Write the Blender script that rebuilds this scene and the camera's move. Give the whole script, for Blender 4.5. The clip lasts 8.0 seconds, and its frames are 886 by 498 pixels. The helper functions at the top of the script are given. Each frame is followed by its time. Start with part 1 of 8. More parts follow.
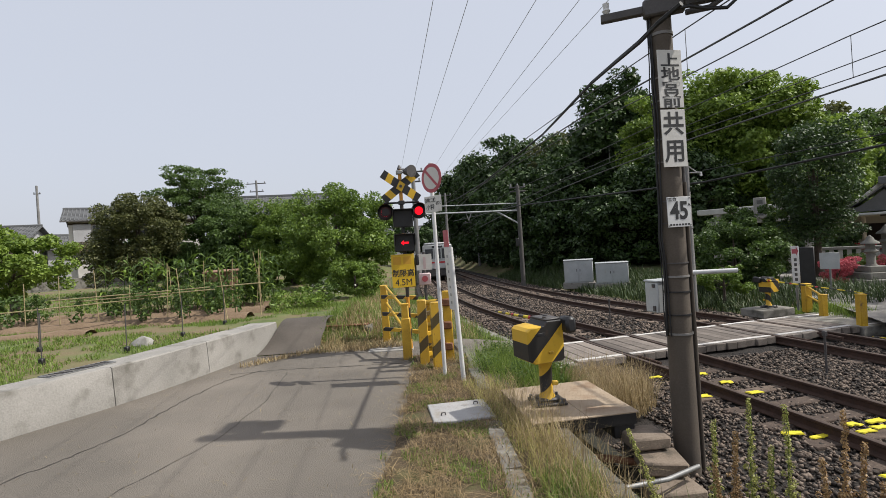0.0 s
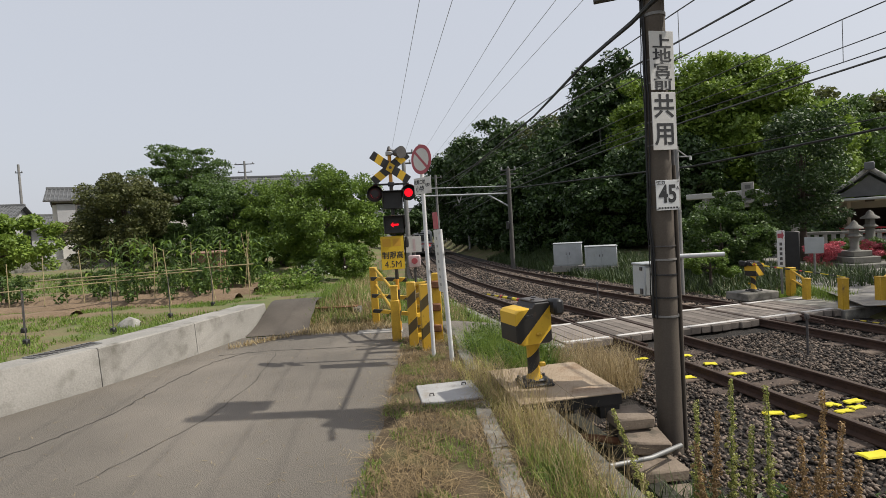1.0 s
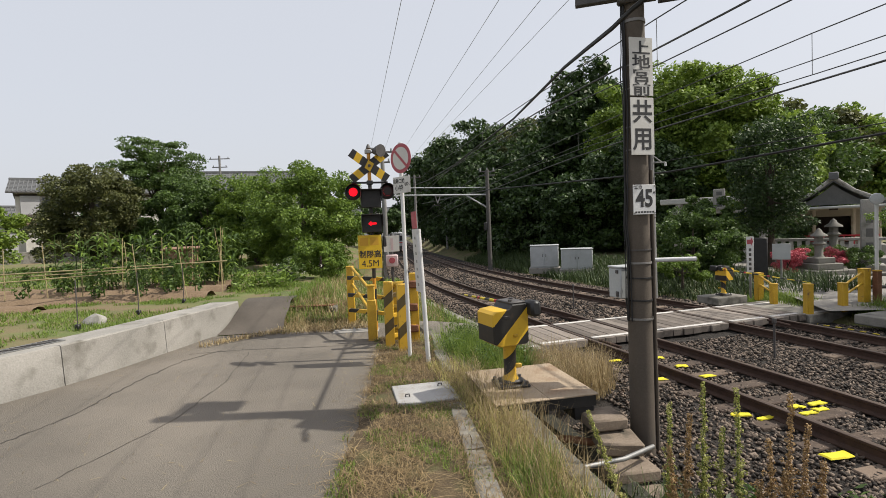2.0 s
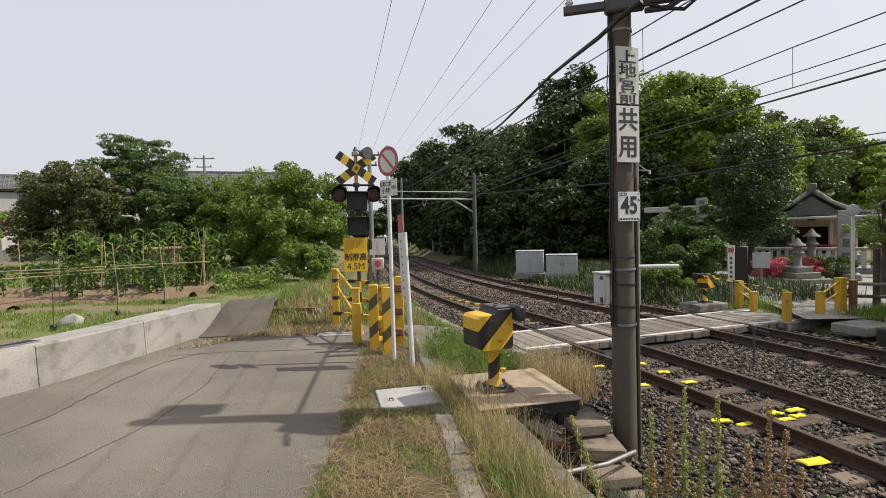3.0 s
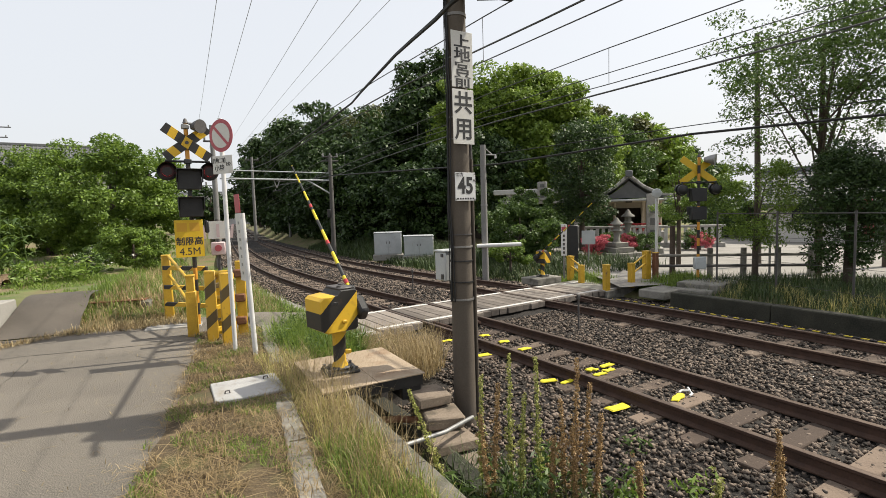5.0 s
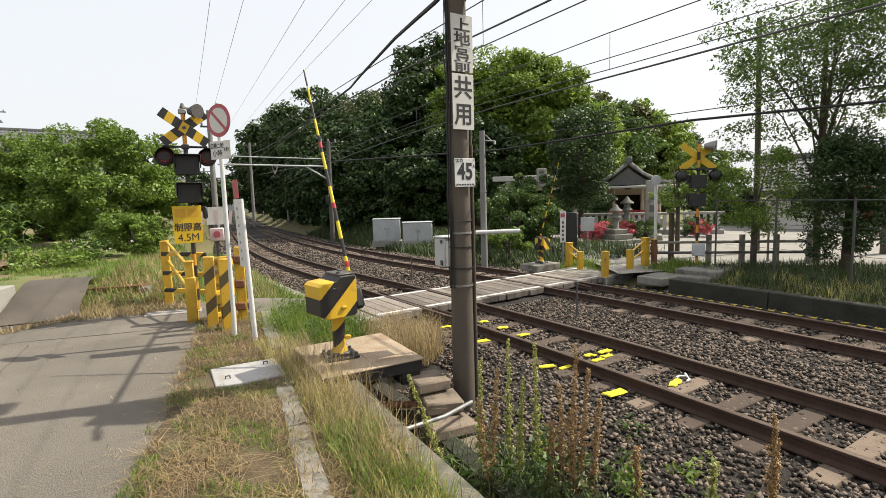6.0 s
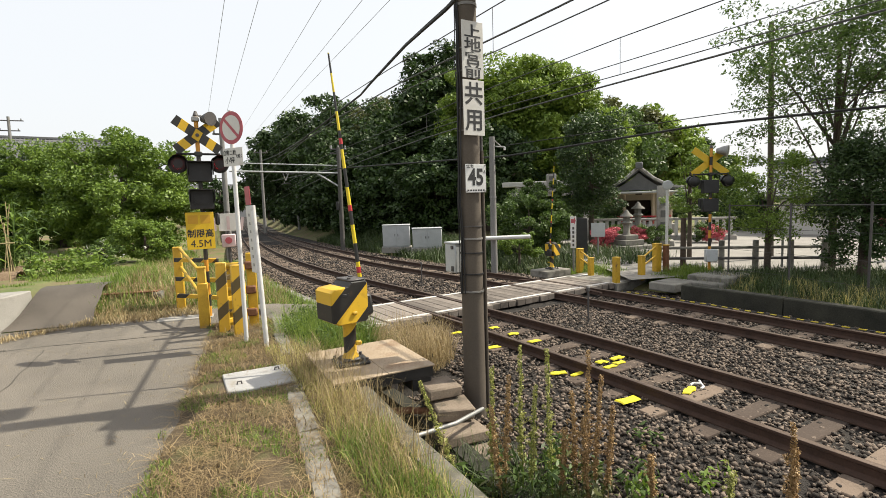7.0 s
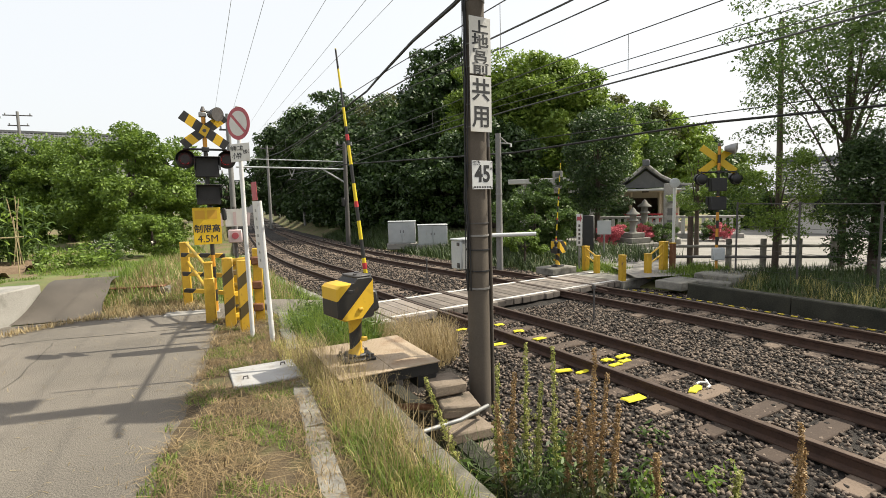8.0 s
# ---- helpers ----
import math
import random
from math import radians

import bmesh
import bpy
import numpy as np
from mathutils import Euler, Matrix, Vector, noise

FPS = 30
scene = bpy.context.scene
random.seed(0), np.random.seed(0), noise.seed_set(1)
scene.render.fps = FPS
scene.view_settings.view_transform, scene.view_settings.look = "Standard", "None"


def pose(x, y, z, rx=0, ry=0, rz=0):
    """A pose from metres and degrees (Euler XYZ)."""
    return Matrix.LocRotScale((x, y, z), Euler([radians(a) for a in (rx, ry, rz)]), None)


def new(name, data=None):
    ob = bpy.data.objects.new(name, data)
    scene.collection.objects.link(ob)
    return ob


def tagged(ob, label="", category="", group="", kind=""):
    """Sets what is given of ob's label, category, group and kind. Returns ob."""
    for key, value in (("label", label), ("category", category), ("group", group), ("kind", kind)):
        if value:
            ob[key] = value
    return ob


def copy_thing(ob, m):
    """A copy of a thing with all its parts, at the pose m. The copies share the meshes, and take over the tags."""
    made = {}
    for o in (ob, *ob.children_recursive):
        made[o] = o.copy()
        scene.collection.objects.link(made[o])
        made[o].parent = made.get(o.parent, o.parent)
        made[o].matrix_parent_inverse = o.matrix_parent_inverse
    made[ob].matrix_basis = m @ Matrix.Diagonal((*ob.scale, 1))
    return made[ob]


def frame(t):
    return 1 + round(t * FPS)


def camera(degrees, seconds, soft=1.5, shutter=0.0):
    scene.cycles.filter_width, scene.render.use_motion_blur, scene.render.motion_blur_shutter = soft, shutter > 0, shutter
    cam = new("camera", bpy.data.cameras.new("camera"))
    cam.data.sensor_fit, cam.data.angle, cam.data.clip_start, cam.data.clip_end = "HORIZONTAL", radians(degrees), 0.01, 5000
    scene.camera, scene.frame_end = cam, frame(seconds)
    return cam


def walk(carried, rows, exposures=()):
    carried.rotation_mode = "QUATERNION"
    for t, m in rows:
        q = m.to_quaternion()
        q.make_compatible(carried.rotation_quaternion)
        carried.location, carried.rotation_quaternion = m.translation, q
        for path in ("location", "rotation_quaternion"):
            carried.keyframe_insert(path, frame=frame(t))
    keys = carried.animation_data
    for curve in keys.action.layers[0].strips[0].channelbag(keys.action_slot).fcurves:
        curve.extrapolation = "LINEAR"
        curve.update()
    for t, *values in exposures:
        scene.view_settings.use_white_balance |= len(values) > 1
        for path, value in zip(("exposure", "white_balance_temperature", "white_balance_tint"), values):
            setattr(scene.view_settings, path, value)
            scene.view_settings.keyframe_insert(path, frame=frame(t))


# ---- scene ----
# ---------------------------------------------------------------- camera
# seconds, yaw, pitch, lean to the right (degrees), eye
PATH = [
    (0.0, -1.76, -0.23, 3.79, (-0.112, -0.085, 1.989)), (0.5, -1.81, -0.51, 4.56, (-0.102, -0.085, 1.986)),
    (1.0, -2.74, -2.29, 3.44, (-0.097, -0.070, 1.979)), (1.5, -3.99, -2.53, 2.87, (-0.106, -0.050, 1.977)),
    (3.0, -6.97, -1.97, 1.43, (-0.107, -0.030, 1.971)), (3.5, -6.86, -2.64, 1.68, (-0.090, -0.018, 1.966)),
    (4.0, -11.66, -1.94, 0.97, (-0.046, 0.017, 1.954)), (4.5, -19.80, -3.68, 1.07, (0.055, 0.003, 1.937)),
    (5.0, -22.69, -4.42, 1.68, (0.112, -0.049, 1.934)), (5.2, -22.91, -4.73, 1.72, (0.112, -0.048, 1.933)),
    (6.3, -22.62, -6.13, 1.73, (0.102, -0.040, 1.925)), (6.5, -21.94, -5.68, 1.74, (0.099, -0.038, 1.923)),
    (7.0, -21.74, -5.24, 1.74, (0.093, -0.030, 1.926)), (7.5, -21.39, -5.70, 1.67, (0.089, -0.025, 1.924)),
    (8.0, -21.13, -5.60, 1.43, (0.086, -0.022, 1.925)),
]
cam = camera(83.4, 8.0, soft=0.8)


def aim(yaw, pitch, lean, eye):
    turn = Matrix.Rotation(radians(yaw), 4, "Z") @ Matrix.Rotation(radians(90 + pitch), 4, "X")
    return Matrix.Translation(eye) @ turn @ Matrix.Rotation(radians(-lean), 4, "Z")


walk(cam, [(t, aim(a, b, c, e)) for t, a, b, c, e in PATH], [(0.0, 0.0, 6250, 10), (0.5, -0.08, 6300, 10), (1.0, -0.08, 6400, 9), (1.5, 0.05, 6480, 9), (3.5, 0.12, 6560, 8), (4.5, 0.22, 6650, 7), (5.2, 0.40, 6720, 7), (8.0, 0.54, 6850, 6)])

# ---------------------------------------------------------------- light
SUN_FROM = Vector((0.99, -0.10, 0.0)).normalized()
SUN_ELEVATION = radians(50)
world = bpy.data.worlds.new("sky")
scene.world = world
world.use_nodes = True
wn, wl = world.node_tree.nodes, world.node_tree.links
sky = wn.new("ShaderNodeTexSky")
sky.sky_type, sky.sun_disc = "NISHITA", False
sky.sun_elevation, sky.sun_rotation = SUN_ELEVATION, math.atan2(SUN_FROM.x, SUN_FROM.y)
sky.dust_density, sky.air_density, sky.ozone_density = 6.0, 1.0, 1.0
haze = wn.new("ShaderNodeMix")
haze.data_type = "RGBA"
haze.inputs[0].default_value = 0.66
haze.inputs[7].default_value = (9.0, 9.2, 9.9, 1)
wl.new(sky.outputs[0], haze.inputs[6])
wl.new(haze.outputs[2], wn["Background"].inputs[0])
wn["Background"].inputs[1].default_value = 0.097
sun = new("sun", bpy.data.lights.new("sun", "SUN"))
sun.data.energy, sun.data.angle, sun.data.color = 5.0, radians(0.6), (1.0, 0.94, 0.84)
sun_way = -(SUN_FROM * math.cos(SUN_ELEVATION) + Vector((0, 0, math.sin(SUN_ELEVATION))))
sun.matrix_world = sun_way.to_track_quat("-Z", "Y").to_matrix().to_4x4()


# ---------------------------------------------------------------- materials
def node_mat(name):
    m = bpy.data.materials.new(name)
    m.use_nodes = True
    return m, m.node_tree.nodes, m.node_tree.links, m.node_tree.nodes["Principled BSDF"]


def surface(name, dark, light, rough=0.8, scale=6.0, fine=60.0, bump=0.3, metal=0.0, island=0.0, detail_mix=0.4, depth=0.01,
            per_object=0.0, stain=None, stain_scale=1.3, stain_edge=(0.55, 0.7)):
    """A worn surface: two scales of variation in world metres, fine relief, and stains of one colour where given."""
    m, n, l, b = node_mat(name)
    geo = n.new("ShaderNodeNewGeometry")
    pos = geo.outputs["Position"]
    big = n.new("ShaderNodeTexNoise")
    big.inputs["Scale"].default_value, big.inputs["Detail"].default_value = scale, 5
    small = n.new("ShaderNodeTexNoise")
    small.inputs["Scale"].default_value, small.inputs["Detail"].default_value = fine, 3
    l.new(pos, big.inputs["Vector"])
    l.new(pos, small.inputs["Vector"])
    mixf = n.new("ShaderNodeMix")
    mixf.inputs[0].default_value = detail_mix
    l.new(big.outputs["Fac"], mixf.inputs[2])
    l.new(small.outputs["Fac"], mixf.inputs[3])
    fac = mixf.outputs[0]
    if island or per_object:
        add = n.new("ShaderNodeMath")
        add.operation = "MULTIPLY_ADD"
        rnd = geo.outputs["Random Per Island"]
        if per_object:
            rnd = n.new("ShaderNodeObjectInfo").outputs["Random"]
        shift = n.new("ShaderNodeMath")
        shift.operation, shift.inputs[1].default_value = "SUBTRACT", 0.5
        l.new(rnd, shift.inputs[0])
        l.new(shift.outputs[0], add.inputs[0])
        add.inputs[1].default_value = island or per_object
        l.new(fac, add.inputs[2])
        fac = add.outputs[0]
    ramp = n.new("ShaderNodeValToRGB")
    ramp.color_ramp.elements[0].position, ramp.color_ramp.elements[1].position = 0.3, 0.7
    ramp.color_ramp.elements[0].color, ramp.color_ramp.elements[1].color = (*dark, 1), (*light, 1)
    l.new(fac, ramp.inputs[0])
    colour = ramp.outputs[0]
    if stain:
        st = n.new("ShaderNodeTexNoise")
        st.inputs["Scale"].default_value, st.inputs["Detail"].default_value = stain_scale, 6
        l.new(pos, st.inputs["Vector"])
        edge = n.new("ShaderNodeMapRange")
        edge.inputs[1].default_value, edge.inputs[2].default_value = stain_edge
        l.new(st.outputs["Fac"], edge.inputs[0])
        mix = n.new("ShaderNodeMix")
        mix.data_type = "RGBA"
        l.new(edge.outputs[0], mix.inputs[0])
        l.new(colour, mix.inputs[6])
        mix.inputs[7].default_value = (*stain, 1)
        colour = mix.outputs[2]
    l.new(colour, b.inputs["Base Color"])
    b.inputs["Roughness"].default_value, b.inputs["Metallic"].default_value = rough, metal
    if bump:
        bp = n.new("ShaderNodeBump")
        bp.inputs["Strength"].default_value, bp.inputs["Distance"].default_value = bump, depth
        l.new(small.outputs["Fac"], bp.inputs["Height"])
        l.new(bp.outputs[0], b.inputs["Normal"])
    return m


def striped(name, a, b_, period, slope, axis="x", rough=0.45, worn=0.35, duty=0.5):
    """Two paints in slanting bands: bands of height z + slope * (x or y), in the mesh's own metres."""
    m, n, l, b = node_mat(name)
    tc = n.new("ShaderNodeTexCoord")
    sep = n.new("ShaderNodeSeparateXYZ")
    l.new(tc.outputs["Object"], sep.inputs[0])
    ma = n.new("ShaderNodeMath")
    ma.operation = "MULTIPLY_ADD"
    l.new(sep.outputs[axis.upper()], ma.inputs[0])
    ma.inputs[1].default_value = slope
    l.new(sep.outputs["Z"], ma.inputs[2])
    dv = n.new("ShaderNodeMath")
    dv.operation, dv.inputs[1].default_value = "DIVIDE", period
    l.new(ma.outputs[0], dv.inputs[0])
    fr = n.new("ShaderNodeMath")
    fr.operation = "FRACT"
    l.new(dv.outputs[0], fr.inputs[0])
    gt = n.new("ShaderNodeMath")
    gt.operation, gt.inputs[1].default_value = "GREATER_THAN", duty
    l.new(fr.outputs[0], gt.inputs[0])
    mix = n.new("ShaderNodeMix")
    mix.data_type = "RGBA"
    l.new(gt.outputs[0], mix.inputs[0])
    mix.inputs[6].default_value, mix.inputs[7].default_value = (*a, 1), (*b_, 1)
    no = n.new("ShaderNodeTexNoise")
    no.inputs["Scale"].default_value, no.inputs["Detail"].default_value = 14, 6
    l.new(tc.outputs["Object"], no.inputs["Vector"])
    mr = n.new("ShaderNodeMapRange")
    mr.inputs[1].default_value, mr.inputs[2].default_value = 0.58, 0.72
    mr.inputs[4].default_value = worn
    l.new(no.outputs["Fac"], mr.inputs[0])
    rust = n.new("ShaderNodeMix")
    rust.data_type = "RGBA"
    l.new(mr.outputs[0], rust.inputs[0])
    l.new(mix.outputs[2], rust.inputs[6])
    rust.inputs[7].default_value = (0.11, 0.06, 0.03, 1)
    l.new(rust.outputs[2], b.inputs["Base Color"])
    b.inputs["Roughness"].default_value = rough
    return m


def foliage(name, dark, light, through_=0.35, rough=0.55):
    """Leaves: colour differs leaf by leaf and clump by clump, and part of the light passes through."""
    m, n, l, b = node_mat(name)
    geo = n.new("ShaderNodeNewGeometry")
    no = n.new("ShaderNodeTexNoise")
    no.inputs["Scale"].default_value, no.inputs["Detail"].default_value = 0.9, 3
    l.new(geo.outputs["Position"], no.inputs["Vector"])
    mx = n.new("ShaderNodeMix")
    mx.inputs[0].default_value = 0.5
    l.new(no.outputs["Fac"], mx.inputs[2])
    l.new(geo.outputs["Random Per Island"], mx.inputs[3])
    ramp = n.new("ShaderNodeValToRGB")
    ramp.color_ramp.elements[0].position, ramp.color_ramp.elements[1].position = 0.2, 0.8
    ramp.color_ramp.elements[0].color, ramp.color_ramp.elements[1].color = (*dark, 1), (*light, 1)
    l.new(mx.outputs[0], ramp.inputs[0])
    l.new(ramp.outputs[0], b.inputs["Base Color"])
    b.inputs["Roughness"].default_value = rough
    tr = n.new("ShaderNodeBsdfTranslucent")
    l.new(ramp.outputs[0], tr.inputs["Color"])
    ms = n.new("ShaderNodeMixShader")
    ms.inputs[0].default_value = through_
    l.new(b.outputs[0], ms.inputs[1])
    l.new(tr.outputs[0], ms.inputs[2])
    l.new(ms.outputs[0], n["Material Output"].inputs["Surface"])
    return m


def glow(name, colour, strength):
    m, n, l, b = node_mat(name)
    b.inputs["Base Color"].default_value = (*colour, 1)
    b.inputs["Emission Color"].default_value, b.inputs["Emission Strength"].default_value = (*colour, 1), strength
    return m


M_ASPHALT = surface("asphalt", (0.040, 0.035, 0.029), (0.218, 0.192, 0.160), 0.9, 0.55, 85, 1.0, detail_mix=0.74, depth=0.012, stain=(0.1978, 0.172, 0.1419), stain_scale=0.45, stain_edge=(0.48, 0.75))
M_ASPHALT_DARK = surface("old_asphalt", (0.0344, 0.02924, 0.02408), (0.129, 0.1101, 0.09116), 0.95, 1.2, 110, 0.6, detail_mix=0.5, depth=0.008, stain=(0.1462, 0.129, 0.1075), stain_scale=0.9)
# moss tone, darkened further by shade put into the colour
M_MOSS_SHADE = surface("mossy_shaded_concrete", (0.01204, 0.0129, 0.0086), (0.04988, 0.0473, 0.0344), 0.95, 2.5, 45, 0.5)
M_CONCRETE = surface("concrete", (0.1892, 0.1806, 0.1634), (0.3268, 0.3096, 0.2838), 0.9, 1.4, 45, 0.45, stain=(0.1118, 0.1032, 0.086), stain_scale=2.6, stain_edge=(0.53, 0.75))
M_CONCRETE_OLD = surface("weathered_concrete", (0.1462, 0.1376, 0.1204), (0.2838, 0.2666, 0.2322), 0.95, 2.5, 50, 0.5, stain=(0.0774, 0.0731, 0.0602), stain_scale=3.0, stain_edge=(0.5, 0.7))
M_POLE = surface("pole_concrete", (0.0645, 0.0516, 0.03956), (0.1075, 0.08772, 0.0688), 0.85, 2.0, 60, 0.25, stain=(0.0602, 0.04988, 0.04128), stain_scale=1.6)
M_BALLAST = surface("ballast_stone", (0.0172, 0.01204, 0.0086), (0.172, 0.1307, 0.1015), 0.85, 30, 120, 0.5, island=1.0)
# bed far darker than its stones: the shade in their gaps is coloured in
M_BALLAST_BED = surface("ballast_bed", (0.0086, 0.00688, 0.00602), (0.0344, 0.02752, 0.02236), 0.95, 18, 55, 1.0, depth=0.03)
M_RAIL_SIDE = surface("rusty_rail", (0.02924, 0.01548, 0.01032), (0.0731, 0.03784, 0.02494), 0.85, 8, 60, 0.3)
M_RAIL_TOP = surface("worn_rail_head", (0.0731, 0.04988, 0.03784), (0.1462, 0.1075, 0.086), 0.5, 5, 40, 0.05, metal=0.6)
M_SLEEPER = surface("sleeper", (0.0559, 0.0387, 0.02924), (0.1634, 0.1204, 0.0903), 0.95, 5, 50, 0.4, per_object=0.5)
M_VERGE = surface("straw_soil", (0.0258, 0.0172, 0.00946), (0.1376, 0.0989, 0.05332), 0.95, 4.0, 60, 0.8, depth=0.02, stain=(0.086, 0.0903, 0.0301), stain_scale=1.6)
M_GRASS_GROUND = surface("grass_ground", (0.0559, 0.0817, 0.01892), (0.1376, 0.1634, 0.0473), 0.95, 1.2, 22, 0.6, depth=0.03, stain=(0.1591, 0.1161, 0.0645), stain_scale=0.8, stain_edge=(0.42, 0.60))
M_SOIL = surface("field_soil", (0.129, 0.086, 0.0516), (0.2322, 0.1634, 0.1032), 0.95, 2.0, 25, 0.6, depth=0.03)
M_GRAVEL = surface("pale_gravel", (0.172, 0.1608, 0.1445), (0.2838, 0.2666, 0.2451), 0.95, 1.0, 60, 0.3)
M_YELLOW = surface("yellow_paint", (0.3956, 0.2322, 0.0172), (0.5676, 0.3526, 0.0258), 0.5, 5, 40, 0.1, stain=(0.1376, 0.0774, 0.0344), stain_scale=6, stain_edge=(0.62, 0.75))
M_STRIPE = striped("hazard_stripes", (0.5676, 0.344, 0.0258), (0.0172, 0.01548, 0.01376), 0.38, -0.95)
M_WHITE = surface("white_paint", (0.516, 0.516, 0.516), (0.6364, 0.6364, 0.6278), 0.5, 4, 40, 0.05, stain=(0.344, 0.3096, 0.2666), stain_scale=7, stain_edge=(0.64, 0.8))
M_BLACK = surface("black_paint", (0.00688, 0.00688, 0.00774), (0.01892, 0.01806, 0.01892), 0.5, 6, 50, 0.1)
M_STEEL = surface("galvanised_steel", (0.1892, 0.1892, 0.1892), (0.3096, 0.3096, 0.301), 0.5, 6, 50, 0.1, metal=0.6)
M_CABLE = surface("cable_rubber", (0.00516, 0.00516, 0.00602), (0.01376, 0.01376, 0.01462), 0.6, 8, 50, 0.1)
M_WIRE = surface("bare_wire", (0.043, 0.043, 0.043), (0.086, 0.086, 0.086), 0.6, 8, 50, 0.0)
M_RED = surface("red_paint", (0.3612, 0.0172, 0.0258), (0.473, 0.0344, 0.043), 0.45, 6, 40, 0.05)
M_RUST = surface("rusty_iron", (0.1032, 0.043, 0.0215), (0.215, 0.0946, 0.0473), 0.85, 6, 50, 0.3)
M_BLACK_EARTH = surface("crack_earth", (0.0258, 0.02322, 0.02064), (0.0516, 0.04558, 0.0387), 0.95, 6, 50, 0.2)
M_INK = surface("sign_ink", (0.01032, 0.01032, 0.01204), (0.0258, 0.0258, 0.02752), 0.6, 10, 50, 0.0)


# ---------------------------------------------------------------- mesh helpers
class Shape:
    """Points and faces gathered into one mesh; each face remembers its material slot."""

    def __init__(self):
        self.v, self.f, self.m, self.slot = [], [], [], 0

    def add(self, verts, faces):
        k = len(self.v)
        self.v.extend(tuple(p) for p in verts)
        self.f.extend(tuple(i + k for i in f) for f in faces)
        self.m.extend([self.slot] * len(faces))
        return self

    def box(self, a, b, c=0.0, m=None):
        """A box from corner a to corner b with its edges cut off by c metres."""
        (x0, y0, z0), (x1, y1, z1) = a, b
        c = min(c, (x1 - x0) * 0.45, (y1 - y0) * 0.45, (z1 - z0) * 0.45)
        if c <= 0:
            vs = [(x, y, z) for z in (z0, z1) for y in (y0, y1) for x in (x0, x1)]
            fs = [(0, 2, 3, 1), (4, 5, 7, 6), (0, 1, 5, 4), (2, 6, 7, 3), (0, 4, 6, 2), (1, 3, 7, 5)]
        else:
            vs, idx = [], {}
            for i, x in enumerate((x0, x1)):
                for j, y in enumerate((y0, y1)):
                    for k, z in enumerate((z0, z1)):
                        sx, sy, sz = (1, -1)[i] * c, (1, -1)[j] * c, (1, -1)[k] * c
                        for axis, p in enumerate(((x, y + sy, z + sz), (x + sx, y, z + sz), (x + sx, y + sy, z))):
                            idx[i, j, k, axis] = len(vs)
                            vs.append(p)
            fs = []
            for i in (0, 1):
                fs.append([idx[i, 0, 0, 0], idx[i, 1, 0, 0], idx[i, 1, 1, 0], idx[i, 0, 1, 0]])
                fs.append([idx[0, i, 0, 1], idx[1, i, 0, 1], idx[1, i, 1, 1], idx[0, i, 1, 1]])
                fs.append([idx[0, 0, i, 2], idx[1, 0, i, 2], idx[1, 1, i, 2], idx[0, 1, i, 2]])
                for j in (0, 1):
                    fs.append([idx[i, j, 0, 0], idx[i, j, 1, 0], idx[i, j, 1, 1], idx[i, j, 0, 1]])
                    fs.append([idx[i, 0, j, 0], idx[i, 1, j, 0], idx[i, 1, j, 2], idx[i, 0, j, 2]])
                    fs.append([idx[0, i, j, 1], idx[1, i, j, 1], idx[1, i, j, 2], idx[0, i, j, 2]])
                    for k in (0, 1):
                        fs.append([idx[i, j, k, 0], idx[i, j, k, 1], idx[i, j, k, 2]])
            mid = Vector(((x0 + x1) / 2, (y0 + y1) / 2, (z0 + z1) / 2))
            for f in fs:
                p = [Vector(vs[q]) for q in f]
                if (p[1] - p[0]).cross(p[2] - p[0]).dot(sum(p, Vector()) / len(p) - mid) < 0:
                    f.reverse()
        if m is not None:
            vs = [m @ Vector(p) for p in vs]
        return self.add(vs, fs)

    def tube(self, points, radii, n=12, caps=True):
        """A round bar through the points; radii: one, or one a point."""
        pts = [Vector(p) for p in points]
        rs = list(radii) if hasattr(radii, "__len__") else [radii] * len(pts)
        side = None
        vs, fs = [], []
        for i, p in enumerate(pts):
            way = (pts[min(i + 1, len(pts) - 1)] - pts[max(i - 1, 0)]).normalized()
            if side is None:
                side = way.orthogonal().normalized()
            side = (side - way * side.dot(way)).normalized()
            other = way.cross(side)
            for k in range(n):
                a = 2 * math.pi * k / n
                vs.append(p + (side * math.cos(a) + other * math.sin(a)) * rs[i])
        for i in range(len(pts) - 1):
            for k in range(n):
                fs.append((i * n + k, i * n + (k + 1) % n, (i + 1) * n + (k + 1) % n, (i + 1) * n + k))
        if caps:
            fs.append(tuple(reversed(range(n))))
            fs.append(tuple(range((len(pts) - 1) * n, len(pts) * n)))
        return self.add(vs, fs)

    def prism(self, outline, depth, m=None, c=0.0):
        """An outline in the x-z plane, given thickness along y (front at y=0, back at y=depth)."""
        n = len(outline)
        vs = [(x, 0, z) for x, z in outline] + [(x, depth, z) for x, z in outline]
        fs = [tuple(range(n)), tuple(reversed(range(n, 2 * n)))]
        fs += [((i + 1) % n, i, n + i, n + (i + 1) % n) for i in range(n)]
        if m is not None:
            vs = [m @ Vector(p) for p in vs]
        return self.add(vs, fs)

    def strip(self, left, right):
        """A ribbon between two rows of points."""
        n = len(left)
        return self.add(list(left) + list(right), [(i, n + i, n + i + 1, i + 1) for i in range(n - 1)])

    def mesh(self, name, mats, smooth=40):
        me = bpy.data.meshes.new(name)
        me.from_pydata(self.v, [], self.f)
        for m in mats if isinstance(mats, (list, tuple)) else [mats]:
            me.materials.append(m)
        me.polygons.foreach_set("material_index", self.m)
        if smooth:
            me.polygons.foreach_set("use_smooth", [True] * len(self.f))
            me.update()
            me.set_sharp_from_angle(angle=radians(smooth))
        me.update()
        return me


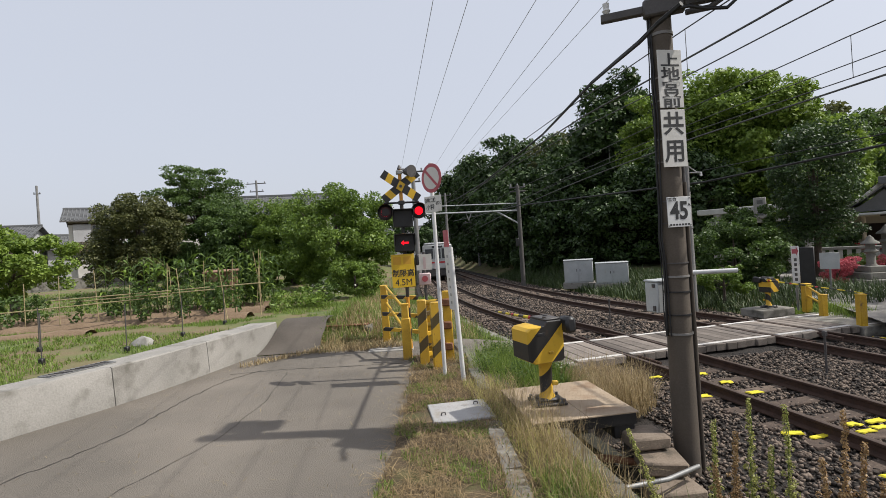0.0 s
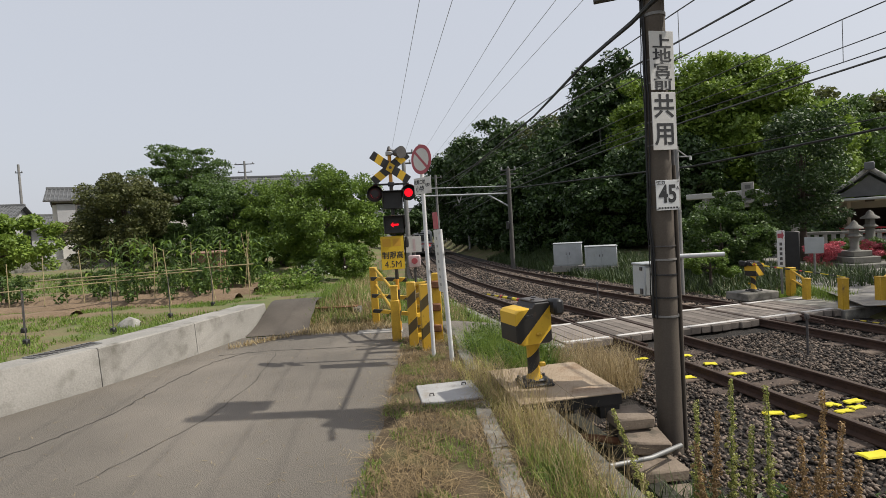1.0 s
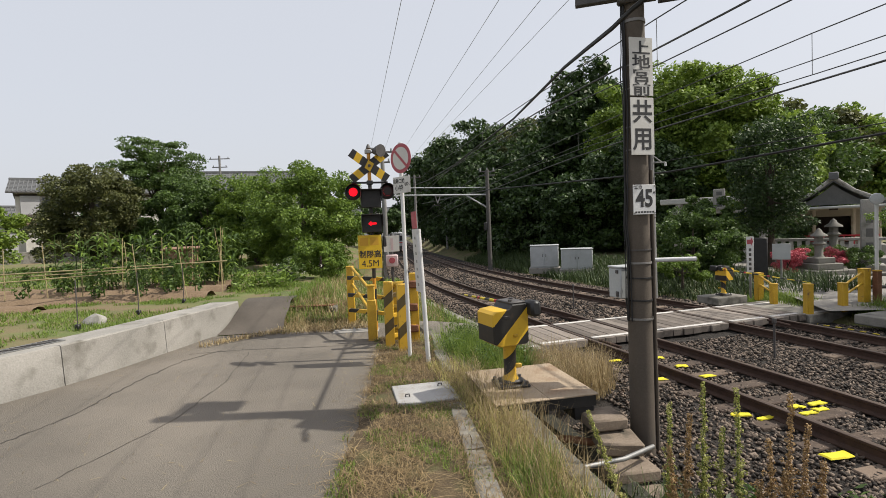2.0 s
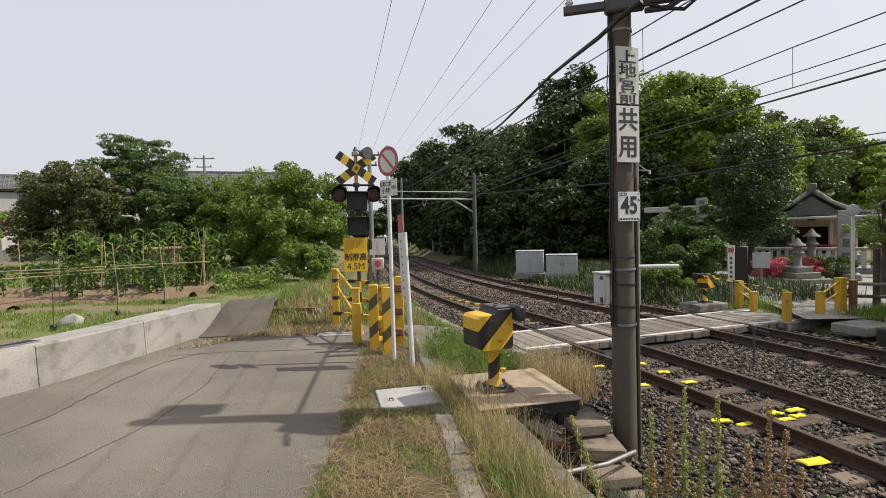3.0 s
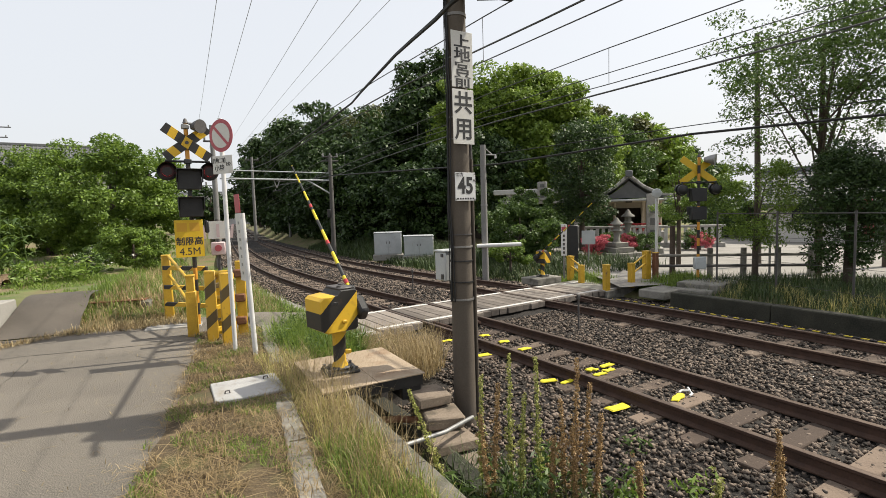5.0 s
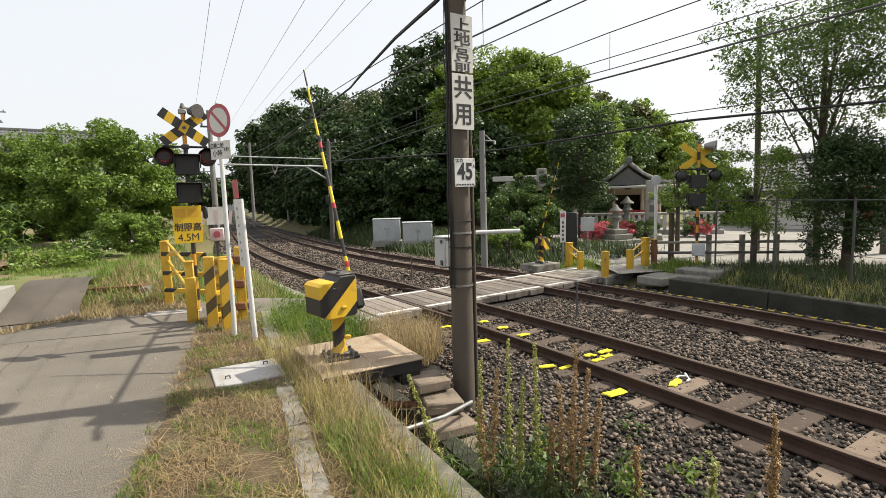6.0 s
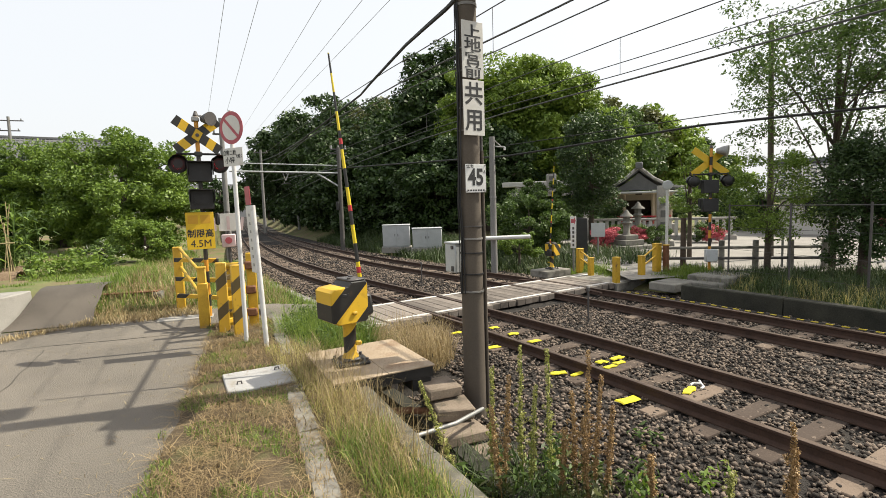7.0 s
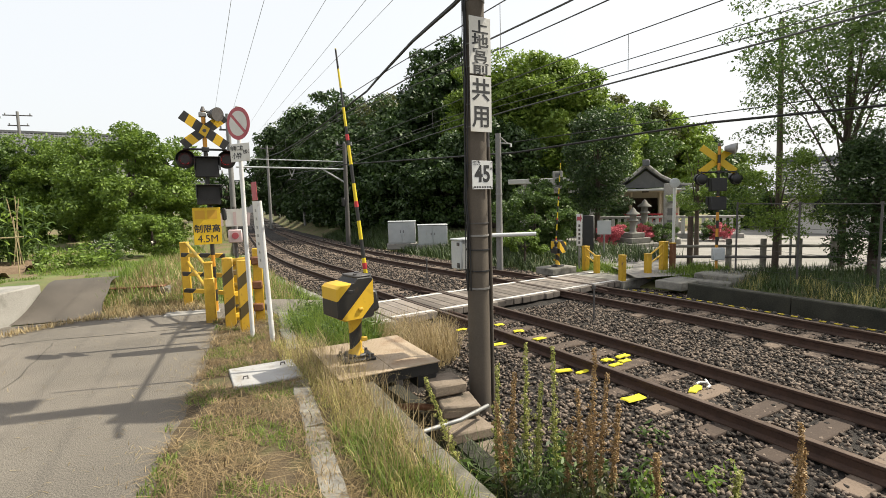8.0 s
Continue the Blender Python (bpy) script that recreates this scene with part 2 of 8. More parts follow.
def part(name, shape, material, parent=None, label="", smooth=40):
    ob = new(name, shape.mesh(name, material, smooth))
    if parent is not None:
        ob.parent = parent
    if label:
        tagged(ob, label)
    return ob


def thing(name, at, label, category, group="", turn=0.0):
    ob = new(name)
    ob.empty_display_size = 0.1
    ob.matrix_basis = at if isinstance(at, Matrix) else pose(*at, 0, 0, turn)
    return tagged(ob, label, category, group)


def single(name, shape, material, label, category, group="", kind="", smooth=40, at=None):
    ob = part(name, shape, material, None, "", smooth)
    if at is not None:
        ob.matrix_basis = at
    return tagged(ob, label, category, group, kind)


def smooth_path(rows):
    """A smooth curve x(y) through rows of (y, x)."""
    ys, xs = np.array([r[0] for r in rows], float), np.array([r[1] for r in rows], float)
    slopes = np.gradient(xs, ys)

    def at(y):
        i = int(np.clip(np.searchsorted(ys, y) - 1, 0, len(ys) - 2))
        h = ys[i + 1] - ys[i]
        s = (y - ys[i]) / h
        return float((2 * s**3 - 3 * s**2 + 1) * xs[i] + (s**3 - 2 * s**2 + s) * h * slopes[i] + (3 * s**2 - 2 * s**3) * xs[i + 1] + (s**3 - s**2) * h * slopes[i + 1])

    return at


# ---------------------------------------------------------------- plan
RAIL_Z, SLEEPER_Z, BED_Z = -0.28, -0.43, -0.46
near_x = smooth_path([(-60, 19), (-25, 10.6), (-10, 7.6), (-3, 6.2), (1, 5.48), (4.2, 5.0), (5.7, 4.78), (7.8, 4.40), (11, 3.75), (14.3, 3.12), (19.5, 2.30), (25, 1.72),
                      (32, 1.26), (38, 1.0), (50, 0.72), (62, 0.5), (100, 0.0), (150, -0.8), (400, -5)])
TRACK_GAP = 3.45


def fall(y):
    """How far the railway has dropped at y."""
    return -0.022 * max(0.0, y - 12) if y < 90 else -0.022 * 78


def track_point(y, off):
    """A point off metres to the right of the near track's middle."""
    x = near_x(y)
    way = Vector((near_x(y + 0.1) - near_x(y - 0.1), 0.2, 0)).normalized()
    return Vector((x + way.y * off, y - way.x * off, fall(y))), way


wall_x = smooth_path([(-30, -24), (-6, -11.4), (0, -8.4), (4, -6.4), (6.18, -5.36), (7.27, -4.77), (8.67, -4.27), (9.85, -3.93), (11.0, -3.62), (12.2, -3.62)])
edge_x = smooth_path([(-30, -2.6), (-6, -1.0), (0, -0.72), (3.8, -0.59), (6, -0.48), (7.7, -0.42), (9, -0.45), (10.2, -0.6)])
ditch_x = smooth_path([(-30, 4.6), (-6, 2.2), (0, 1.55), (3, 1.26), (4, 1.14), (4.9, 1.07), (7.0, 0.72), (8.9, 0.45), (12, 0.0), (16, -0.8), (30, -2.8)])


def smoothstep(a, b, x):
    s = min(max((x - a) / (b - a), 0.0), 1.0)
    return s * s * (3 - 2 * s)


def ground_z(x, y):
    """The height of the open ground."""
    if y > 12.2:
        wl_ = -3.62
    else:
        wl_ = wall_x(max(y, -30))
    d = ditch_x(min(max(y, -30), 30))
    yy = min(max(y, -58), 390)
    tx = near_x(yy)
    field = 0.50 + 0.04 * noise.noise((x * 0.4, y * 0.4, 0))
    if x < wl_ - 0.33 and y < 12.2:
        return field
    # the strip between the road and the ditch, rising to the field beyond the road's end
    rise = smoothstep(10.3, 11.7, y) * field
    if x < d:
        return rise * (1 - 0.75 * smoothstep(d - 2.2, d, x)) - 0.03
    if y < 7.0 and x < d + 0.8:
        return -1.15
    far = tx + TRACK_GAP + (1.85 if y < 7.6 else 2.2)
    if x < far:
        return -0.85 + fall(y)
    bank = smoothstep(far, far + (0.5 if y < 7.6 else 1.6), x)
    if y < 8.4:
        return -0.5 + bank * 0.30
    if y < 12.6:
        return -0.5 + bank * 0.32
    return -0.5 + fall(y) * (1 - smoothstep(far, far + 5.0, x)) + smoothstep(far, far + 4.0, x) * (0.29 + 0.55 * smoothstep(24, 36, y))


def spread(edges, steps):
    out = [edges[0]]
    for a, b, s in zip(edges, edges[1:], steps):
        n = max(1, round((b - a) / s))
        out += [a + (b - a) * (i + 1) / n for i in range(n)]
    return out


def build_ground():
    xs = spread([-1500, -300, -60, -14, -0.6, 3.4, 16, 60, 300, 1500], [300, 40, 4, 0.2, 0.1, 0.35, 3, 40, 300])
    ys = spread([-1500, -200, -30, 0, 13, 40, 120, 400, 1500], [300, 25, 2, 0.25, 0.8, 6, 40, 250])
    s = Shape()
    vs = [(x, y, ground_z(x, y)) for y in ys for x in xs]
    nx = len(xs)
    fs, ms = [], []
    for j in range(len(ys) - 1):
        for i in range(nx - 1):
            fs.append((j * nx + i, j * nx + i + 1, (j + 1) * nx + i + 1, (j + 1) * nx + i))
    s.add(vs, fs)
    ob = part("ground", s, M_GRASS_GROUND, None, "", 60)
    tagged(ob, "grassy ground with dry straw and bare patches", "ground", kind="structure")


def build_road():
    s = Shape()
    ys = spread([-30, 0, 9.0, 10.2], [2, 0.5, 0.3])
    s.strip([(wall_x(y), y, 0.0) for y in ys], [(edge_x(y) + 0.04 * noise.noise((y * 3, 0, 5)), y, 0.0) for y in ys])
    tagged(part("road", s, M_ASPHALT), "worn grey asphalt road beside the railway", "road", kind="structure")
    # the ramp up to the field
    s = Shape()
    ys = spread([10.2, 11.75], [0.1])
    lift = [0.003 + 0.55 * smoothstep(10.05, 11.5, y) for y in ys]
    s.strip([(wall_x(min(y, 12.2)) + 0.06, y, z) for y, z in zip(ys, lift)], [(-2.52 + 0.05 * (y - 10.2) + 0.08 * noise.noise((y * 2, 3, 1)), y, z) for y, z in zip(ys, lift)])
    tagged(part("road_ramp", s, M_ASPHALT_DARK), "asphalt ramp rising from the road to the field", "road", kind="structure")


def build_verge():
    """The strip of cut straw between road and ditch."""
    s = Shape()
    ys = spread([-20, 0, 9.2], [1.0, 0.2])
    n = 9
    rows = []
    for y in ys:
        a, b = edge_x(y) - 0.06 + 0.10 * noise.noise((y * 2.3, 4, 0)), ditch_x(y) - 0.03
        rows += [(a + (b - a) * i / (n - 1), y, (0.005 if i == 0 else 0.012) + 0.022 * noise.noise((i * 0.9, y * 2.2, 7)) * (0 < i < n - 1)) for i in range(n)]
    s.add(rows, [(j * n + i, j * n + i + 1, (j + 1) * n + i + 1, (j + 1) * n + i) for j in range(len(ys) - 1) for i in range(n - 1)])
    tagged(part("verge", s, M_VERGE, None, "", 80), "brown verge of soil and cut straw beside the road", "verge", kind="structure")


def build_cracks():
    """Dark cracks wandering over the road."""
    rng = random.Random(14)
    for rows, w in (([(-4.55, 3.9), (-4.32, 4.9), (-4.09, 5.37), (-3.89, 6.0), (-3.82, 7.2), (-3.62, 8.3), (-3.2, 8.95)], 0.012), ([(-3.7, 8.75), (-2.83, 8.85), (-1.7, 8.72), (-0.62, 8.66)], 0.010), ([(-2.9, 9.6), (-2.3, 9.7), (-1.6, 9.65)], 0.007), ([(-3.1, 4.2), (-2.6, 5.6), (-2.5, 7.0), (-2.7, 8.8)], 0.005)):
        s = Shape()
        lf, rt = [], []
        for (x0, y0), (x1, y1) in zip(rows, rows[1:]):
            for i in range(10):
                f = i / 10
                x, y = x0 + (x1 - x0) * f + rng.uniform(-0.025, 0.025), y0 + (y1 - y0) * f
                ww = w * rng.uniform(0.4, 1.3)
                dx, dy = y1 - y0, x0 - x1
                l = math.hypot(dx, dy)
                lf.append((x - dx / l * ww, y - dy / l * ww, 0.004))
                rt.append((x + dx / l * ww, y + dy / l * ww, 0.004))
        s.strip(lf, rt)
        tagged(part("road_crack", s, M_BLACK_EARTH), "thin dark crack in the asphalt road", "crack", kind="structure")


def build_wall():
    """The low concrete wall between road and field, cast in lengths."""
    root = thing("wall_field", (0, 0, 0), "low pale concrete retaining wall between road and vegetable field", "wall")
    root["kind"] = "structure"
    cuts = [-14, -10, -6, -3.2, -0.4, 2.2, 4.8, 7.27, 9.0, 11.25]
    for a, b in zip(cuts, cuts[1:]):
        s = Shape()
        ys = spread([a + 0.006, b - 0.006], [0.3])
        rows = []
        for y in ys:
            x = wall_x(y)
            top = 0.57 if y < 9.5 else 0.57 - 0.02 * smoothstep(9.5, 12, y)
            w = 0.62
            rows.append([(x, y, -0.1), (x - 0.03, y, top - 0.02), (x - 0.05, y, top), (x - w, y, top), (x - w, y, -0.1)])
        n = 5
        vs = [p for r in rows for p in r]
        fs = [(i * n + k, i * n + k + 1, (i + 1) * n + k + 1, (i + 1) * n + k) for i in range(len(rows) - 1) for k in range(n - 1)]
        fs += [tuple(range(n)), tuple(reversed(range(len(vs) - n, len(vs))))]
        s.add(vs, fs)
        part("wall_section", s, M_CONCRETE, root)


def build_track(off, y0, y1, name, label):
    root = thing(name, (0, 0, 0), label, "railway track", "railway tracks")
    for side in (-0.566, 0.566):
        s = Shape()
        prof = [(-0.065, -0.15), (-0.065, -0.135), (-0.012, -0.11), (-0.012, -0.045), (-0.034, -0.03), (-0.034, -0.004), (-0.028, 0.0), (0.028, 0.0), (0.034, -0.004), (0.034, -0.03), (0.012, -0.045), (0.012, -0.11), (0.065, -0.135), (0.065, -0.15)]
        ys = spread([y0, -5, 16, 60, y1], [2, 0.5, 1.5, 8])
        vs, fs = [], []
        n = len(prof)
        for y in ys:
            p, way = track_point(y, off + side)
            r = Vector((way.y, -way.x, 0))
            vs += [p + r * a + Vector((0, 0, RAIL_Z + b)) for a, b in prof]
        for i in range(len(ys) - 1):
            for k in range(n):
                s.slot = 1 if 5 <= k <= 7 else 0
                s.m.append(s.slot)
                s.f.append((i * n + k, i * n + (k + 1) % n, (i + 1) * n + (k + 1) % n, (i + 1) * n + k))
        s.v = vs
        part("rail", s, [M_RAIL_SIDE, M_RAIL_TOP], root)
    tie = Shape().box((-0.95, -0.11, -0.14), (0.95, 0.11, 0), 0.012).mesh("sleeper", M_SLEEPER)
    y = -4.0
    rng = random.Random(4)
    while y < 70:
        p, way = track_point(y, off)
        if not 8.6 < p.y < 11.9:
            t = new("sleeper", tie)
            t.parent = root
            t.matrix_basis = pose(p.x, p.y, p.z + SLEEPER_Z + rng.uniform(-0.008, 0.006), 0, 0, math.degrees(math.atan2(-way.x, way.y)) + rng.uniform(-0.6, 0.6))
        y += 0.585
    return root


build_ground()
build_road()
build_wall()
build_cracks()
build_verge()
build_track(0.0, -50, 380, "railway_track", "rusty steel rails on brown wooden sleepers in grey ballast")
build_track(TRACK_GAP, -50, 380, "railway_track", "rusty steel rails on brown wooden sleepers in grey ballast")
# ---------------------------------------------------------------- lettering
def lettering(name, text, height, material, parent, m, spread_x=1.0, bold=0.014):
    """Letters of the built-in font as flat mesh, centred on m, in its x-z plane, facing -y."""
    cu = bpy.data.curves.new(name, "FONT")
    cu.body, cu.align_x, cu.align_y, cu.size = text, "CENTER", "CENTER", height
    cu.extrude = 0.0008
    cu.offset = height * bold
    tmp = bpy.data.objects.new(name, cu)
    scene.collection.objects.link(tmp)
    me = bpy.data.meshes.new_from_object(tmp.evaluated_get(bpy.context.evaluated_depsgraph_get()))
    bpy.data.objects.remove(tmp)
    me.name = name
    me.transform(m @ pose(0, 0, 0, 90) @ Matrix.Diagonal((spread_x, 1, 1, 1)))
    me.materials.clear()
    me.materials.append(material)
    ob = new(name, me)
    ob.parent = parent
    return ob


def disc_outline(r, n=40, rz=None):
    return [(r * math.cos(2 * math.pi * i / n), (rz or r) * math.sin(2 * math.pi * i / n)) for i in range(n)]


# ---------------------------------------------------------------- utility pole by the ditch
def build_pole():
    root = thing("utility_pole", (2.49, 5.10, -0.75), "brown weathered concrete utility pole carrying white signs beside the ballast", "utility pole")
    up = 0.75
    part("shaft", Shape().tube([(0, 0, -0.3), (0.0, 0.0, 3.6), (-0.0, 0.0, 7.05)], [0.132, 0.118, 0.104], 32), M_POLE, root)
    face = pose(-0.02, 0.03, 0, 0, 0, 9)
    for z0, z1, text in ((3.265, 3.86, "上地宮前"), (2.655, 3.245, "共用")):
        s = Shape().box((-0.138, -0.172, z0 + up), (0.138, -0.164, z1 + up), 0.002, face)
        board = part("sign_board", s, M_SIGN, root, "white sign board with black lettering")
        n = len(text)
        for i, ch in enumerate(text):
            z = z1 - (i + 0.5 + (0.02 if n > 2 else 0)) * (z1 - z0 - 0.03) / n - (0.042 if n > 2 else 0.02)
            lettering("letter", ch, 0.148 if n > 2 else 0.25, M_INK, board, face @ pose(0, -0.1735, z + up), 1.5 if n > 2 else 0.98, 0.02)
    plate = part("number_plate", Shape().box((-0.135, -0.176, 2.035 + up), (0.135, -0.168, 2.345 + up), 0.002, face), M_WHITE, root, "white number plate")
    lettering("letter", "45", 0.25, M_INK, plate, face @ pose(0.0, -0.178, 2.195 + up), 0.82, 0.028)
    lettering("letter", "エカ", 0.05, M_INK, plate, face @ pose(-0.075, -0.178, 2.318 + up))
    lettering("letter", "A", 0.045, M_INK, plate, face @ pose(0.115, -0.178, 2.26 + up))
    for k in range(7):
        part("print_bar", Shape().box((-0.115 + k * 0.034, -0.1772, 2.05 + up), (-0.092 + k * 0.034, -0.1762, 2.068 + up), 0, face), M_INK, plate)
    for x in (-0.122, 0.122):
        for z in (2.05, 2.33):
            part("bolt", Shape().tube([face @ Vector((x, -0.1762, z + up)), face @ Vector((x, -0.181, z + up))], 0.008, 8), M_STEEL, plate)
    # straps
    for z, w in ((2.08, 0.012), (2.31, 0.012), (2.72, 0.014), (2.96, 0.014), (3.36, 0.014), (3.60, 0.014), (4.06, 0.03), (1.66, 0.012), (1.52, 0.02), (1.36, 0.016), (1.12, 0.016), (0.92, 0.02)):
        r = 0.140 - (z + up) / 3.6 * 0.016 + 0.003
        part("strap", Shape().tube([(0, 0, z + up - w / 2), (0, 0, z + up + w / 2)], r, 28), {0.016: M_BLACK, 0.012: M_STEEL_DARK}.get(w, M_POLE_BAND), root)
    # conduits on the side away from the road
    for a, r, top in ((18, 0.022, 3.15), (-6, 0.016, 2.5), (40, 0.018, 3.0)):
        x, y = math.cos(radians(a - 20)), math.sin(radians(a - 20))
        part("conduit", Shape().tube([(0.156 * x, 0.156 * y, -0.1), (0.15 * x, 0.15 * y, 1.6), (0.142 * x, 0.142 * y, top + up)], r, 10), M_POLE if a != 18 else M_STEEL_DARK, root)
    # thin cables down the road side
    rng = random.Random(8)
    for k, (a, r) in enumerate(((190, 0.012), (205, 0.008), (178, 0.006))):
        pts = []
        for i in range(16):
            z = 0.9 + up + i * 0.26
            rr = 0.140 - z / 3.6 * 0.016 + 0.012 + (0.02 * rng.random() if i % 3 == 1 else 0)
            aa = radians(a + 6 * math.sin(i * 0.8 + k))
            pts.append((rr * math.cos(aa), rr * math.sin(aa), z))
        part("cable", Shape().tube(pts, r, 8), M_CABLE, root, "black cable")
    # crossarm and its boxes
    arm = pose(0.0, -0.10, 4.32 + up, 0, 0, -22)
    part("crossarm", Shape().box((-0.62, -0.04, -0.04), (0.62, 0.04, 0.04), 0.006, arm), M_STEEL_DARK, root, "steel crossarm")
    part("clamp", Shape().box((-0.2, -0.07, -0.09), (0.2, 0.05, 0.09), 0.02, arm), M_STEEL_DARK, root)
    part("junction_box", Shape().box((0.22, -0.22, 0.02), (0.78, 0.12, 0.34), 0.03, arm), M_STEEL_DARK, root, "dark junction box")
    part("bracket", Shape().tube([arm @ Vector((0.55, -0.02, -0.03)), arm @ Vector((0.42, 0.0, -0.1)), arm @ Vector((0.2, -0.05, -0.12))], 0.03, 10), M_STEEL_DARK, root)
    part("cable_loop", Shape().tube([arm @ Vector(p) for p in ((0.62, -0.1, 0.04), (0.66, -0.12, -0.1), (0.55, -0.14, -0.19), (0.38, -0.14, -0.16), (0.22, -0.14, -0.1), (0.05, -0.14, -0.1))], 0.018, 8), M_CABLE, root, "looped black cable")
    part("insulator", Shape().tube([arm @ Vector((-0.56, 0, 0.04)), arm @ Vector((-0.56, 0, 0.08)), arm @ Vector((-0.56, 0, 0.1)), arm @ Vector((-0.56, 0, 0.16))], [0.02, 0.045, 0.03, 0.035], 12), M_WHITE, root)
    top_box = part("switch_box", Shape().box((-0.16, 0.16, 5.52 + up), (0.16, 0.50, 5.98 + up), 0.02), M_STEEL_DARK, root, "dark steel switch box")
    part("box_hood", Shape().box((-0.19, 0.13, 5.982 + up), (0.19, 0.53, 6.01 + up), 0.006), M_STEEL_DARK, top_box)
    part("bracket", Shape().box((-0.05, 0.08, 5.6 + up), (0.05, 0.158, 5.9 + up), 0.006), M_STEEL, root)
    # white equipment box strapped on behind
    bx = pose(-0.02, 0.27, 1.27 + up, 0, 0, 12)
    box = part("equipment_box", Shape().box((-0.145, -0.1, -0.16), (0.10, 0.12, 0.18), 0.012, bx), M_PALE_METAL, root, "pale grey equipment box")
    part("box_lid", Shape().box((-0.155, -0.11, 0.178), (0.11, 0.13, 0.2), 0.008, bx), M_PALE_METAL, box)
    part("hinge", Shape().box((-0.16, -0.06, -0.14), (-0.143, -0.02, -0.08), 0.004, bx), M_STEEL_DARK, box)
    part("hinge", Shape().box((-0.16, -0.06, 0.12), (-0.143, -0.02, 0.16), 0.004, bx), M_STEEL_DARK, box)
    part("drop_cable", Shape().tube([bx @ Vector(p) for p in ((0.1, -0.1, -0.2), (0.1, -0.14, -0.32), (0.06, -0.14, -0.42), (0.12, -0.1, -0.36), (0.16, -0.12, 0.1))], 0.012, 8), M_CABLE, box)
    return root


M_POLE_BAND = surface("dull_band", (0.1376, 0.129, 0.1204), (0.2236, 0.215, 0.2021), 0.6, 6, 40, 0.1)
M_STRIPE_BIG = striped("broad_hazard_stripes", (0.602, 0.3698, 0.0258), (0.0172, 0.01548, 0.01376), 0.52, -1.0, worn=0.2, duty=0.52)
M_SIGN = surface("sign_board_paint", (0.516, 0.4988, 0.4644), (0.602, 0.5891, 0.559), 0.55, 3, 40, 0.05, stain=(0.4128, 0.3784, 0.3268), stain_scale=5, stain_edge=(0.6, 0.85))
M_STEEL_DARK = surface("dark_steel", (0.0473, 0.043, 0.043), (0.086, 0.07912, 0.0774), 0.6, 6, 50, 0.15)
M_PALE_METAL = surface("pale_metal", (0.344, 0.3612, 0.3698), (0.4472, 0.4644, 0.473), 0.5, 3, 40, 0.05, stain=(0.3096, 0.2838, 0.2408), stain_scale=4, stain_edge=(0.64, 0.85))
M_PLATE = surface("tan_checker_plate", (0.258, 0.1935, 0.129), (0.3612, 0.2838, 0.2021), 0.7, 2.5, 70, 0.5, stain=(0.2236, 0.1462, 0.086), stain_scale=3)
M_LID = surface("grey_checker_lid", (0.2838, 0.2795, 0.2752), (0.3956, 0.387, 0.3784), 0.7, 3, 90, 0.5, stain=(0.258, 0.2322, 0.1978), stain_scale=5)
M_STRIPE_FADED = striped("faded_stripes", (0.516, 0.3096, 0.0258), (0.0774, 0.0559, 0.0215), 0.46, -0.9, worn=0.6, duty=0.6)
M_ARM = striped("arm_bands", (0.6192, 0.473, 0.0172), (0.0172, 0.0172, 0.0172), 0.44, 0.0, worn=0.05)
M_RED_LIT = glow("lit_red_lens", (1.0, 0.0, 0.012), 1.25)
M_LENS = surface("dark_lens", (0.0086, 0.00344, 0.00344), (0.01548, 0.00516, 0.00516), 0.35, 6, 40, 0.0)
M_GLASS_DARK = surface("dark_window", (0.0172, 0.01892, 0.0215), (0.0344, 0.03698, 0.04128), 0.12, 3, 20, 0.0)
M_SIGN_YELLOW = surface("yellow_sign", (0.516, 0.3268, 0.0086), (0.6192, 0.4042, 0.0172), 0.5, 4, 40, 0.05)
M_FADED = surface("faded_sign_paint", (0.4816, 0.258, 0.0172), (0.516, 0.2924, 0.0258), 0.6, 4, 40, 0.0)
M_SIGN_RED = surface("faded_red", (0.3268, 0.0602, 0.0774), (0.4128, 0.086, 0.1032), 0.5, 6, 40, 0.0)
M_PINK = surface("faded_pink", (0.473, 0.344, 0.344), (0.5332, 0.43, 0.43), 0.6, 6, 40, 0.0)
M_LINE_WHITE = surface("worn_white_line", (0.4128, 0.387, 0.3612), (0.602, 0.5848, 0.559), 0.8, 8, 50, 0.2)
M_MARK = surface("yellow_marking", (0.5332, 0.4472, 0.0086), (0.6708, 0.5848, 0.0258), 0.7, 8, 50, 0.1)
M_PLANK = surface("grey_plank", (0.1032, 0.086, 0.0731), (0.2236, 0.1909, 0.1634), 0.9, 4, 40, 0.4, per_object=0.5)
M_BARK = surface("bark", (0.043, 0.03096, 0.02236), (0.0989, 0.0774, 0.0602), 0.95, 4, 30, 0.8, depth=0.02)
M_TILE = surface("roof_tile", (0.0731, 0.07568, 0.07912), (0.1333, 0.1359, 0.1393), 0.7, 1.5, 20, 0.2, island=0.25)
M_PLASTER = surface("house_plaster", (0.473, 0.4472, 0.4128), (0.5676, 0.5504, 0.516), 0.9, 0.6, 12, 0.1, stain=(0.3784, 0.3526, 0.3182), stain_scale=0.5)
M_STONE = surface("grey_stone", (0.2064, 0.1978, 0.1806), (0.344, 0.3311, 0.3096), 0.9, 2, 30, 0.4, stain=(0.129, 0.1247, 0.1032), stain_scale=2.5)
M_BAMBOO = surface("bamboo", (0.2408, 0.1892, 0.0946), (0.4128, 0.344, 0.1892), 0.6, 4, 30, 0.1)
M_WOOD_RED = surface("reddish_boards", (0.172, 0.0946, 0.0602), (0.258, 0.1548, 0.1032), 0.8, 3, 30, 0.2)


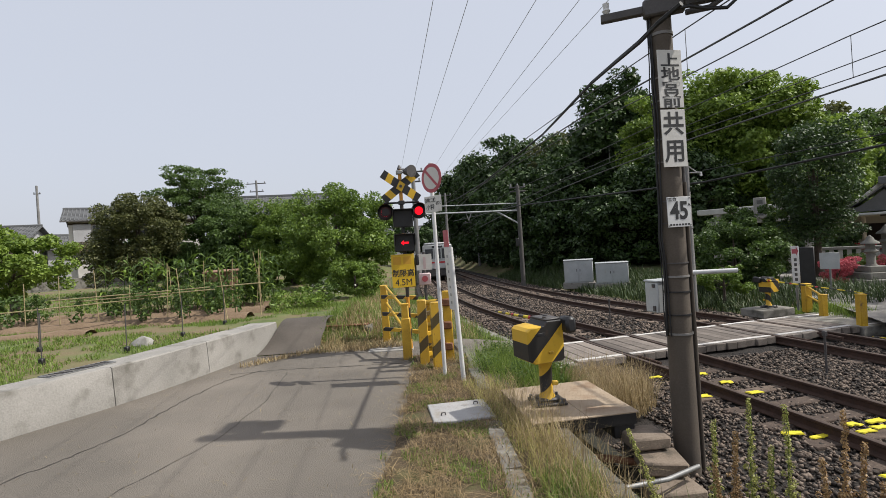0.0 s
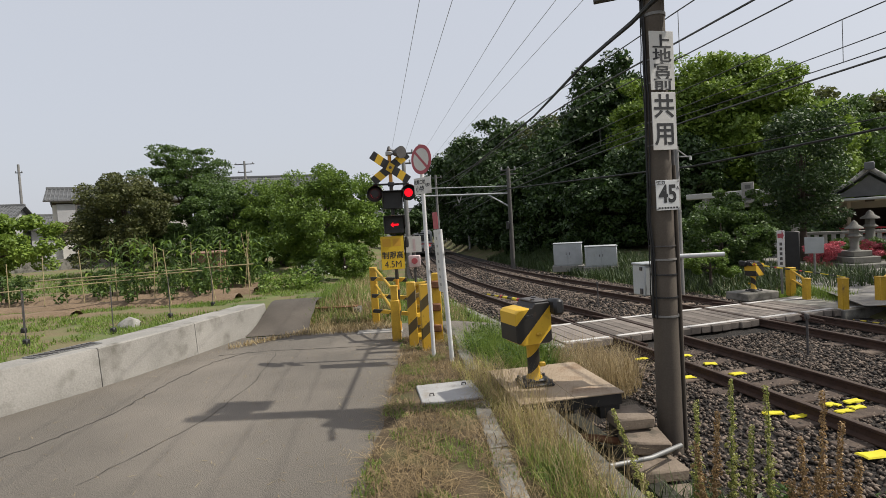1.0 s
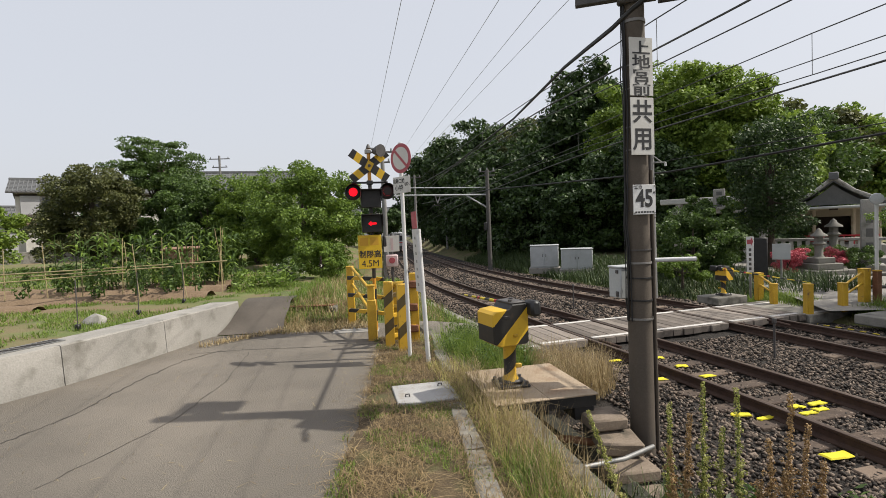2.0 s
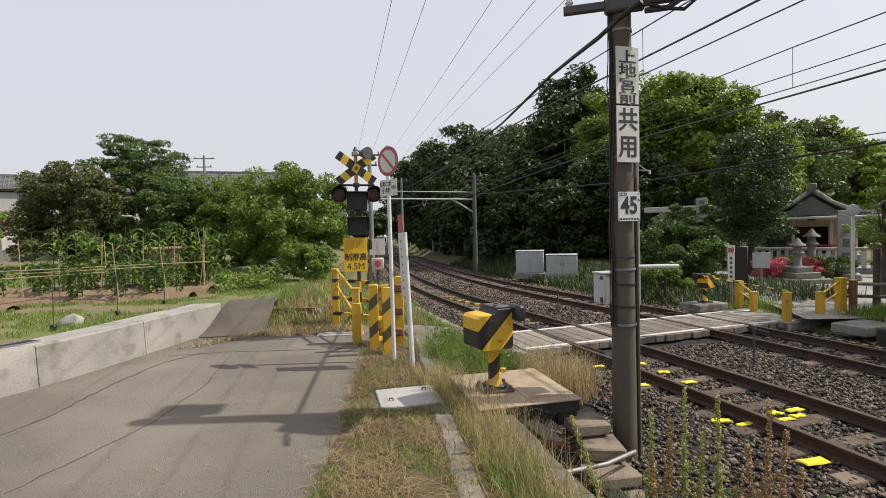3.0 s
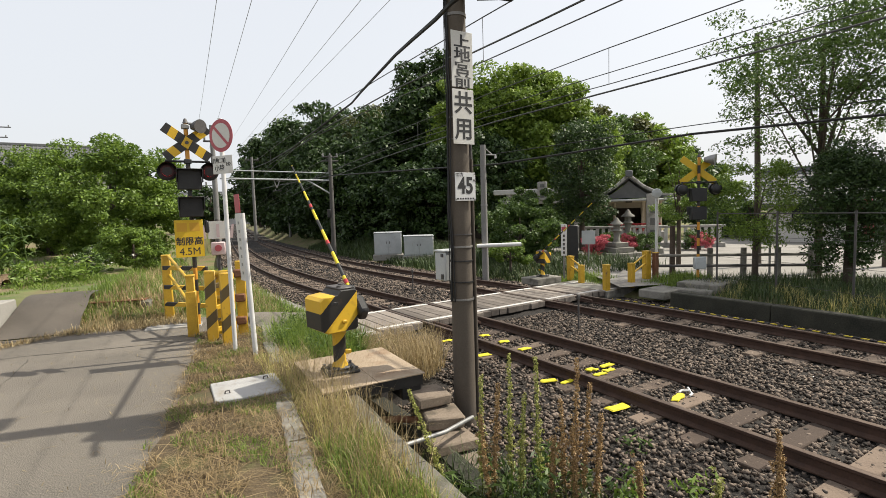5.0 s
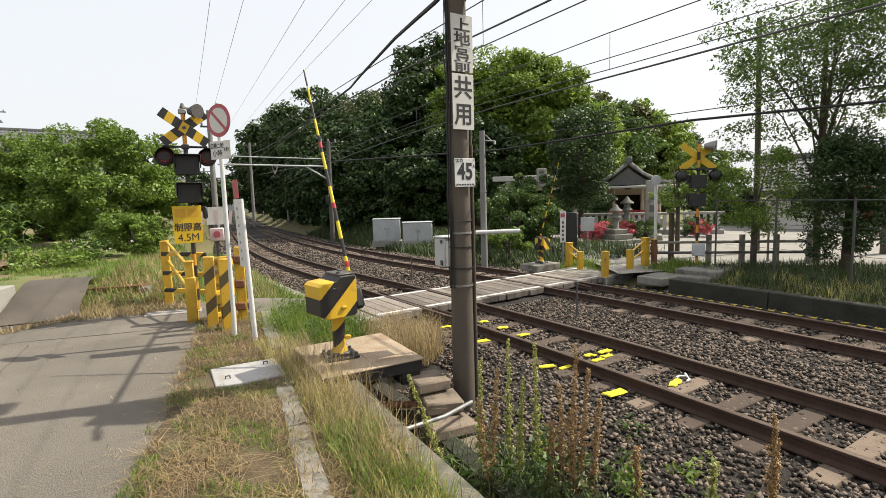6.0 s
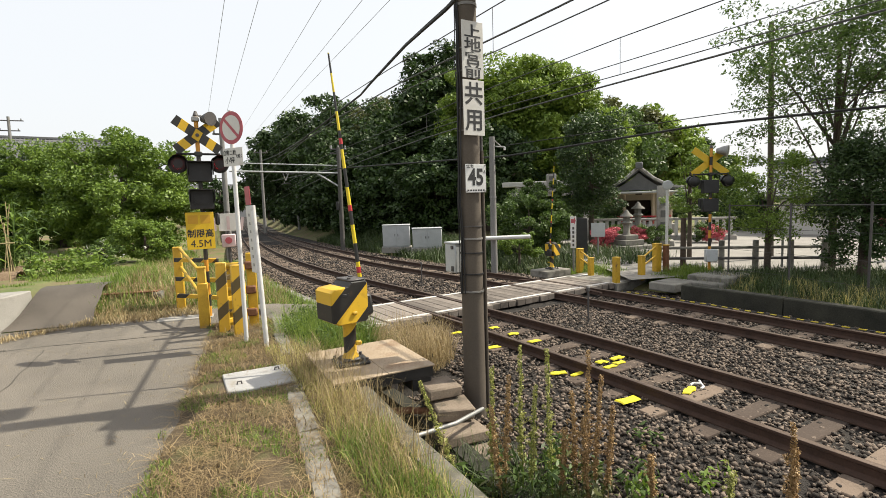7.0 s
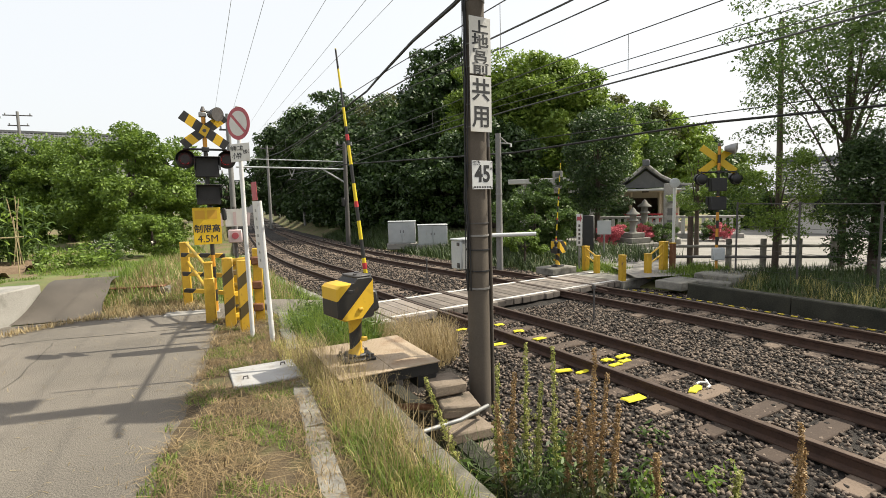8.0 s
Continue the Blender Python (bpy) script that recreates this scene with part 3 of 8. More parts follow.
# ---------------------------------------------------------------- barrier machine
ARM_LENGTH = 2.65


def build_barrier(at, turn, label, plain=False, length=ARM_LENGTH):
    """A barrier machine; its arm swings about the x axis and lies along +y when down."""
    root = thing("crossing_barrier", at, label, "crossing barrier", "barrier machines", turn)
    part("base", Shape().box((-0.19, -0.17, 0.0), (0.19, 0.17, 0.035), 0.012).box((-0.13, -0.11, 0.03), (0.13, 0.11, 0.075), 0.02), M_BLACK, root, "black cast base plate")
    for x in (-0.155, 0.155):
        for y in (-0.135, 0.135):
            part("bolt", Shape().tube([(x, y, 0.03), (x, y, 0.07)], 0.018, 6), M_STEEL_DARK, root)
    part("pedestal", Shape().tube([(0, 0, 0.06), (0, 0, 0.12), (0, 0, 0.42), (0, 0, 0.52)], [0.105, 0.072, 0.075, 0.10], 20), M_STRIPE, root, "yellow and black striped pedestal")
    part("grip", Shape().box((0.04, -0.11, 0.22), (0.11, -0.07, 0.27), 0.008), M_YELLOW, root)
    # housing: taller at one side, with sloping shoulders
    tall = [(-0.30, 0.50), (-0.22, 0.44), (0.12, 0.44), (0.155, 0.47), (0.155, 1.0), (0.13, 1.03), (-0.05, 1.03), (-0.09, 0.97), (-0.27, 0.95), (-0.31, 0.91)]
    s = Shape()
    prof = [(x, z) for x, z in tall]
    n = len(prof)
    vs = []
    for y, k in ((-0.19, 0.955), (-0.175, 1.0), (0.175, 1.0), (0.19, 0.955)):
        vs += [(-0.07 + (x + 0.07) * k, y, 0.74 + (z - 0.74) * k) for x, z in prof]
    fs = [tuple(range(n)), tuple(reversed(range(3 * n, 4 * n)))]
    for r in range(3):
        fs += [(r * n + (i + 1) % n, r * n + i, (r + 1) * n + i, (r + 1) * n + (i + 1) % n) for i in range(n)]
    s.add(vs, fs)
    s.v = [(x, y, 0.50 + (z - 0.44) * 0.79) for x, y, z in s.v]
    housing = part("housing", s, M_STRIPE_BIG, root, "yellow housing with black slanting stripes", 30)
    housing.matrix_basis = pose(0, 0, 0, 0, 0, 14 if not plain else 0)
    part("top_cap", Shape().box((-0.06, -0.16, 0.965), (0.14, 0.16, 0.99), 0.01).tube([(-0.03, -0.1, 0.98), (-0.03, -0.1, 1.01)], 0.025, 8).tube([(0.08, 0.06, 0.98), (0.08, 0.06, 1.005)], 0.03, 8), M_STEEL_DARK, housing)
    part("latch", Shape().box((-0.06, -0.215, 0.60), (0.0, -0.188, 0.635), 0.008), M_YELLOW, housing)
    part("nameplate", Shape().box((-0.19, -0.192, 0.81), (-0.09, -0.186, 0.845), 0.002), M_BLACK, housing)
    # arm carrier: turns about the pivot
    arm = part("arm", Shape().box((0.165, -0.32, -0.06), (0.215, 0.06, 0.06), 0.02).tube([(0.15, 0, 0), (0.235, 0, 0)], 0.06, 18), M_BLACK, root, "barrier arm on a black carrier")
    part("counterweight", Shape().box((0.16, -0.40, -0.10), (0.28, -0.14, 0.08), 0.03), M_BLACK, arm, "black counterweight")
    boom = part("boom", Shape().tube([(0, 0, 0.04), (0, 0, 1.2), (0, 0, length)], [0.024, 0.02, 0.010], 12), M_ARM, arm, "yellow boom with black bands")
    boom.matrix_basis = pose(0.19, 0.02, 0, -90)
    for z in (0.09, 0.82, 1.6):
        b = part("red_band", Shape().tube([(0, 0, z), (0, 0, z + 0.07)], 0.027 - z * 0.004, 12), M_RED, arm, "red reflective band")
        b.matrix_basis = pose(0.19, 0.02, 0, -90)
    return root, arm


# ---------------------------------------------------------------- crossing signal
def build_signal(at, turn, label, faces_us=True, reach=0.33, board=0.435):
    root = thing("crossing_signal", at, label, "crossing signal", "crossing signals", turn)
    part("post", Shape().tube([(0, 0, -0.1), (0, 0, 3.6)], 0.036, 16), M_POST, root, "yellow and black banded post")
    part("post_cap", Shape().tube([(0, 0, 3.58), (0, 0, 3.66)], [0.05, 0.02], 12), M_STEEL_DARK, root)
    for side in (1, -1):
        m = pose(0, -0.045 - 0.012 * (side > 0), 3.24, 0, 37 * side, 0)
        part("crossbuck_board", Shape().box((-board + 0.065, -0.006, -0.085), (board + 0.065, 0.006, 0.085), 0.003, None), M_CROSS if faces_us else M_SIGN_YELLOW, root, "crossbuck board").matrix_basis = m @ pose(-0.065, 0, 0)
    part("crossbuck_bolt", Shape().tube([(0, -0.03, 3.24), (0, -0.075, 3.24)], 0.03, 10), M_STEEL_DARK, root)
    part("lamp_arm", Shape().tube([(-reach - 0.02, 0, 2.92), (reach + 0.02, 0, 2.92)], 0.02, 10).box((-0.06, -0.05, 2.88), (0.06, 0.05, 2.96), 0.01), M_BLACK, root)
    lenses = []
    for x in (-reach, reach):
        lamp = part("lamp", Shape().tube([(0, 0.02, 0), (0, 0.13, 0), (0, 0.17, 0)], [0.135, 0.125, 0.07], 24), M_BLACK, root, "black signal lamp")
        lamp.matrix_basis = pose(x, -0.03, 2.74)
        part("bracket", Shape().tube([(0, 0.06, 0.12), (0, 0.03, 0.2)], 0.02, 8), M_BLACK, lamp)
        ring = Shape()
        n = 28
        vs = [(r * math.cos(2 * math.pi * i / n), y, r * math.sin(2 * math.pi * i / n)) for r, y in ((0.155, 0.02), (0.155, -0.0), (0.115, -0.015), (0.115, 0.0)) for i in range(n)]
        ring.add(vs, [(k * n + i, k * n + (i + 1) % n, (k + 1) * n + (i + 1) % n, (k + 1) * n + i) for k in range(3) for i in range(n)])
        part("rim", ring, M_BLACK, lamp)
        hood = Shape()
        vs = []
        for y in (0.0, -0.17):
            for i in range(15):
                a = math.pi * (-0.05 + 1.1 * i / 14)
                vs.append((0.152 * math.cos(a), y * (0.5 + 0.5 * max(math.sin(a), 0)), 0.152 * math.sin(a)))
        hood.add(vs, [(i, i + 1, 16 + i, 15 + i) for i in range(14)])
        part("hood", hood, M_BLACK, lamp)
        # one disc, lit red face and dark face; turning it stands for flashing
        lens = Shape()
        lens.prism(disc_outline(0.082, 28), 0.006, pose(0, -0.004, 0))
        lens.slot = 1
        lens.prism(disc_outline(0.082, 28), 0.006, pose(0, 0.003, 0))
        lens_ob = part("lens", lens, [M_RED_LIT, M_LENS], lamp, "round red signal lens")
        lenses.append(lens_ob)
    for z, sunk in ((2.60, 0), (2.12, 0)):
        b = part("indicator_box", Shape().box((-0.19, -0.14, z - 0.17), (0.19, 0.06, z + 0.17), 0.012), M_BLACK, root, "black direction indicator box")
        part("visor", Shape().box((-0.20, -0.30, z + 0.165), (0.20, -0.10, z + 0.178), 0.003).box((-0.205, -0.26, z - 0.05), (-0.195, -0.10, z + 0.17), 0.002).box((0.195, -0.26, z - 0.05), (0.205, -0.10, z + 0.17), 0.002), M_BLACK, b)
    return root, lenses


M_POST = striped("post_bands", (0.5332, 0.2408, 0.0258), (0.0172, 0.01548, 0.01376), 0.42, 0.0, worn=0.25)
M_CROSS = striped("crossbuck_bands", (0.602, 0.3698, 0.0172), (0.0172, 0.01548, 0.01376), 1.7, 6.5, worn=0.05)


def finish_signal(root):
    """What only the near signal has: a loudspeaker, a lit arrow and the yellow height sign."""
    part("loudspeaker", Shape().tube([(0.10, -0.02, 3.52), (0.16, -0.1, 3.52), (0.22, -0.2, 3.51)], [0.05, 0.09, 0.12], 18), M_STEEL_DARK, root, "dark loudspeaker horn")
    part("aerial_box", Shape().box((-0.07, -0.06, 3.48), (0.05, 0.05, 3.56), 0.01).box((0.03, 0.0, 3.56), (0.14, 0.04, 3.60), 0.01), M_STEEL, root)
    arrow = Shape().prism([(-0.075, 0), (-0.02, 0.05), (-0.02, 0.018), (0.08, 0.018), (0.08, -0.018), (-0.02, -0.018), (-0.02, -0.05)], 0.004, pose(0, -0.006, 0))
    arrow.slot = 1
    arrow.box((-0.12, 0.0, -0.08), (0.12, 0.006, 0.08))
    flap = part("arrow_panel", arrow, [M_RED_LIT, M_BLACK], root, "lit red arrow pointing along the track")
    board = part("height_sign", Shape().box((-0.225, -0.085, 1.25), (0.225, -0.079, 1.90), 0.002), M_SIGN_YELLOW, root, "yellow height limit sign with black lettering")
    board.matrix_basis = pose(-0.06, 0, 0)
    lettering("letter", "制限高", 0.15, M_INK, board, pose(0.0, -0.0865, 1.52), 0.95, 0.02)
    lettering("letter", "4.5M", 0.18, M_INK, board, pose(0.0, -0.0865, 1.345), 0.95, 0.0)
    for k in range(2):
        part("faded_bar", Shape().box((-0.19 + 0.2 * k, -0.0865, 1.70), (-0.03 + 0.2 * k, -0.0855, 1.85), 0), M_FADED, board)
    part("sign_clamp", Shape().box((-0.05, -0.08, 1.35), (0.05, 0.05, 1.39), 0.005).box((-0.05, -0.08, 1.76), (0.05, 0.05, 1.80), 0.005), M_STEEL, root)
    part("handset_box", Shape().box((0.2, -0.06, 1.66), (0.27, 0.06, 1.88), 0.02), M_BLACK, root)
    return flap


# ---------------------------------------------------------------- road signs
def build_sign_posts():
    root = thing("no_parking_sign", (0.03, 7.62, 0.0), "round red and white no parking sign on a leaning white post", "road sign")
    lean = pose(0, 0, 0, 0, -0.3, 0)
    part("post", Shape().tube([lean @ Vector((0, 0, -0.2)), lean @ Vector((0, 0, 3.3))], 0.030, 16), M_WHITE, root, "white steel post")
    face = lean @ pose(-0.0, -0.045, 3.06, 0, 0, -48)
    disc = part("sign_disc", Shape().prism(disc_outline(0.225), 0.004, face), M_SIGN_RED, root, "red ringed disc")
    part("disc_field", Shape().prism(disc_outline(0.170), 0.002, face @ pose(0, -0.003, 0)), M_SIGN, disc)
    part("slash", Shape().box((-0.205, -0.006, -0.02), (0.205, -0.0035, 0.02), 0, face @ pose(0, 0, 0, 0, 45, 0)), M_SIGN_RED, disc)
    part("disc_back", Shape().box((-0.1, 0.006, -0.02), (0.1, 0.03, 0.02), 0.005, face), M_STEEL, disc)
    face = lean @ pose(-0.0, -0.045, 2.66, 0, 0, -48)
    plate = part("text_plate", Shape().box((-0.19, -0.004, -0.125), (0.19, 0.0, 0.125), 0.0015, face), M_SIGN, root, "white text plate")
    lettering("letter", "自動二輪", 0.075, M_INK, plate, face @ pose(-0.06, -0.0055, 0.055), 0.85)
    lettering("letter", "小特", 0.095, M_INK, plate, face @ pose(-0.06, -0.0055, -0.05))
    lettering("letter", "を除く", 0.06, M_INK, plate, face @ pose(0.125, -0.0055, 0.0), 0.7)

    root = thing("strip_sign", (0.29, 7.21, 0.0), "leaning white post with a narrow notice strip and red top plate", "sign post")
    lean = pose(0, 0, 0, 0, -2.0, 0)
    part("post", Shape().tube([lean @ Vector((0, 0, -0.2)), lean @ Vector((0, 0, 1.98))], 0.034, 16), M_WHITE, root, "white steel post")
    turned = lean @ pose(-0.05, 0.10, 0, 0, 0, -75)
    part("notice_strip", Shape().box((-0.13, -0.006, 1.05), (0.13, 0.006, 1.98), 0.002, turned), M_SIGN, root, "weathered white notice strip")
    part("red_plate", Shape().box((-0.11, -0.005, 1.99), (0.11, 0.005, 2.24), 0.002, turned), M_SIGN_RED, root, "faded red plate")
    for k in range(7):
        part("print_bar", Shape().box((-0.03, -0.008, 1.14 + 0.115 * k), (0.03, -0.0062, 1.18 + 0.115 * k), 0, turned), M_STEEL, root.children[-2])


def build_emergency_button():
    root = thing("emergency_button", (-0.22, 11.6, 0.15), "emergency button box with a white pictogram plate on a post", "emergency button")
    part("post", Shape().tube([(0, 0, -0.2), (0, 0, 1.75)], 0.035, 12), M_STEEL_DARK, root)
    plate = part("pictogram_plate", Shape().box((-0.18, -0.06, 1.33), (0.18, -0.05, 1.70), 0.002), M_SIGN, root, "white plate with faded pink pictogram")
    for k in (-1, 0, 1):
        part("pictogram_bar", Shape().box((-0.02 + 0.09 * k, -0.064, 1.36), (0.04 + 0.09 * k, -0.061, 1.64), 0, pose(0, 0, 0, 0, 7 * k, 0)), M_PINK, plate)
    box = part("button_box", Shape().box((-0.14, -0.12, 0.98), (0.14, 0.03, 1.26), 0.02), M_PINK, root, "faded pink button box")
    part("button", Shape().tube([(0, -0.115, 1.13), (0, -0.145, 1.13)], 0.07, 16), M_SIGN_RED, box)


# ---------------------------------------------------------------- yellow guards
def build_guards():
    def guard_post(x, y, h, w, material=None, base=0.0, label="worn yellow steel guard post", turn=0):
        root = thing("guard_post", (x, y, base), label, "guard post", "yellow guard posts", turn)
        part("shaft", Shape().box((-w / 2, -w / 2, -0.1), (w / 2, w / 2, h), 0.012), material or M_YELLOW, root)
        part("cap", Shape().box((-w / 2 - 0.004, -w / 2 - 0.004, h - 0.02), (w / 2 + 0.004, w / 2 + 0.004, h + 0.008), 0.006), M_YELLOW, root)
        return root

    a = guard_post(-1.12, 10.7, 1.24, 0.15)
    b = guard_post(-0.60, 9.0, 1.0, 0.13)
    part("sleeve", Shape().box((-0.08, -0.08, -0.05), (0.08, 0.08, 0.74), 0.01), M_YELLOW, b)
    # braces of the frame between the two, and the bars behind
    for z0, z1 in ((1.22, 0.95), (0.86, 0.55)):
        part("brace", Shape().tube([(0.05, -0.06, z0), (0.48, -1.62, z1 - 0.02)], 0.028, 10), M_YELLOW, a, "yellow brace pipe")
    for z in (1.02, 0.66, 0.34):
        part("rail_bar", Shape().box((-0.02, -0.05, z - 0.04), (1.02, -0.0, z + 0.04), 0.008, pose(0, -0.2, 0, 0, 0, -42)), M_STRIPE, a, "yellow and black rail bar")
    c = thing("guard_fence", (-0.18, 8.35, 0.0), "yellow and black striped guard fence between road and ditch", "guard fence")
    for x, y, w, h, t in ((-0.10, 0.02, 0.16, 1.12, 0), (0.14, -0.28, 0.20, 1.10, 8), (0.34, 0.30, 0.15, 1.22, 0), (0.0, 0.5, 0.12, 1.0, 0)):
        part("board", Shape().box((-w / 2, -0.05, -0.1), (w / 2, 0.05, h), 0.012), M_STRIPE_FADED if w > 0.15 else M_YELLOW, c, "striped upright board").matrix_basis = pose(x, y, 0, 0, 0, t)
    for z in (1.02, 0.62, 0.25):
        part("cross_bar", Shape().tube([(-0.16, 0.45, z), (0.36, 0.22, z + 0.03)], 0.045, 12), M_STRIPE_FADED, c, "striped cross bar")
        part("clamp", Shape().box((0.24, 0.18, z - 0.06), (0.40, 0.34, z + 0.07), 0.02), M_RUST, c, "rusty clamp")
    for k in (0.15, 0.5, 0.85):
        part("slat", Shape().box((-0.2, -0.02, k - 0.03), (0.1, 0.03, k + 0.05), 0.01, pose(0, 0.2, 0, 0, 0, 50)), M_STRIPE_FADED, c)
    # across the tracks
    for x, y, h, w in ((9.60, 12.5, 0.62, 0.17), (9.42, 11.75, 0.42, 0.14), (9.12, 10.34, 0.58, 0.15), (10.05, 10.42, 0.55, 0.15), (10.85, 10.68, 0.82, 0.18)):
        guard_post(x, y, h + 0.02, w, None, -0.22, "short worn yellow guard post on the far side")
    p = guard_post(11.05, 10.55, 0.80, 0.13, M_RUST, -0.22, "dark rusty steel guard post")
    for (x0, y0, z0), (x1, y1, z1) in (((10.05, 10.42, 0.28), (10.85, 10.68, 0.56)), ((10.05, 10.42, 0.05), (10.85, 10.68, 0.3)), ((9.60, 12.5, 0.36), (9.42, 11.75, 0.18)), ((9.60, 12.5, 0.12), (9.42, 11.75, -0.02))):
        single("guard_rail", Shape().tube([(x0, y0, z0), (x1, y1, z1)], 0.025, 10), M_YELLOW, "slanting yellow guard rail pipe", "guard rail", "guard rails")


# ---------------------------------------------------------------- ditch, kerb, platform
def worn_kerb(seed):
    """A kerb length with chipped, uneven edges."""
    s = Shape()
    n, ring = 18, 6
    vs = []
    for i in range(n + 1):
        y = 0.004 + 1.192 * i / n
        for k, (x, z) in enumerate(((-0.09, -0.1), (-0.09, 0.045), (-0.075, 0.06), (0.075, 0.06), (0.09, 0.045), (0.09, -0.1))):
            e = noise.noise((y * 6 + seed * 3, k * 1.7, seed)) * 0.018
            vs.append((x + e, y, z - abs(noise.noise((y * 9, k * 2.1, seed * 2))) * 0.028 * (z > 0)))
    s.add(vs, [(i * ring + k, (i + 1) * ring + k, (i + 1) * ring + k + 1, i * ring + k + 1) for i in range(n) for k in range(ring - 1)] + [tuple(range(ring)), tuple(reversed(range(n * ring, (n + 1) * ring)))])
    return s


def build_ditch():
    root = thing("ditch_wall", (0, 0, 0), "mossy concrete wall along the drainage ditch", "wall")
    root["kind"] = "structure"
    cuts = [-12, -8, -4, -1.5, 1.0, 3.4, 5.8, 8.0, 10.2]
    for a, b in zip(cuts, cuts[1:]):
        s = Shape()
        ys = spread([a + 0.005, b - 0.005], [0.3])
        rows = [[(ditch_x(y) - 0.04, y, -1.2), (ditch_x(y) - 0.04, y, 0.015), (ditch_x(y) - 0.03, y, 0.03), (ditch_x(y) + 0.15, y, 0.03), (ditch_x(y) + 0.17, y, 0.01), (ditch_x(y) + 0.17, y, -1.2)] for y in ys]
        vs = [p for r in rows for p in r]
        fs = [(i * 6 + k, (i + 1) * 6 + k, (i + 1) * 6 + k + 1, i * 6 + k + 1) for i in range(len(rows) - 1) for k in range(5)] + [tuple(range(6)), tuple(reversed(range(len(vs) - 6, len(vs))))]
        s.add(vs, fs)
        part("wall_section", s, M_DITCH, root)
    far = thing("ditch_far_wall", (0, 0, 0), "concrete far side of the drainage ditch, coloured as in shade", "wall")
    far["kind"] = "structure"
    s = Shape()
    ys = spread([-12, 7.2], [0.4])
    s.strip([(ditch_x(y) + 0.78, y, -1.2) for y in ys], [(ditch_x(y) + 0.78, y, -0.52) for y in ys])
    s.strip([(ditch_x(y) + 0.78, y, -0.52) for y in ys], [(ditch_x(y) + 0.95, y, -0.5) for y in ys])
    # this face is nearly black: the ditch's shade is put into its colour
    part("wall_face", s, M_MOSS_SHADE, far)
    # floor strip coloured near black, standing for the ditch's deep shade
    s = Shape()
    s.strip([(ditch_x(y) + 0.16, y, -1.10) for y in ys], [(ditch_x(y) + 0.79, y, -1.10) for y in ys])
    tagged(part("ditch_floor", s, M_DITCH_SHADE), "floor of the drainage ditch, coloured as deep shade", "ditch", kind="structure")
    # kerb stones beside the verge
    rng = random.Random(11)
    y = -3.0
    while y < 8.7:
        x = 0.50 + 0.01 * (y - 4) if y > 3 else 0.56 - 0.02 * y
        if not (5.0 < y + 0.6 < 6.25):
            single("kerb_stone", worn_kerb(y), M_CONCRETE_OLD, "weathered concrete kerb stone beside the verge", "kerb stone", "kerb stones", at=pose(x, y, rng.uniform(-0.02, 0.005), rng.uniform(-0.4, 0.4), rng.uniform(-2, 2), rng.uniform(-0.8, 0.8) + 1))
        y += 1.2
    lid = thing("drain_cover", (0.0, 0, 0), "pale grey checkered drain cover plate on the verge", "drain cover")
    part("cover_plate", Shape().box((-0.36, -0.34, 0.0), (0.36, 0.34, 0.055), 0.01), M_LID, lid)
    lid.matrix_basis = pose(0.15, 5.83, -0.018, 0, 0, 6.5)
    for x, y in ((-0.22, -0.12), (0.22, 0.16)):
        part("lifting_lug", Shape().tube([(x - 0.025, y, 0.05), (x - 0.02, y, 0.085), (x + 0.02, y, 0.085), (x + 0.025, y, 0.05)], 0.008, 8), M_STEEL_DARK, lid)
    rng = random.Random(2)
    tagged(part("checker_ridge", ridges(-0.34, 0.34, -0.32, 0.32, 0.0555, 0.045), M_LID, lid), kind="stuff")


def ridges(x0, x1, y0, y1, z, step, size=0.016):
    """Small raised lozenges of a checkered plate, alternating in direction."""
    s = Shape()
    i = 0
    y = y0 + step / 2
    while y < y1:
        x = x0 + step / 2 + (step / 2 if i % 2 else 0)
        while x < x1:
            a, b = (size, 0.005) if i % 2 else (0.005, size)
            s.add([(x - a, y, z), (x, y - b, z), (x + a, y, z), (x, y + b, z), (x, y, z + 0.0025)], [(0, 1, 4), (1, 2, 4), (2, 3, 4), (3, 0, 4)])
            x += step
        y += step
        i += 1
    return s


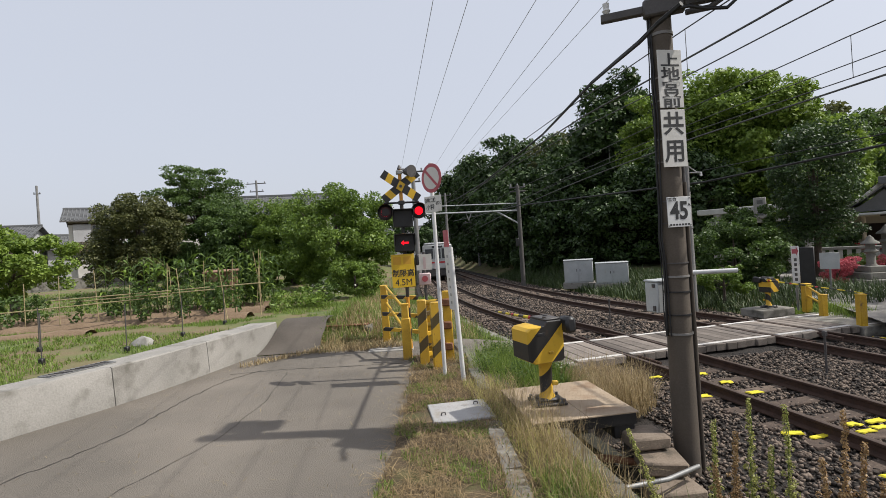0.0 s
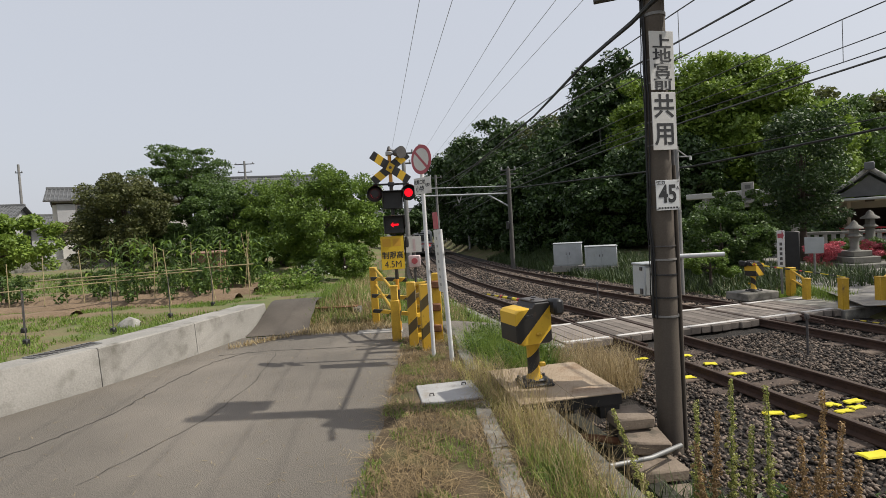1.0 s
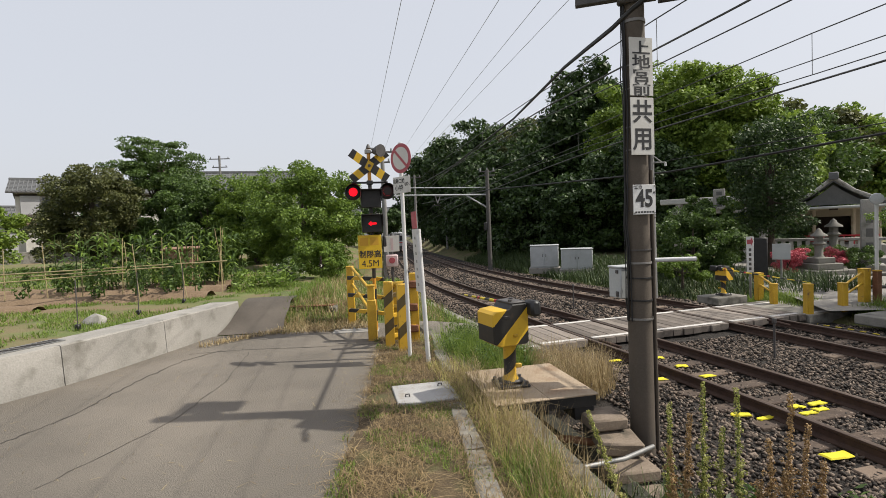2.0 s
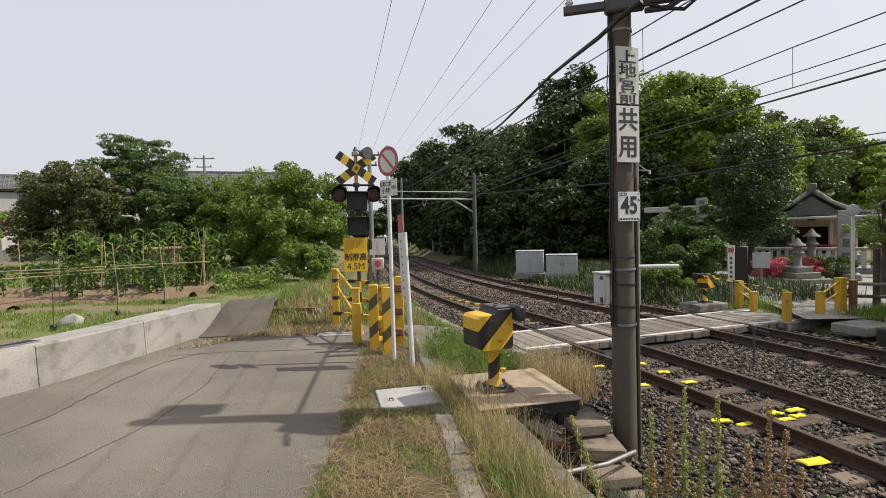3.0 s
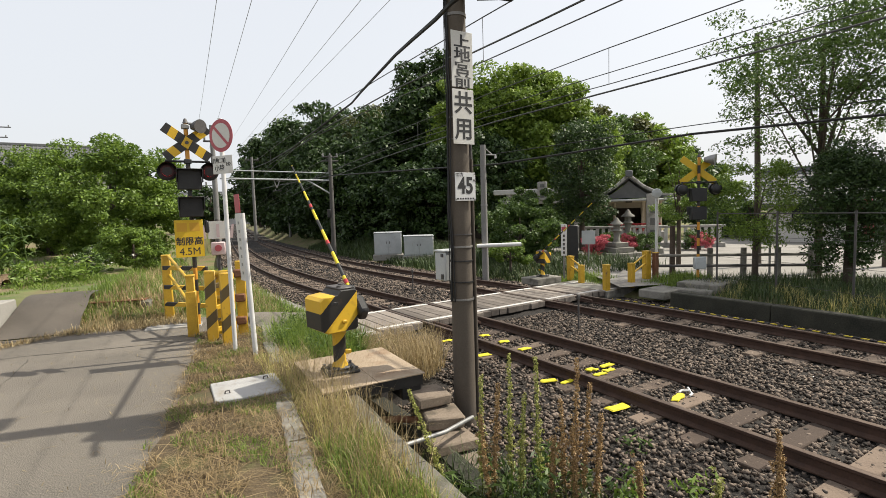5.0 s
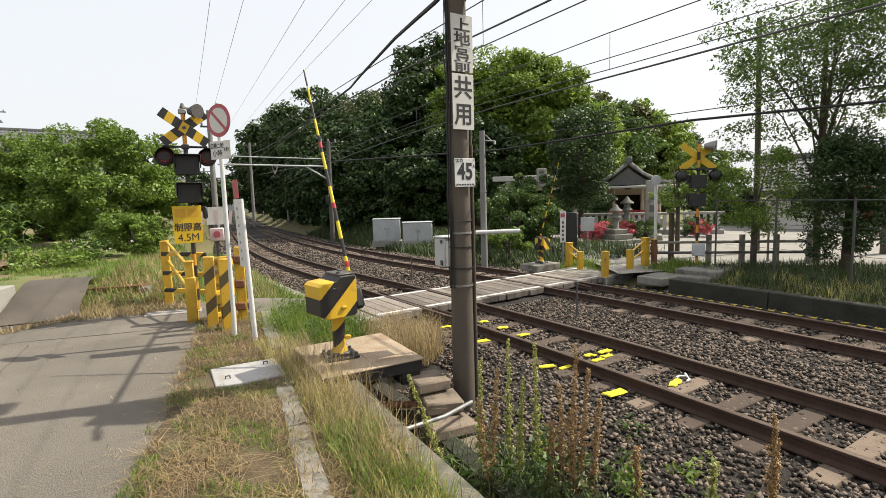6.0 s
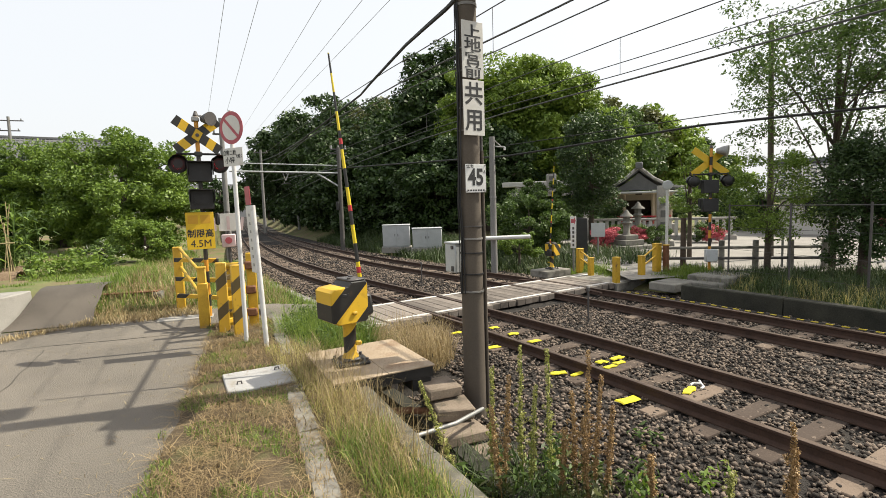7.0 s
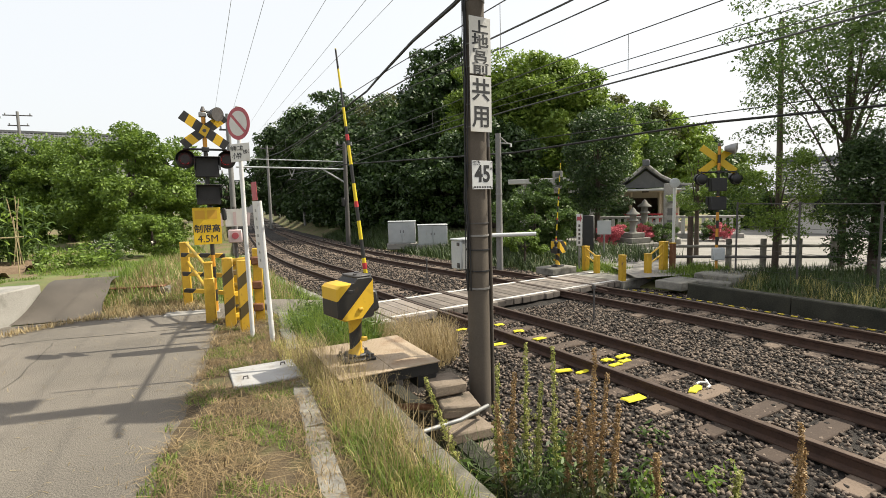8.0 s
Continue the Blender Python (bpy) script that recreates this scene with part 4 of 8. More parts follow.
def build_platform():
    root = thing("steel_platform", pose(1.40, 5.68, 0, 0, 0, 6.7) @ pose(-1.435, -5.68, 0), "tan checkered steel platform bridging the ditch under the barrier", "platform")
    top = part("deck_plate", Shape().box((0.80, 5.04, 0.105), (1.40, 6.32, 0.12), 0.003).box((1.404, 5.04, 0.105), (1.97, 6.32, 0.12), 0.003), M_PLATE, root, "tan checkered deck plate")
    tagged(part("checker_ridge", ridges(0.82, 1.96, 5.06, 6.3, 0.1205, 0.05), M_PLATE, top), kind="stuff")
    for y in (5.10, 5.72, 6.2):
        part("beam", Shape().box((0.82, y, 0.03), (1.95, y + 0.06, 0.104), 0.004), M_STEEL_DARK, root)
    for x, y in ((1.86, 5.12), (1.86, 6.14)):
        part("leg", Shape().box((x, y, -0.95), (x + 0.1, y + 0.1, 0.03), 0.006), M_STEEL_DARK, root)
    # black strip added under the deck edge, standing for the shade beneath
    part("side_plate", Shape().box((0.84, 5.062, -0.02), (1.95, 5.074, 0.102), 0.003), M_BLACK, root)
    part("end_box", Shape().box((1.70, 5.08, -0.16), (1.93, 5.5, 0.03), 0.006), M_BLACK, root)
    # rough concrete blocks as steps down to the track
    rng = random.Random(5)
    for x, y, z, w, d, h, t in ((2.02, 5.06, -0.21, 0.40, 0.36, 0.13, 6), (2.08, 4.84, -0.38, 0.42, 0.36, 0.14, -5), (2.06, 4.58, -0.53, 0.52, 0.34, 0.12, 8), (2.10, 4.30, -0.68, 0.46, 0.34, 0.12, -4), (2.05, 4.02, -0.82, 0.5, 0.3, 0.12, 5), (2.42, 3.55, -0.80, 0.55, 0.34, 0.16, 3), (2.2, 3.1, -0.84, 0.5, 0.34, 0.16, 10)):
        s = Shape().box((-w / 2, -d / 2, 0), (w / 2, d / 2, h), 0.02)
        s.v = [tuple(Vector(p) + noise.noise_vector(Vector(p) * 5 + Vector((x, y, 0))) * 0.012) for p in s.v]
        single("concrete_block", s, M_STEP, "rough concrete block laid as a step beside the ditch", "concrete block", "step blocks", at=pose(x, y, z, rng.uniform(-3, 3), rng.uniform(-3, 3), t))
    single("drain_pipe", Shape().tube([(1.36, 5.35, -0.42), (1.7, 5.2, -0.40), (1.95, 5.1, -0.42)], 0.04, 14), M_RUST, "short rusty pipe in the ditch", "pipe")
    single("steel_rod", Shape().tube([(1.15, 4.0, -0.14), (1.9, 4.30, -0.22), (2.35, 4.62, -0.28)], 0.022, 10), M_STEEL, "pale steel pipe laid across the ditch", "pipe")


# ---------------------------------------------------------------- railway
def build_bed():
    s = Shape()
    offs = [-3.0, -2.5, -1.7, -1.2, -0.75, 0, 0.75, 1.2, 1.72, 2.25, 2.7, TRACK_GAP, TRACK_GAP + 0.75, TRACK_GAP + 1.2, TRACK_GAP + 1.8, TRACK_GAP + 2.4]
    hs = [-0.66, -0.58, -0.50, -0.465, -0.462, -0.462, -0.462, -0.465, -0.47, -0.465, -0.462, -0.462, -0.462, -0.465, -0.50, -0.54]
    ys = spread([-50, -4, 20, 80, 380], [3, 0.4, 2, 12])
    rows = []
    for y in ys:
        for k, (o, h) in enumerate(zip(offs, hs)):
            o2 = o
            if y > 6.5 and o < -1.6:
                o2 = -1.6 + (o + 1.6) * (1 - 0.6 * smoothstep(6.5, 10, y))
            p, _ = track_point(y, o2)
            rows.append((p.x, p.y, p.z + h + 0.02 * noise.noise((p.x * 1.5, p.y * 1.5, 2))))
    n = len(offs)
    s.add(rows, [(j * n + i, j * n + i + 1, (j + 1) * n + i + 1, (j + 1) * n + i) for j in range(len(ys) - 1) for i in range(n - 1)])
    tagged(part("ballast_bed", s, M_BALLAST_BED), "stone ballast bed under two railway tracks, gap shade put into its colour", "ballast", kind="structure")


def quick_mesh(name, verts, corners, per, material, smooth=False):
    """A mesh from arrays: verts (n, 3) and faces of equal size."""
    me = bpy.data.meshes.new(name)
    me.vertices.add(len(verts))
    me.vertices.foreach_set("co", np.ascontiguousarray(verts, np.float32).ravel())
    faces = len(corners) // per
    me.loops.add(len(corners))
    me.loops.foreach_set("vertex_index", np.ascontiguousarray(corners, np.int32))
    me.polygons.add(faces)
    me.polygons.foreach_set("loop_start", np.arange(0, faces * per, per, dtype=np.int32))
    me.materials.append(material)
    me.update(calc_edges=True)
    if smooth:
        me.polygons.foreach_set("use_smooth", [True] * faces)
    return me


def build_stones():
    rng = np.random.default_rng(3)
    octa = np.array([(1, 0, 0), (0, 1, 0), (-1, 0, 0), (0, -1, 0), (0, 0, 1), (0, 0, -1)], float)
    tri = np.array([(0, 1, 4), (1, 2, 4), (2, 3, 4), (3, 0, 4), (1, 0, 5), (2, 1, 5), (3, 2, 5), (0, 3, 5)])
    spots = []
    for y0, y1, per_m2, r in ((-1.0, 8.9, 640, 0.028), (11.6, 22.0, 170, 0.040), (22.0, 44.0, 45, 0.06)):
        count = int((y1 - y0) * 9.0 * per_m2)
        ys = rng.uniform(y0, y1, count)
        os_ = rng.uniform(-3.2, TRACK_GAP + 2.2, count)
        for y, o in zip(ys, os_):
            if y > 6.5 and o < -1.9:
                continue
            if min(abs(o - 0.566), abs(o + 0.566), abs(o - TRACK_GAP - 0.566), abs(o - TRACK_GAP + 0.566)) < 0.06:
                continue
            spots.append((y, o, r * rng.uniform(0.6, 1.35)))
    xs = np.array([near_x(y) for y in np.arange(-2, 45, 0.05)])
    grid = np.arange(-2, 45, 0.05)
    a = np.array(spots)
    x0 = np.interp(a[:, 0], grid, xs)
    sl = np.gradient(xs, grid)
    sy = np.interp(a[:, 0], grid, sl)
    nrm = np.sqrt(1 + sy**2)
    px, py = x0 + a[:, 1] / nrm, a[:, 0] - sy / nrm * a[:, 1]
    shoulder = np.interp(a[:, 1], [-3.3, -2.5, -1.7, -1.2, TRACK_GAP + 1.2, TRACK_GAP + 1.8, TRACK_GAP + 2.4], [-0.68, -0.58, -0.50, -0.462, -0.462, -0.50, -0.54])
    # keep clear of the ditch and the sleepers' tops
    keep = px > np.array([ditch_x(max(min(y, 30), -30)) for y in py]) + 0.92
    pz = shoulder - 0.022 * np.maximum(0, a[:, 0] - 12) + rng.uniform(-0.012, 0.026, len(a))
    px, py, pz, rad = px[keep], py[keep], pz[keep], a[keep, 2]
    n = len(px)
    rough_ = octa[None] * rng.uniform(0.6, 1.25, (n, 6, 1)) + rng.normal(0, 0.16, (n, 6, 3))
    q = rng.normal(size=(n, 3, 3))
    q, _ = np.linalg.qr(q)
    v = np.einsum("nij,nkj->nki", q, rough_) * rad[:, None, None] * np.array([1, 1, 0.85]) + np.stack([px, py, pz], -1)[:, None]
    idx = (np.arange(n)[:, None, None] * 6 + tri[None]).ravel()
    tagged(new("ballast_stones", quick_mesh("ballast_stones", v.reshape(-1, 3), idx, 3, M_BALLAST)), "loose angular grey ballast stones between the rails", "ballast", kind="stuff")


def track_frame(y, off, z):
    p, way = track_point(y, off)
    return pose(p.x, p.y, p.z + z, 0, 0, math.degrees(math.atan2(-way.x, way.y)))


def build_crossing():
    root = thing("crossing_deck", (0, 0, 0), "weathered timber crossing deck with white edge lines between the rails", "crossing deck")
    half, yc = 0.88, 10.12
    zones = [(-1.62, -0.62), (-0.49, 0.49), (0.64, TRACK_GAP - 0.64), (TRACK_GAP - 0.49, TRACK_GAP + 0.49), (TRACK_GAP + 0.64, TRACK_GAP + 1.5)]
    rng = random.Random(6)
    m = track_frame(yc, 0, RAIL_Z)
    for a, b in zones:
        count = max(2, round((b - a) / 0.235))
        w = (b - a) / count
        for i in range(count):
            ends = [rng.uniform(-0.05, 0.05), rng.uniform(-0.05, 0.05)]
            plank = part("plank", Shape().box((a + i * w + 0.007, -half + ends[0], -0.14), (a + (i + 1) * w - 0.007, half + ends[1], -0.004 + rng.uniform(-0.006, 0.004)), 0.01), M_PLANK, root)
            plank.matrix_basis = m
        for y in (-half + 0.10, half - 0.2):
            part("edge_line", Shape().box((a + 0.02, y, -0.003), (b - 0.02, y + 0.10, 0.004)), M_LINE_WHITE, root, "worn white edge line").matrix_basis = m
    for a, b in ((-2.7, -1.64), (TRACK_GAP + 1.52, TRACK_GAP + 2.9)):
        part("approach_slab", Shape().box((a, -0.98, -0.25), (b, 0.98, -0.018), 0.01), M_CONCRETE_OLD, root, "concrete approach slab").matrix_basis = m
    for y in (-0.84, 0.6):
        part("edge_line", Shape().box((-2.6, y, -0.021), (-1.7, y + 0.1, -0.014)), M_LINE_WHITE, root).matrix_basis = m
        part("edge_line", Shape().box((TRACK_GAP + 1.6, y, -0.016), (TRACK_GAP + 2.8, y + 0.1, -0.009)), M_LINE_WHITE, root).matrix_basis = m
    # guard timbers at the ends of the rails' gaps
    for off in (-0.40, 0.40, TRACK_GAP - 0.40, TRACK_GAP + 0.40):
        for sgn in (-1, 1):
            part("guard_rail_end", Shape().tube([m @ Vector((off, sgn * 0.9, -0.03)), m @ Vector((off * 1.0 - 0.06 * (1 if off % TRACK_GAP < 1 else -1), sgn * 1.45, -0.05))], 0.03, 8), M_RAIL_SIDE, root)
    path = Shape()
    path.strip([(-1.4, 9.15, 0.006), (-0.3, 9.05, 0.004), (0.6, 9.0, -0.05), (1.6, 8.95, -0.2)], [(-1.4, 10.55, 0.006), (-0.3, 10.75, 0.0), (0.6, 10.8, -0.05), (1.6, 10.9, -0.2)])
    tagged(part("crossing_path", path, M_ASPHALT), "narrow asphalt path from the road to the crossing deck", "path", kind="structure")
    single("threshold_slab", Shape().box((-1.42, 9.72, -0.05), (-0.52, 10.05, 0.03), 0.012), M_CONCRETE, "pale concrete threshold slab at the path", "concrete slab")


def build_track_marks():
    """Painted marks on sleepers and stones, and short marker posts between the tracks."""
    rng = random.Random(9)
    for x, y, w, d, t in ((3.54, 8.10, 0.24, 0.12, 10), (4.32, 8.10, 0.20, 0.12, 5), (4.41, 7.55, 0.22, 0.13, -8), (4.49, 6.98, 0.26, 0.13, 8), (3.72, 7.0, 0.24, 0.14, 6), (3.94, 5.50, 0.24, 0.11, -10), (4.12, 5.36, 0.22, 0.09, 6), (4.74, 5.62, 0.20, 0.13, 18), (5.06, 5.66, 0.24, 0.12, 8), (4.72, 5.40, 0.22, 0.10, 4), (4.95, 5.48, 0.22, 0.10, 12), (4.12, 4.38, 0.32, 0.17, 5), (4.97, 4.30, 0.26, 0.12, 25)):
        s = Shape()
        ring = [(w * cx * rng.uniform(0.8, 1.15), d * cy * rng.uniform(0.7, 1.2)) for cx, cy in ((0.5, -0.4), (0.47, 0.1), (0.5, 0.42), (0.1, 0.4), (-0.1, 0.5), (-0.48, 0.44), (-0.5, -0.1), (-0.46, -0.45), (-0.05, -0.36), (0.12, -0.48))]
        n = len(ring)
        vs = [(px, py, 0.0) for px, py in ring] + [(px * 0.9, py * 0.9, 0.012 + rng.uniform(-0.004, 0.004)) for px, py in ring]
        s.add(vs, [tuple(range(n, 2 * n))] + [(k, (k + 1) % n, n + (k + 1) % n, n + k) for k in range(n)])
        single("painted_mark", s, M_MARK, "bright yellow painted mark on a track sleeper", "paint mark", "painted marks", at=pose(x, y, SLEEPER_Z + 0.014, rng.uniform(-3, 3), rng.uniform(-3, 3), t))
    single("painted_figure", Shape().tube([(0, 0, 0), (0.08, 0.03, 0), (0.14, 0.12, 0), (0.06, 0.17, 0), (-0.02, 0.14, 0)], 0.014, 6).tube([(0.14, 0.12, 0), (0.2, 0.2, 0)], 0.014, 6), M_WHITE, "white painted curved mark on a track sleeper", "paint mark", at=pose(5.12, 4.26, SLEEPER_Z + 0.024))
    for y, off, h in ((7.4, 1.72, 0.42), (13.6, 1.72, 0.42), (1.4, 1.72, 0.42), (26, 1.72, 0.42)):
        p, _ = track_point(y, off)
        root = thing("marker_post", (p.x, p.y, p.z - 0.47), "short dark steel marker post between the tracks", "marker post", "marker posts")
        part("shaft", Shape().tube([(0, 0, -0.1), (0, 0, h + 0.28)], 0.018, 10), M_STEEL_DARK, root)
        part("cap", Shape().box((-0.03, -0.03, h + 0.20), (0.03, 0.03, h + 0.29), 0.01), M_STEEL_DARK, root)
    s = Shape().tube([track_point(y, TRACK_GAP + 0.80)[0] + Vector((0, 0, -0.30 + 0.006 * math.sin(y * 5))) for y in np.arange(-8, 9.0, 0.5)], 0.011, 8)
    single("marked_cable", s, M_CABLE_YELLOW, "yellow and black banded cable laid along the rail", "cable")
    pts = [track_point(y, -1.75)[0] + Vector((0, 0, -0.47)) for y in np.arange(10.8, 30, 0.8)]
    s = Shape()
    for a, b in zip(pts, pts[1:]):
        s.box((-0.12, 0.01, -0.06), (0.12, (b - a).length - 0.01, 0.03), 0.01, pose(a.x, a.y, a.z, 0, 0, math.degrees(math.atan2(-(b - a).x, (b - a).y))))
    single("cable_trough", s, M_CONCRETE_OLD, "grey concrete cable trough beside the ballast", "cable trough")


M_DITCH = surface("ditch_concrete", (0.0731, 0.06708, 0.05332), (0.172, 0.1591, 0.1333), 0.95, 2.5, 50, 0.6, stain=(0.043, 0.04472, 0.0258), stain_scale=3.5, stain_edge=(0.48, 0.66))
M_STEP = surface("step_block", (0.1118, 0.086, 0.0645), (0.2322, 0.1849, 0.1419), 0.95, 5, 45, 0.5, stain=(0.0602, 0.0516, 0.0387), stain_scale=4)
# tone of the ditch bottom, its shade put into the colour
M_DITCH_SHADE = surface("ditch_shade", (0.01032, 0.00946, 0.00688), (0.0344, 0.03096, 0.02236), 0.8, 4, 40, 0.4)
M_WIRE_PALE = surface("pale_wire", (0.258, 0.258, 0.2666), (0.3612, 0.3612, 0.3698), 0.6, 8, 50, 0.0)
M_CABLE_YELLOW = striped("banded_cable", (0.516, 0.3956, 0.0172), (0.0172, 0.0172, 0.0172), 0.22, 1.0, axis="y", worn=0.0)


def build_wires():
    """Overhead wires of the railway and of the road."""
    def wire(name, pts, r, mat, label, sag=0.0, n=24):
        out = []
        for a, b in zip(pts, pts[1:]):
            a, b = Vector(a), Vector(b)
            out += [a.lerp(b, i / n) - Vector((0, 0, sag * 4 * (i / n) * (1 - i / n))) for i in range(n)]
        out.append(Vector(pts[-1]))
        single(name, Shape().tube(out, r, 6), mat, label, "wire", "overhead wires")

    for off in (0.0, TRACK_GAP):
        ys = list(np.arange(-40, 200, 4.0))
        contact = [track_point(y, off)[0] + Vector((0, 0, 4.55)) for y in ys]
        wire("contact_wire", contact, 0.010, M_WIRE, "thin dark contact wire over the railway track", 0, 1)
        mess = [track_point(y, off)[0] + Vector((0, 0, 5.10 + 0.30 * ((y - 6) / 25 % 1 - 0.5) ** 2 * 4)) for y in ys]
        wire("messenger_wire", mess, 0.011, M_WIRE, "thin dark messenger wire over the railway track", 0, 1)
        for i in range(6, 40, 1):
            if i % 2 == 0:
                single("dropper", Shape().tube([contact[i], mess[i]], 0.006, 5), M_WIRE, "thin dropper between the overhead wires", "wire", "wire droppers")
    for off, z, r in ((1.5, 5.55, 0.02), (5.3, 4.9, 0.022), (6.0, 5.6, 0.012)):
        wire("feeder_wire", [track_point(y, off)[0] + Vector((0, 0, z)) for y in np.arange(-40, 160, 6.0)], r, M_WIRE, "dark feeder wire along the railway", 0, 1)
    # over the road
    def through_two(f, nr, y_end=-16):
        f, nr = Vector(f), Vector(nr)
        k = (y_end - f.y) / (nr.y - f.y)
        return [f + (f - nr) * 1.2, f + (nr - f) * k]

    for f, nr in (((-1.27, 29.9, 7.39), (0.17, 9.43, 6.29)), ((-0.37, 29.9, 7.35), (0.77, 9.39, 6.25)), ((1.31, 29.9, 7.9), (1.89, 9.22, 6.13)), ((1.57, 29.9, 6.97), (2.58, 9.05, 6.03)), ((1.9, 29.9, 6.82), (3.02, 8.9, 5.95))):
        wire("power_line", through_two(f, nr), 0.0055, M_WIRE_PALE, "thin pale power line over the road", 0.12)
    wire("telephone_cable", [(1.9, 48, 6.2), (2.2, 33, 5.2), (2.35, 20, 4.5), (3.01, 12.54, 4.69), (2.65, 10.05, 4.39), (2.53, 7.36, 4.32), (2.39, 6.13, 4.16), (2.26, 5.10, 4.01), (2.23, 4.61, 3.99), (2.34, 4.38, 4.06)], 0.026, M_CABLE, "thick black telephone cable hung from the utility pole", 0.0, 8)
    wire("telephone_cable", [(3.2, 60, 5.0), (5.6, 30, 4.2), (8.1, 14.2, 3.38), (11.4, 9.7, 3.76), (12.7, 6.2, 3.66), (13.8, 2.0, 3.5)], 0.032, M_CABLE, "thick black cable crossing above the tracks", 0.0, 10)
    wire("telephone_cable", [(8.0, 14.1, 3.7), (11.4, 9.7, 3.98), (12.8, 6.2, 4.0), (13.8, 2.0, 4.0)], 0.012, M_CABLE, "thin black cable crossing above the tracks", 0.0, 10)
# ---------------------------------------------------------------- far poles and cabinets
def build_line_side():
    # catenary mast with a truss arm over the tracks
    root = thing("catenary_mast", (5.74, 30.9, -0.78), "grey lattice catenary mast with arms over the tracks", "catenary mast")
    part("mast", Shape().tube([(0, 0, -0.2), (0, 0, 6.3)], [0.15, 0.12], 16), M_MAST, root)
    part("beam", Shape().tube([(0, 0, 4.75), (-6.2, -0.6, 4.85)], 0.05, 10), M_PALE_METAL, root, "long steel beam over the tracks")
    part("beam", Shape().tube([(0, 0, 5.2), (-6.0, -0.6, 5.3)], 0.03, 10), M_PALE_METAL, root)
    part("stay", Shape().tube([(0, 0, 3.9), (-1.4, -0.1, 4.75)], 0.05, 8), M_PALE_METAL, root, "diagonal stay")
    for x in (-3.0, -3.35):
        part("hanger", Shape().tube([(-3.2, -0.3, 4.3), (x, -0.3, 4.8)], 0.03, 8), M_STEEL, root)
    for z in (5.9, 6.15):
        part("crossarm", Shape().box((-0.5, -0.05, z), (0.5, 0.05, z + 0.07), 0.01), M_STEEL_DARK, root)
    for x in (-0.42, 0.0, 0.42):
        part("insulator", Shape().tube([(x, 0, 6.2), (x, 0, 6.42)], [0.06, 0.04], 8), M_STEEL, root)
    part("signal_lamp", Shape().box((-0.32, -0.2, 2.5), (-0.14, 0.0, 3.0), 0.02), M_BLACK, root)

    root = thing("catenary_mast", (7.63, 14.37, -0.25), "slim grey steel mast with a small bracket behind the tracks", "mast")
    part("mast", Shape().tube([(0, 0, -0.2), (0, 0, 4.25)], [0.11, 0.09], 14), M_POLE_GREY, root)
    part("bracket", Shape().tube([(0, 0, 3.95), (0.42, -0.1, 3.92)], 0.025, 8).tube([(0, 0, 4.2), (0.3, -0.06, 3.94)], 0.02, 8), M_STEEL, root)
    part("insulator", Shape().tube([(0.40, -0.1, 3.92), (0.40, -0.1, 3.82)], 0.035, 8), M_WHITE, root)
    part("strap", Shape().tube([(0, 0, 2.3), (0, 0, 2.36)], 0.112, 14), M_STEEL, root)
    single("white_pipe", Shape().tube([(7.3, 14.3, 0.76), (8.62, 13.75, 0.78)], 0.065, 16), M_WHITE, "white plastic pipe fixed to the mast", "pipe")

    for x, y, w, d, h, t, z in ((7.72, 25.8, 1.45, 0.9, 1.15, -18, -0.32), (8.88, 24.2, 1.5, 0.9, 0.98, -18, -0.32)):
        root = thing("equipment_cabinet", (x, y, z), "pale grey steel trackside equipment cabinet on a plinth", "equipment cabinet", "trackside cabinets", t)
        part("body", Shape().box((-w / 2, -d / 2, 0), (w / 2, d / 2, h), 0.02), M_PALE_METAL, root)
        part("roof", Shape().box((-w / 2 - 0.03, -d / 2 - 0.03, h), (w / 2 + 0.03, d / 2 + 0.03, h + 0.04), 0.012), M_PALE_METAL, root)
        for k in (-1, 1):
            dr = part("door", Shape().box((-w / 4 + k * w / 4 + 0.02, -d / 2 - 0.02, 0.06), (w / 4 + k * w / 4 - 0.02, -d / 2 - 0.004, h - 0.05), 0.008), M_PALE_METAL, root)
            part("handle", Shape().box((k * 0.08 - 0.015, -d / 2 - 0.045, h * 0.5), (k * 0.08 + 0.015, -d / 2 - 0.018, h * 0.62), 0.006), M_STEEL_DARK, dr)
        part("plinth", Shape().box((-w / 2 - 0.08, -d / 2 - 0.08, -0.3), (w / 2 + 0.08, d / 2 + 0.08, 0.0), 0.015), M_CONCRETE, root)

    def plain_pole(x, y, z, h, label, arms=((0.4, 1.2),), r=0.15):
        root = thing("utility_pole", (x, y, z), label, "utility pole", "distant utility poles")
        part("shaft", Shape().tube([(0, 0, -0.3), (0, 0, h)], [r, r * 0.65], 14), M_POLE_GREY, root)
        for down, l in arms:
            part("crossarm", Shape().box((-l / 2, -0.05, h - down), (l / 2, 0.05, h - down + 0.09), 0.01), M_STEEL_DARK, root)
            for k in (-0.42, 0, 0.42):
                part("insulator", Shape().tube([(k * l, 0, h - down + 0.08), (k * l, 0, h - down + 0.25)], 0.05, 8), M_STEEL, root)

    plain_pole(-0.72, 30.0, 0.2, 6.7, "grey concrete utility pole behind the crossing signal", ((0.3, 1.3), (0.9, 0.9)), 0.17)
    plain_pole(1.9, 48, 0.0, 7.2, "grey concrete utility pole beside the railway", ((0.3, 1.2),), 0.15)
    plain_pole(-45.4, 59.7, 0.3, 12.0, "slender utility pole behind the houses", ((1.0, 0.8),), 0.18)
    plain_pole(-19.0, 56.9, 0.3, 10.6, "slender utility pole with crossarm behind the trees", ((0.4, 2.2), (1.3, 1.6)), 0.17)
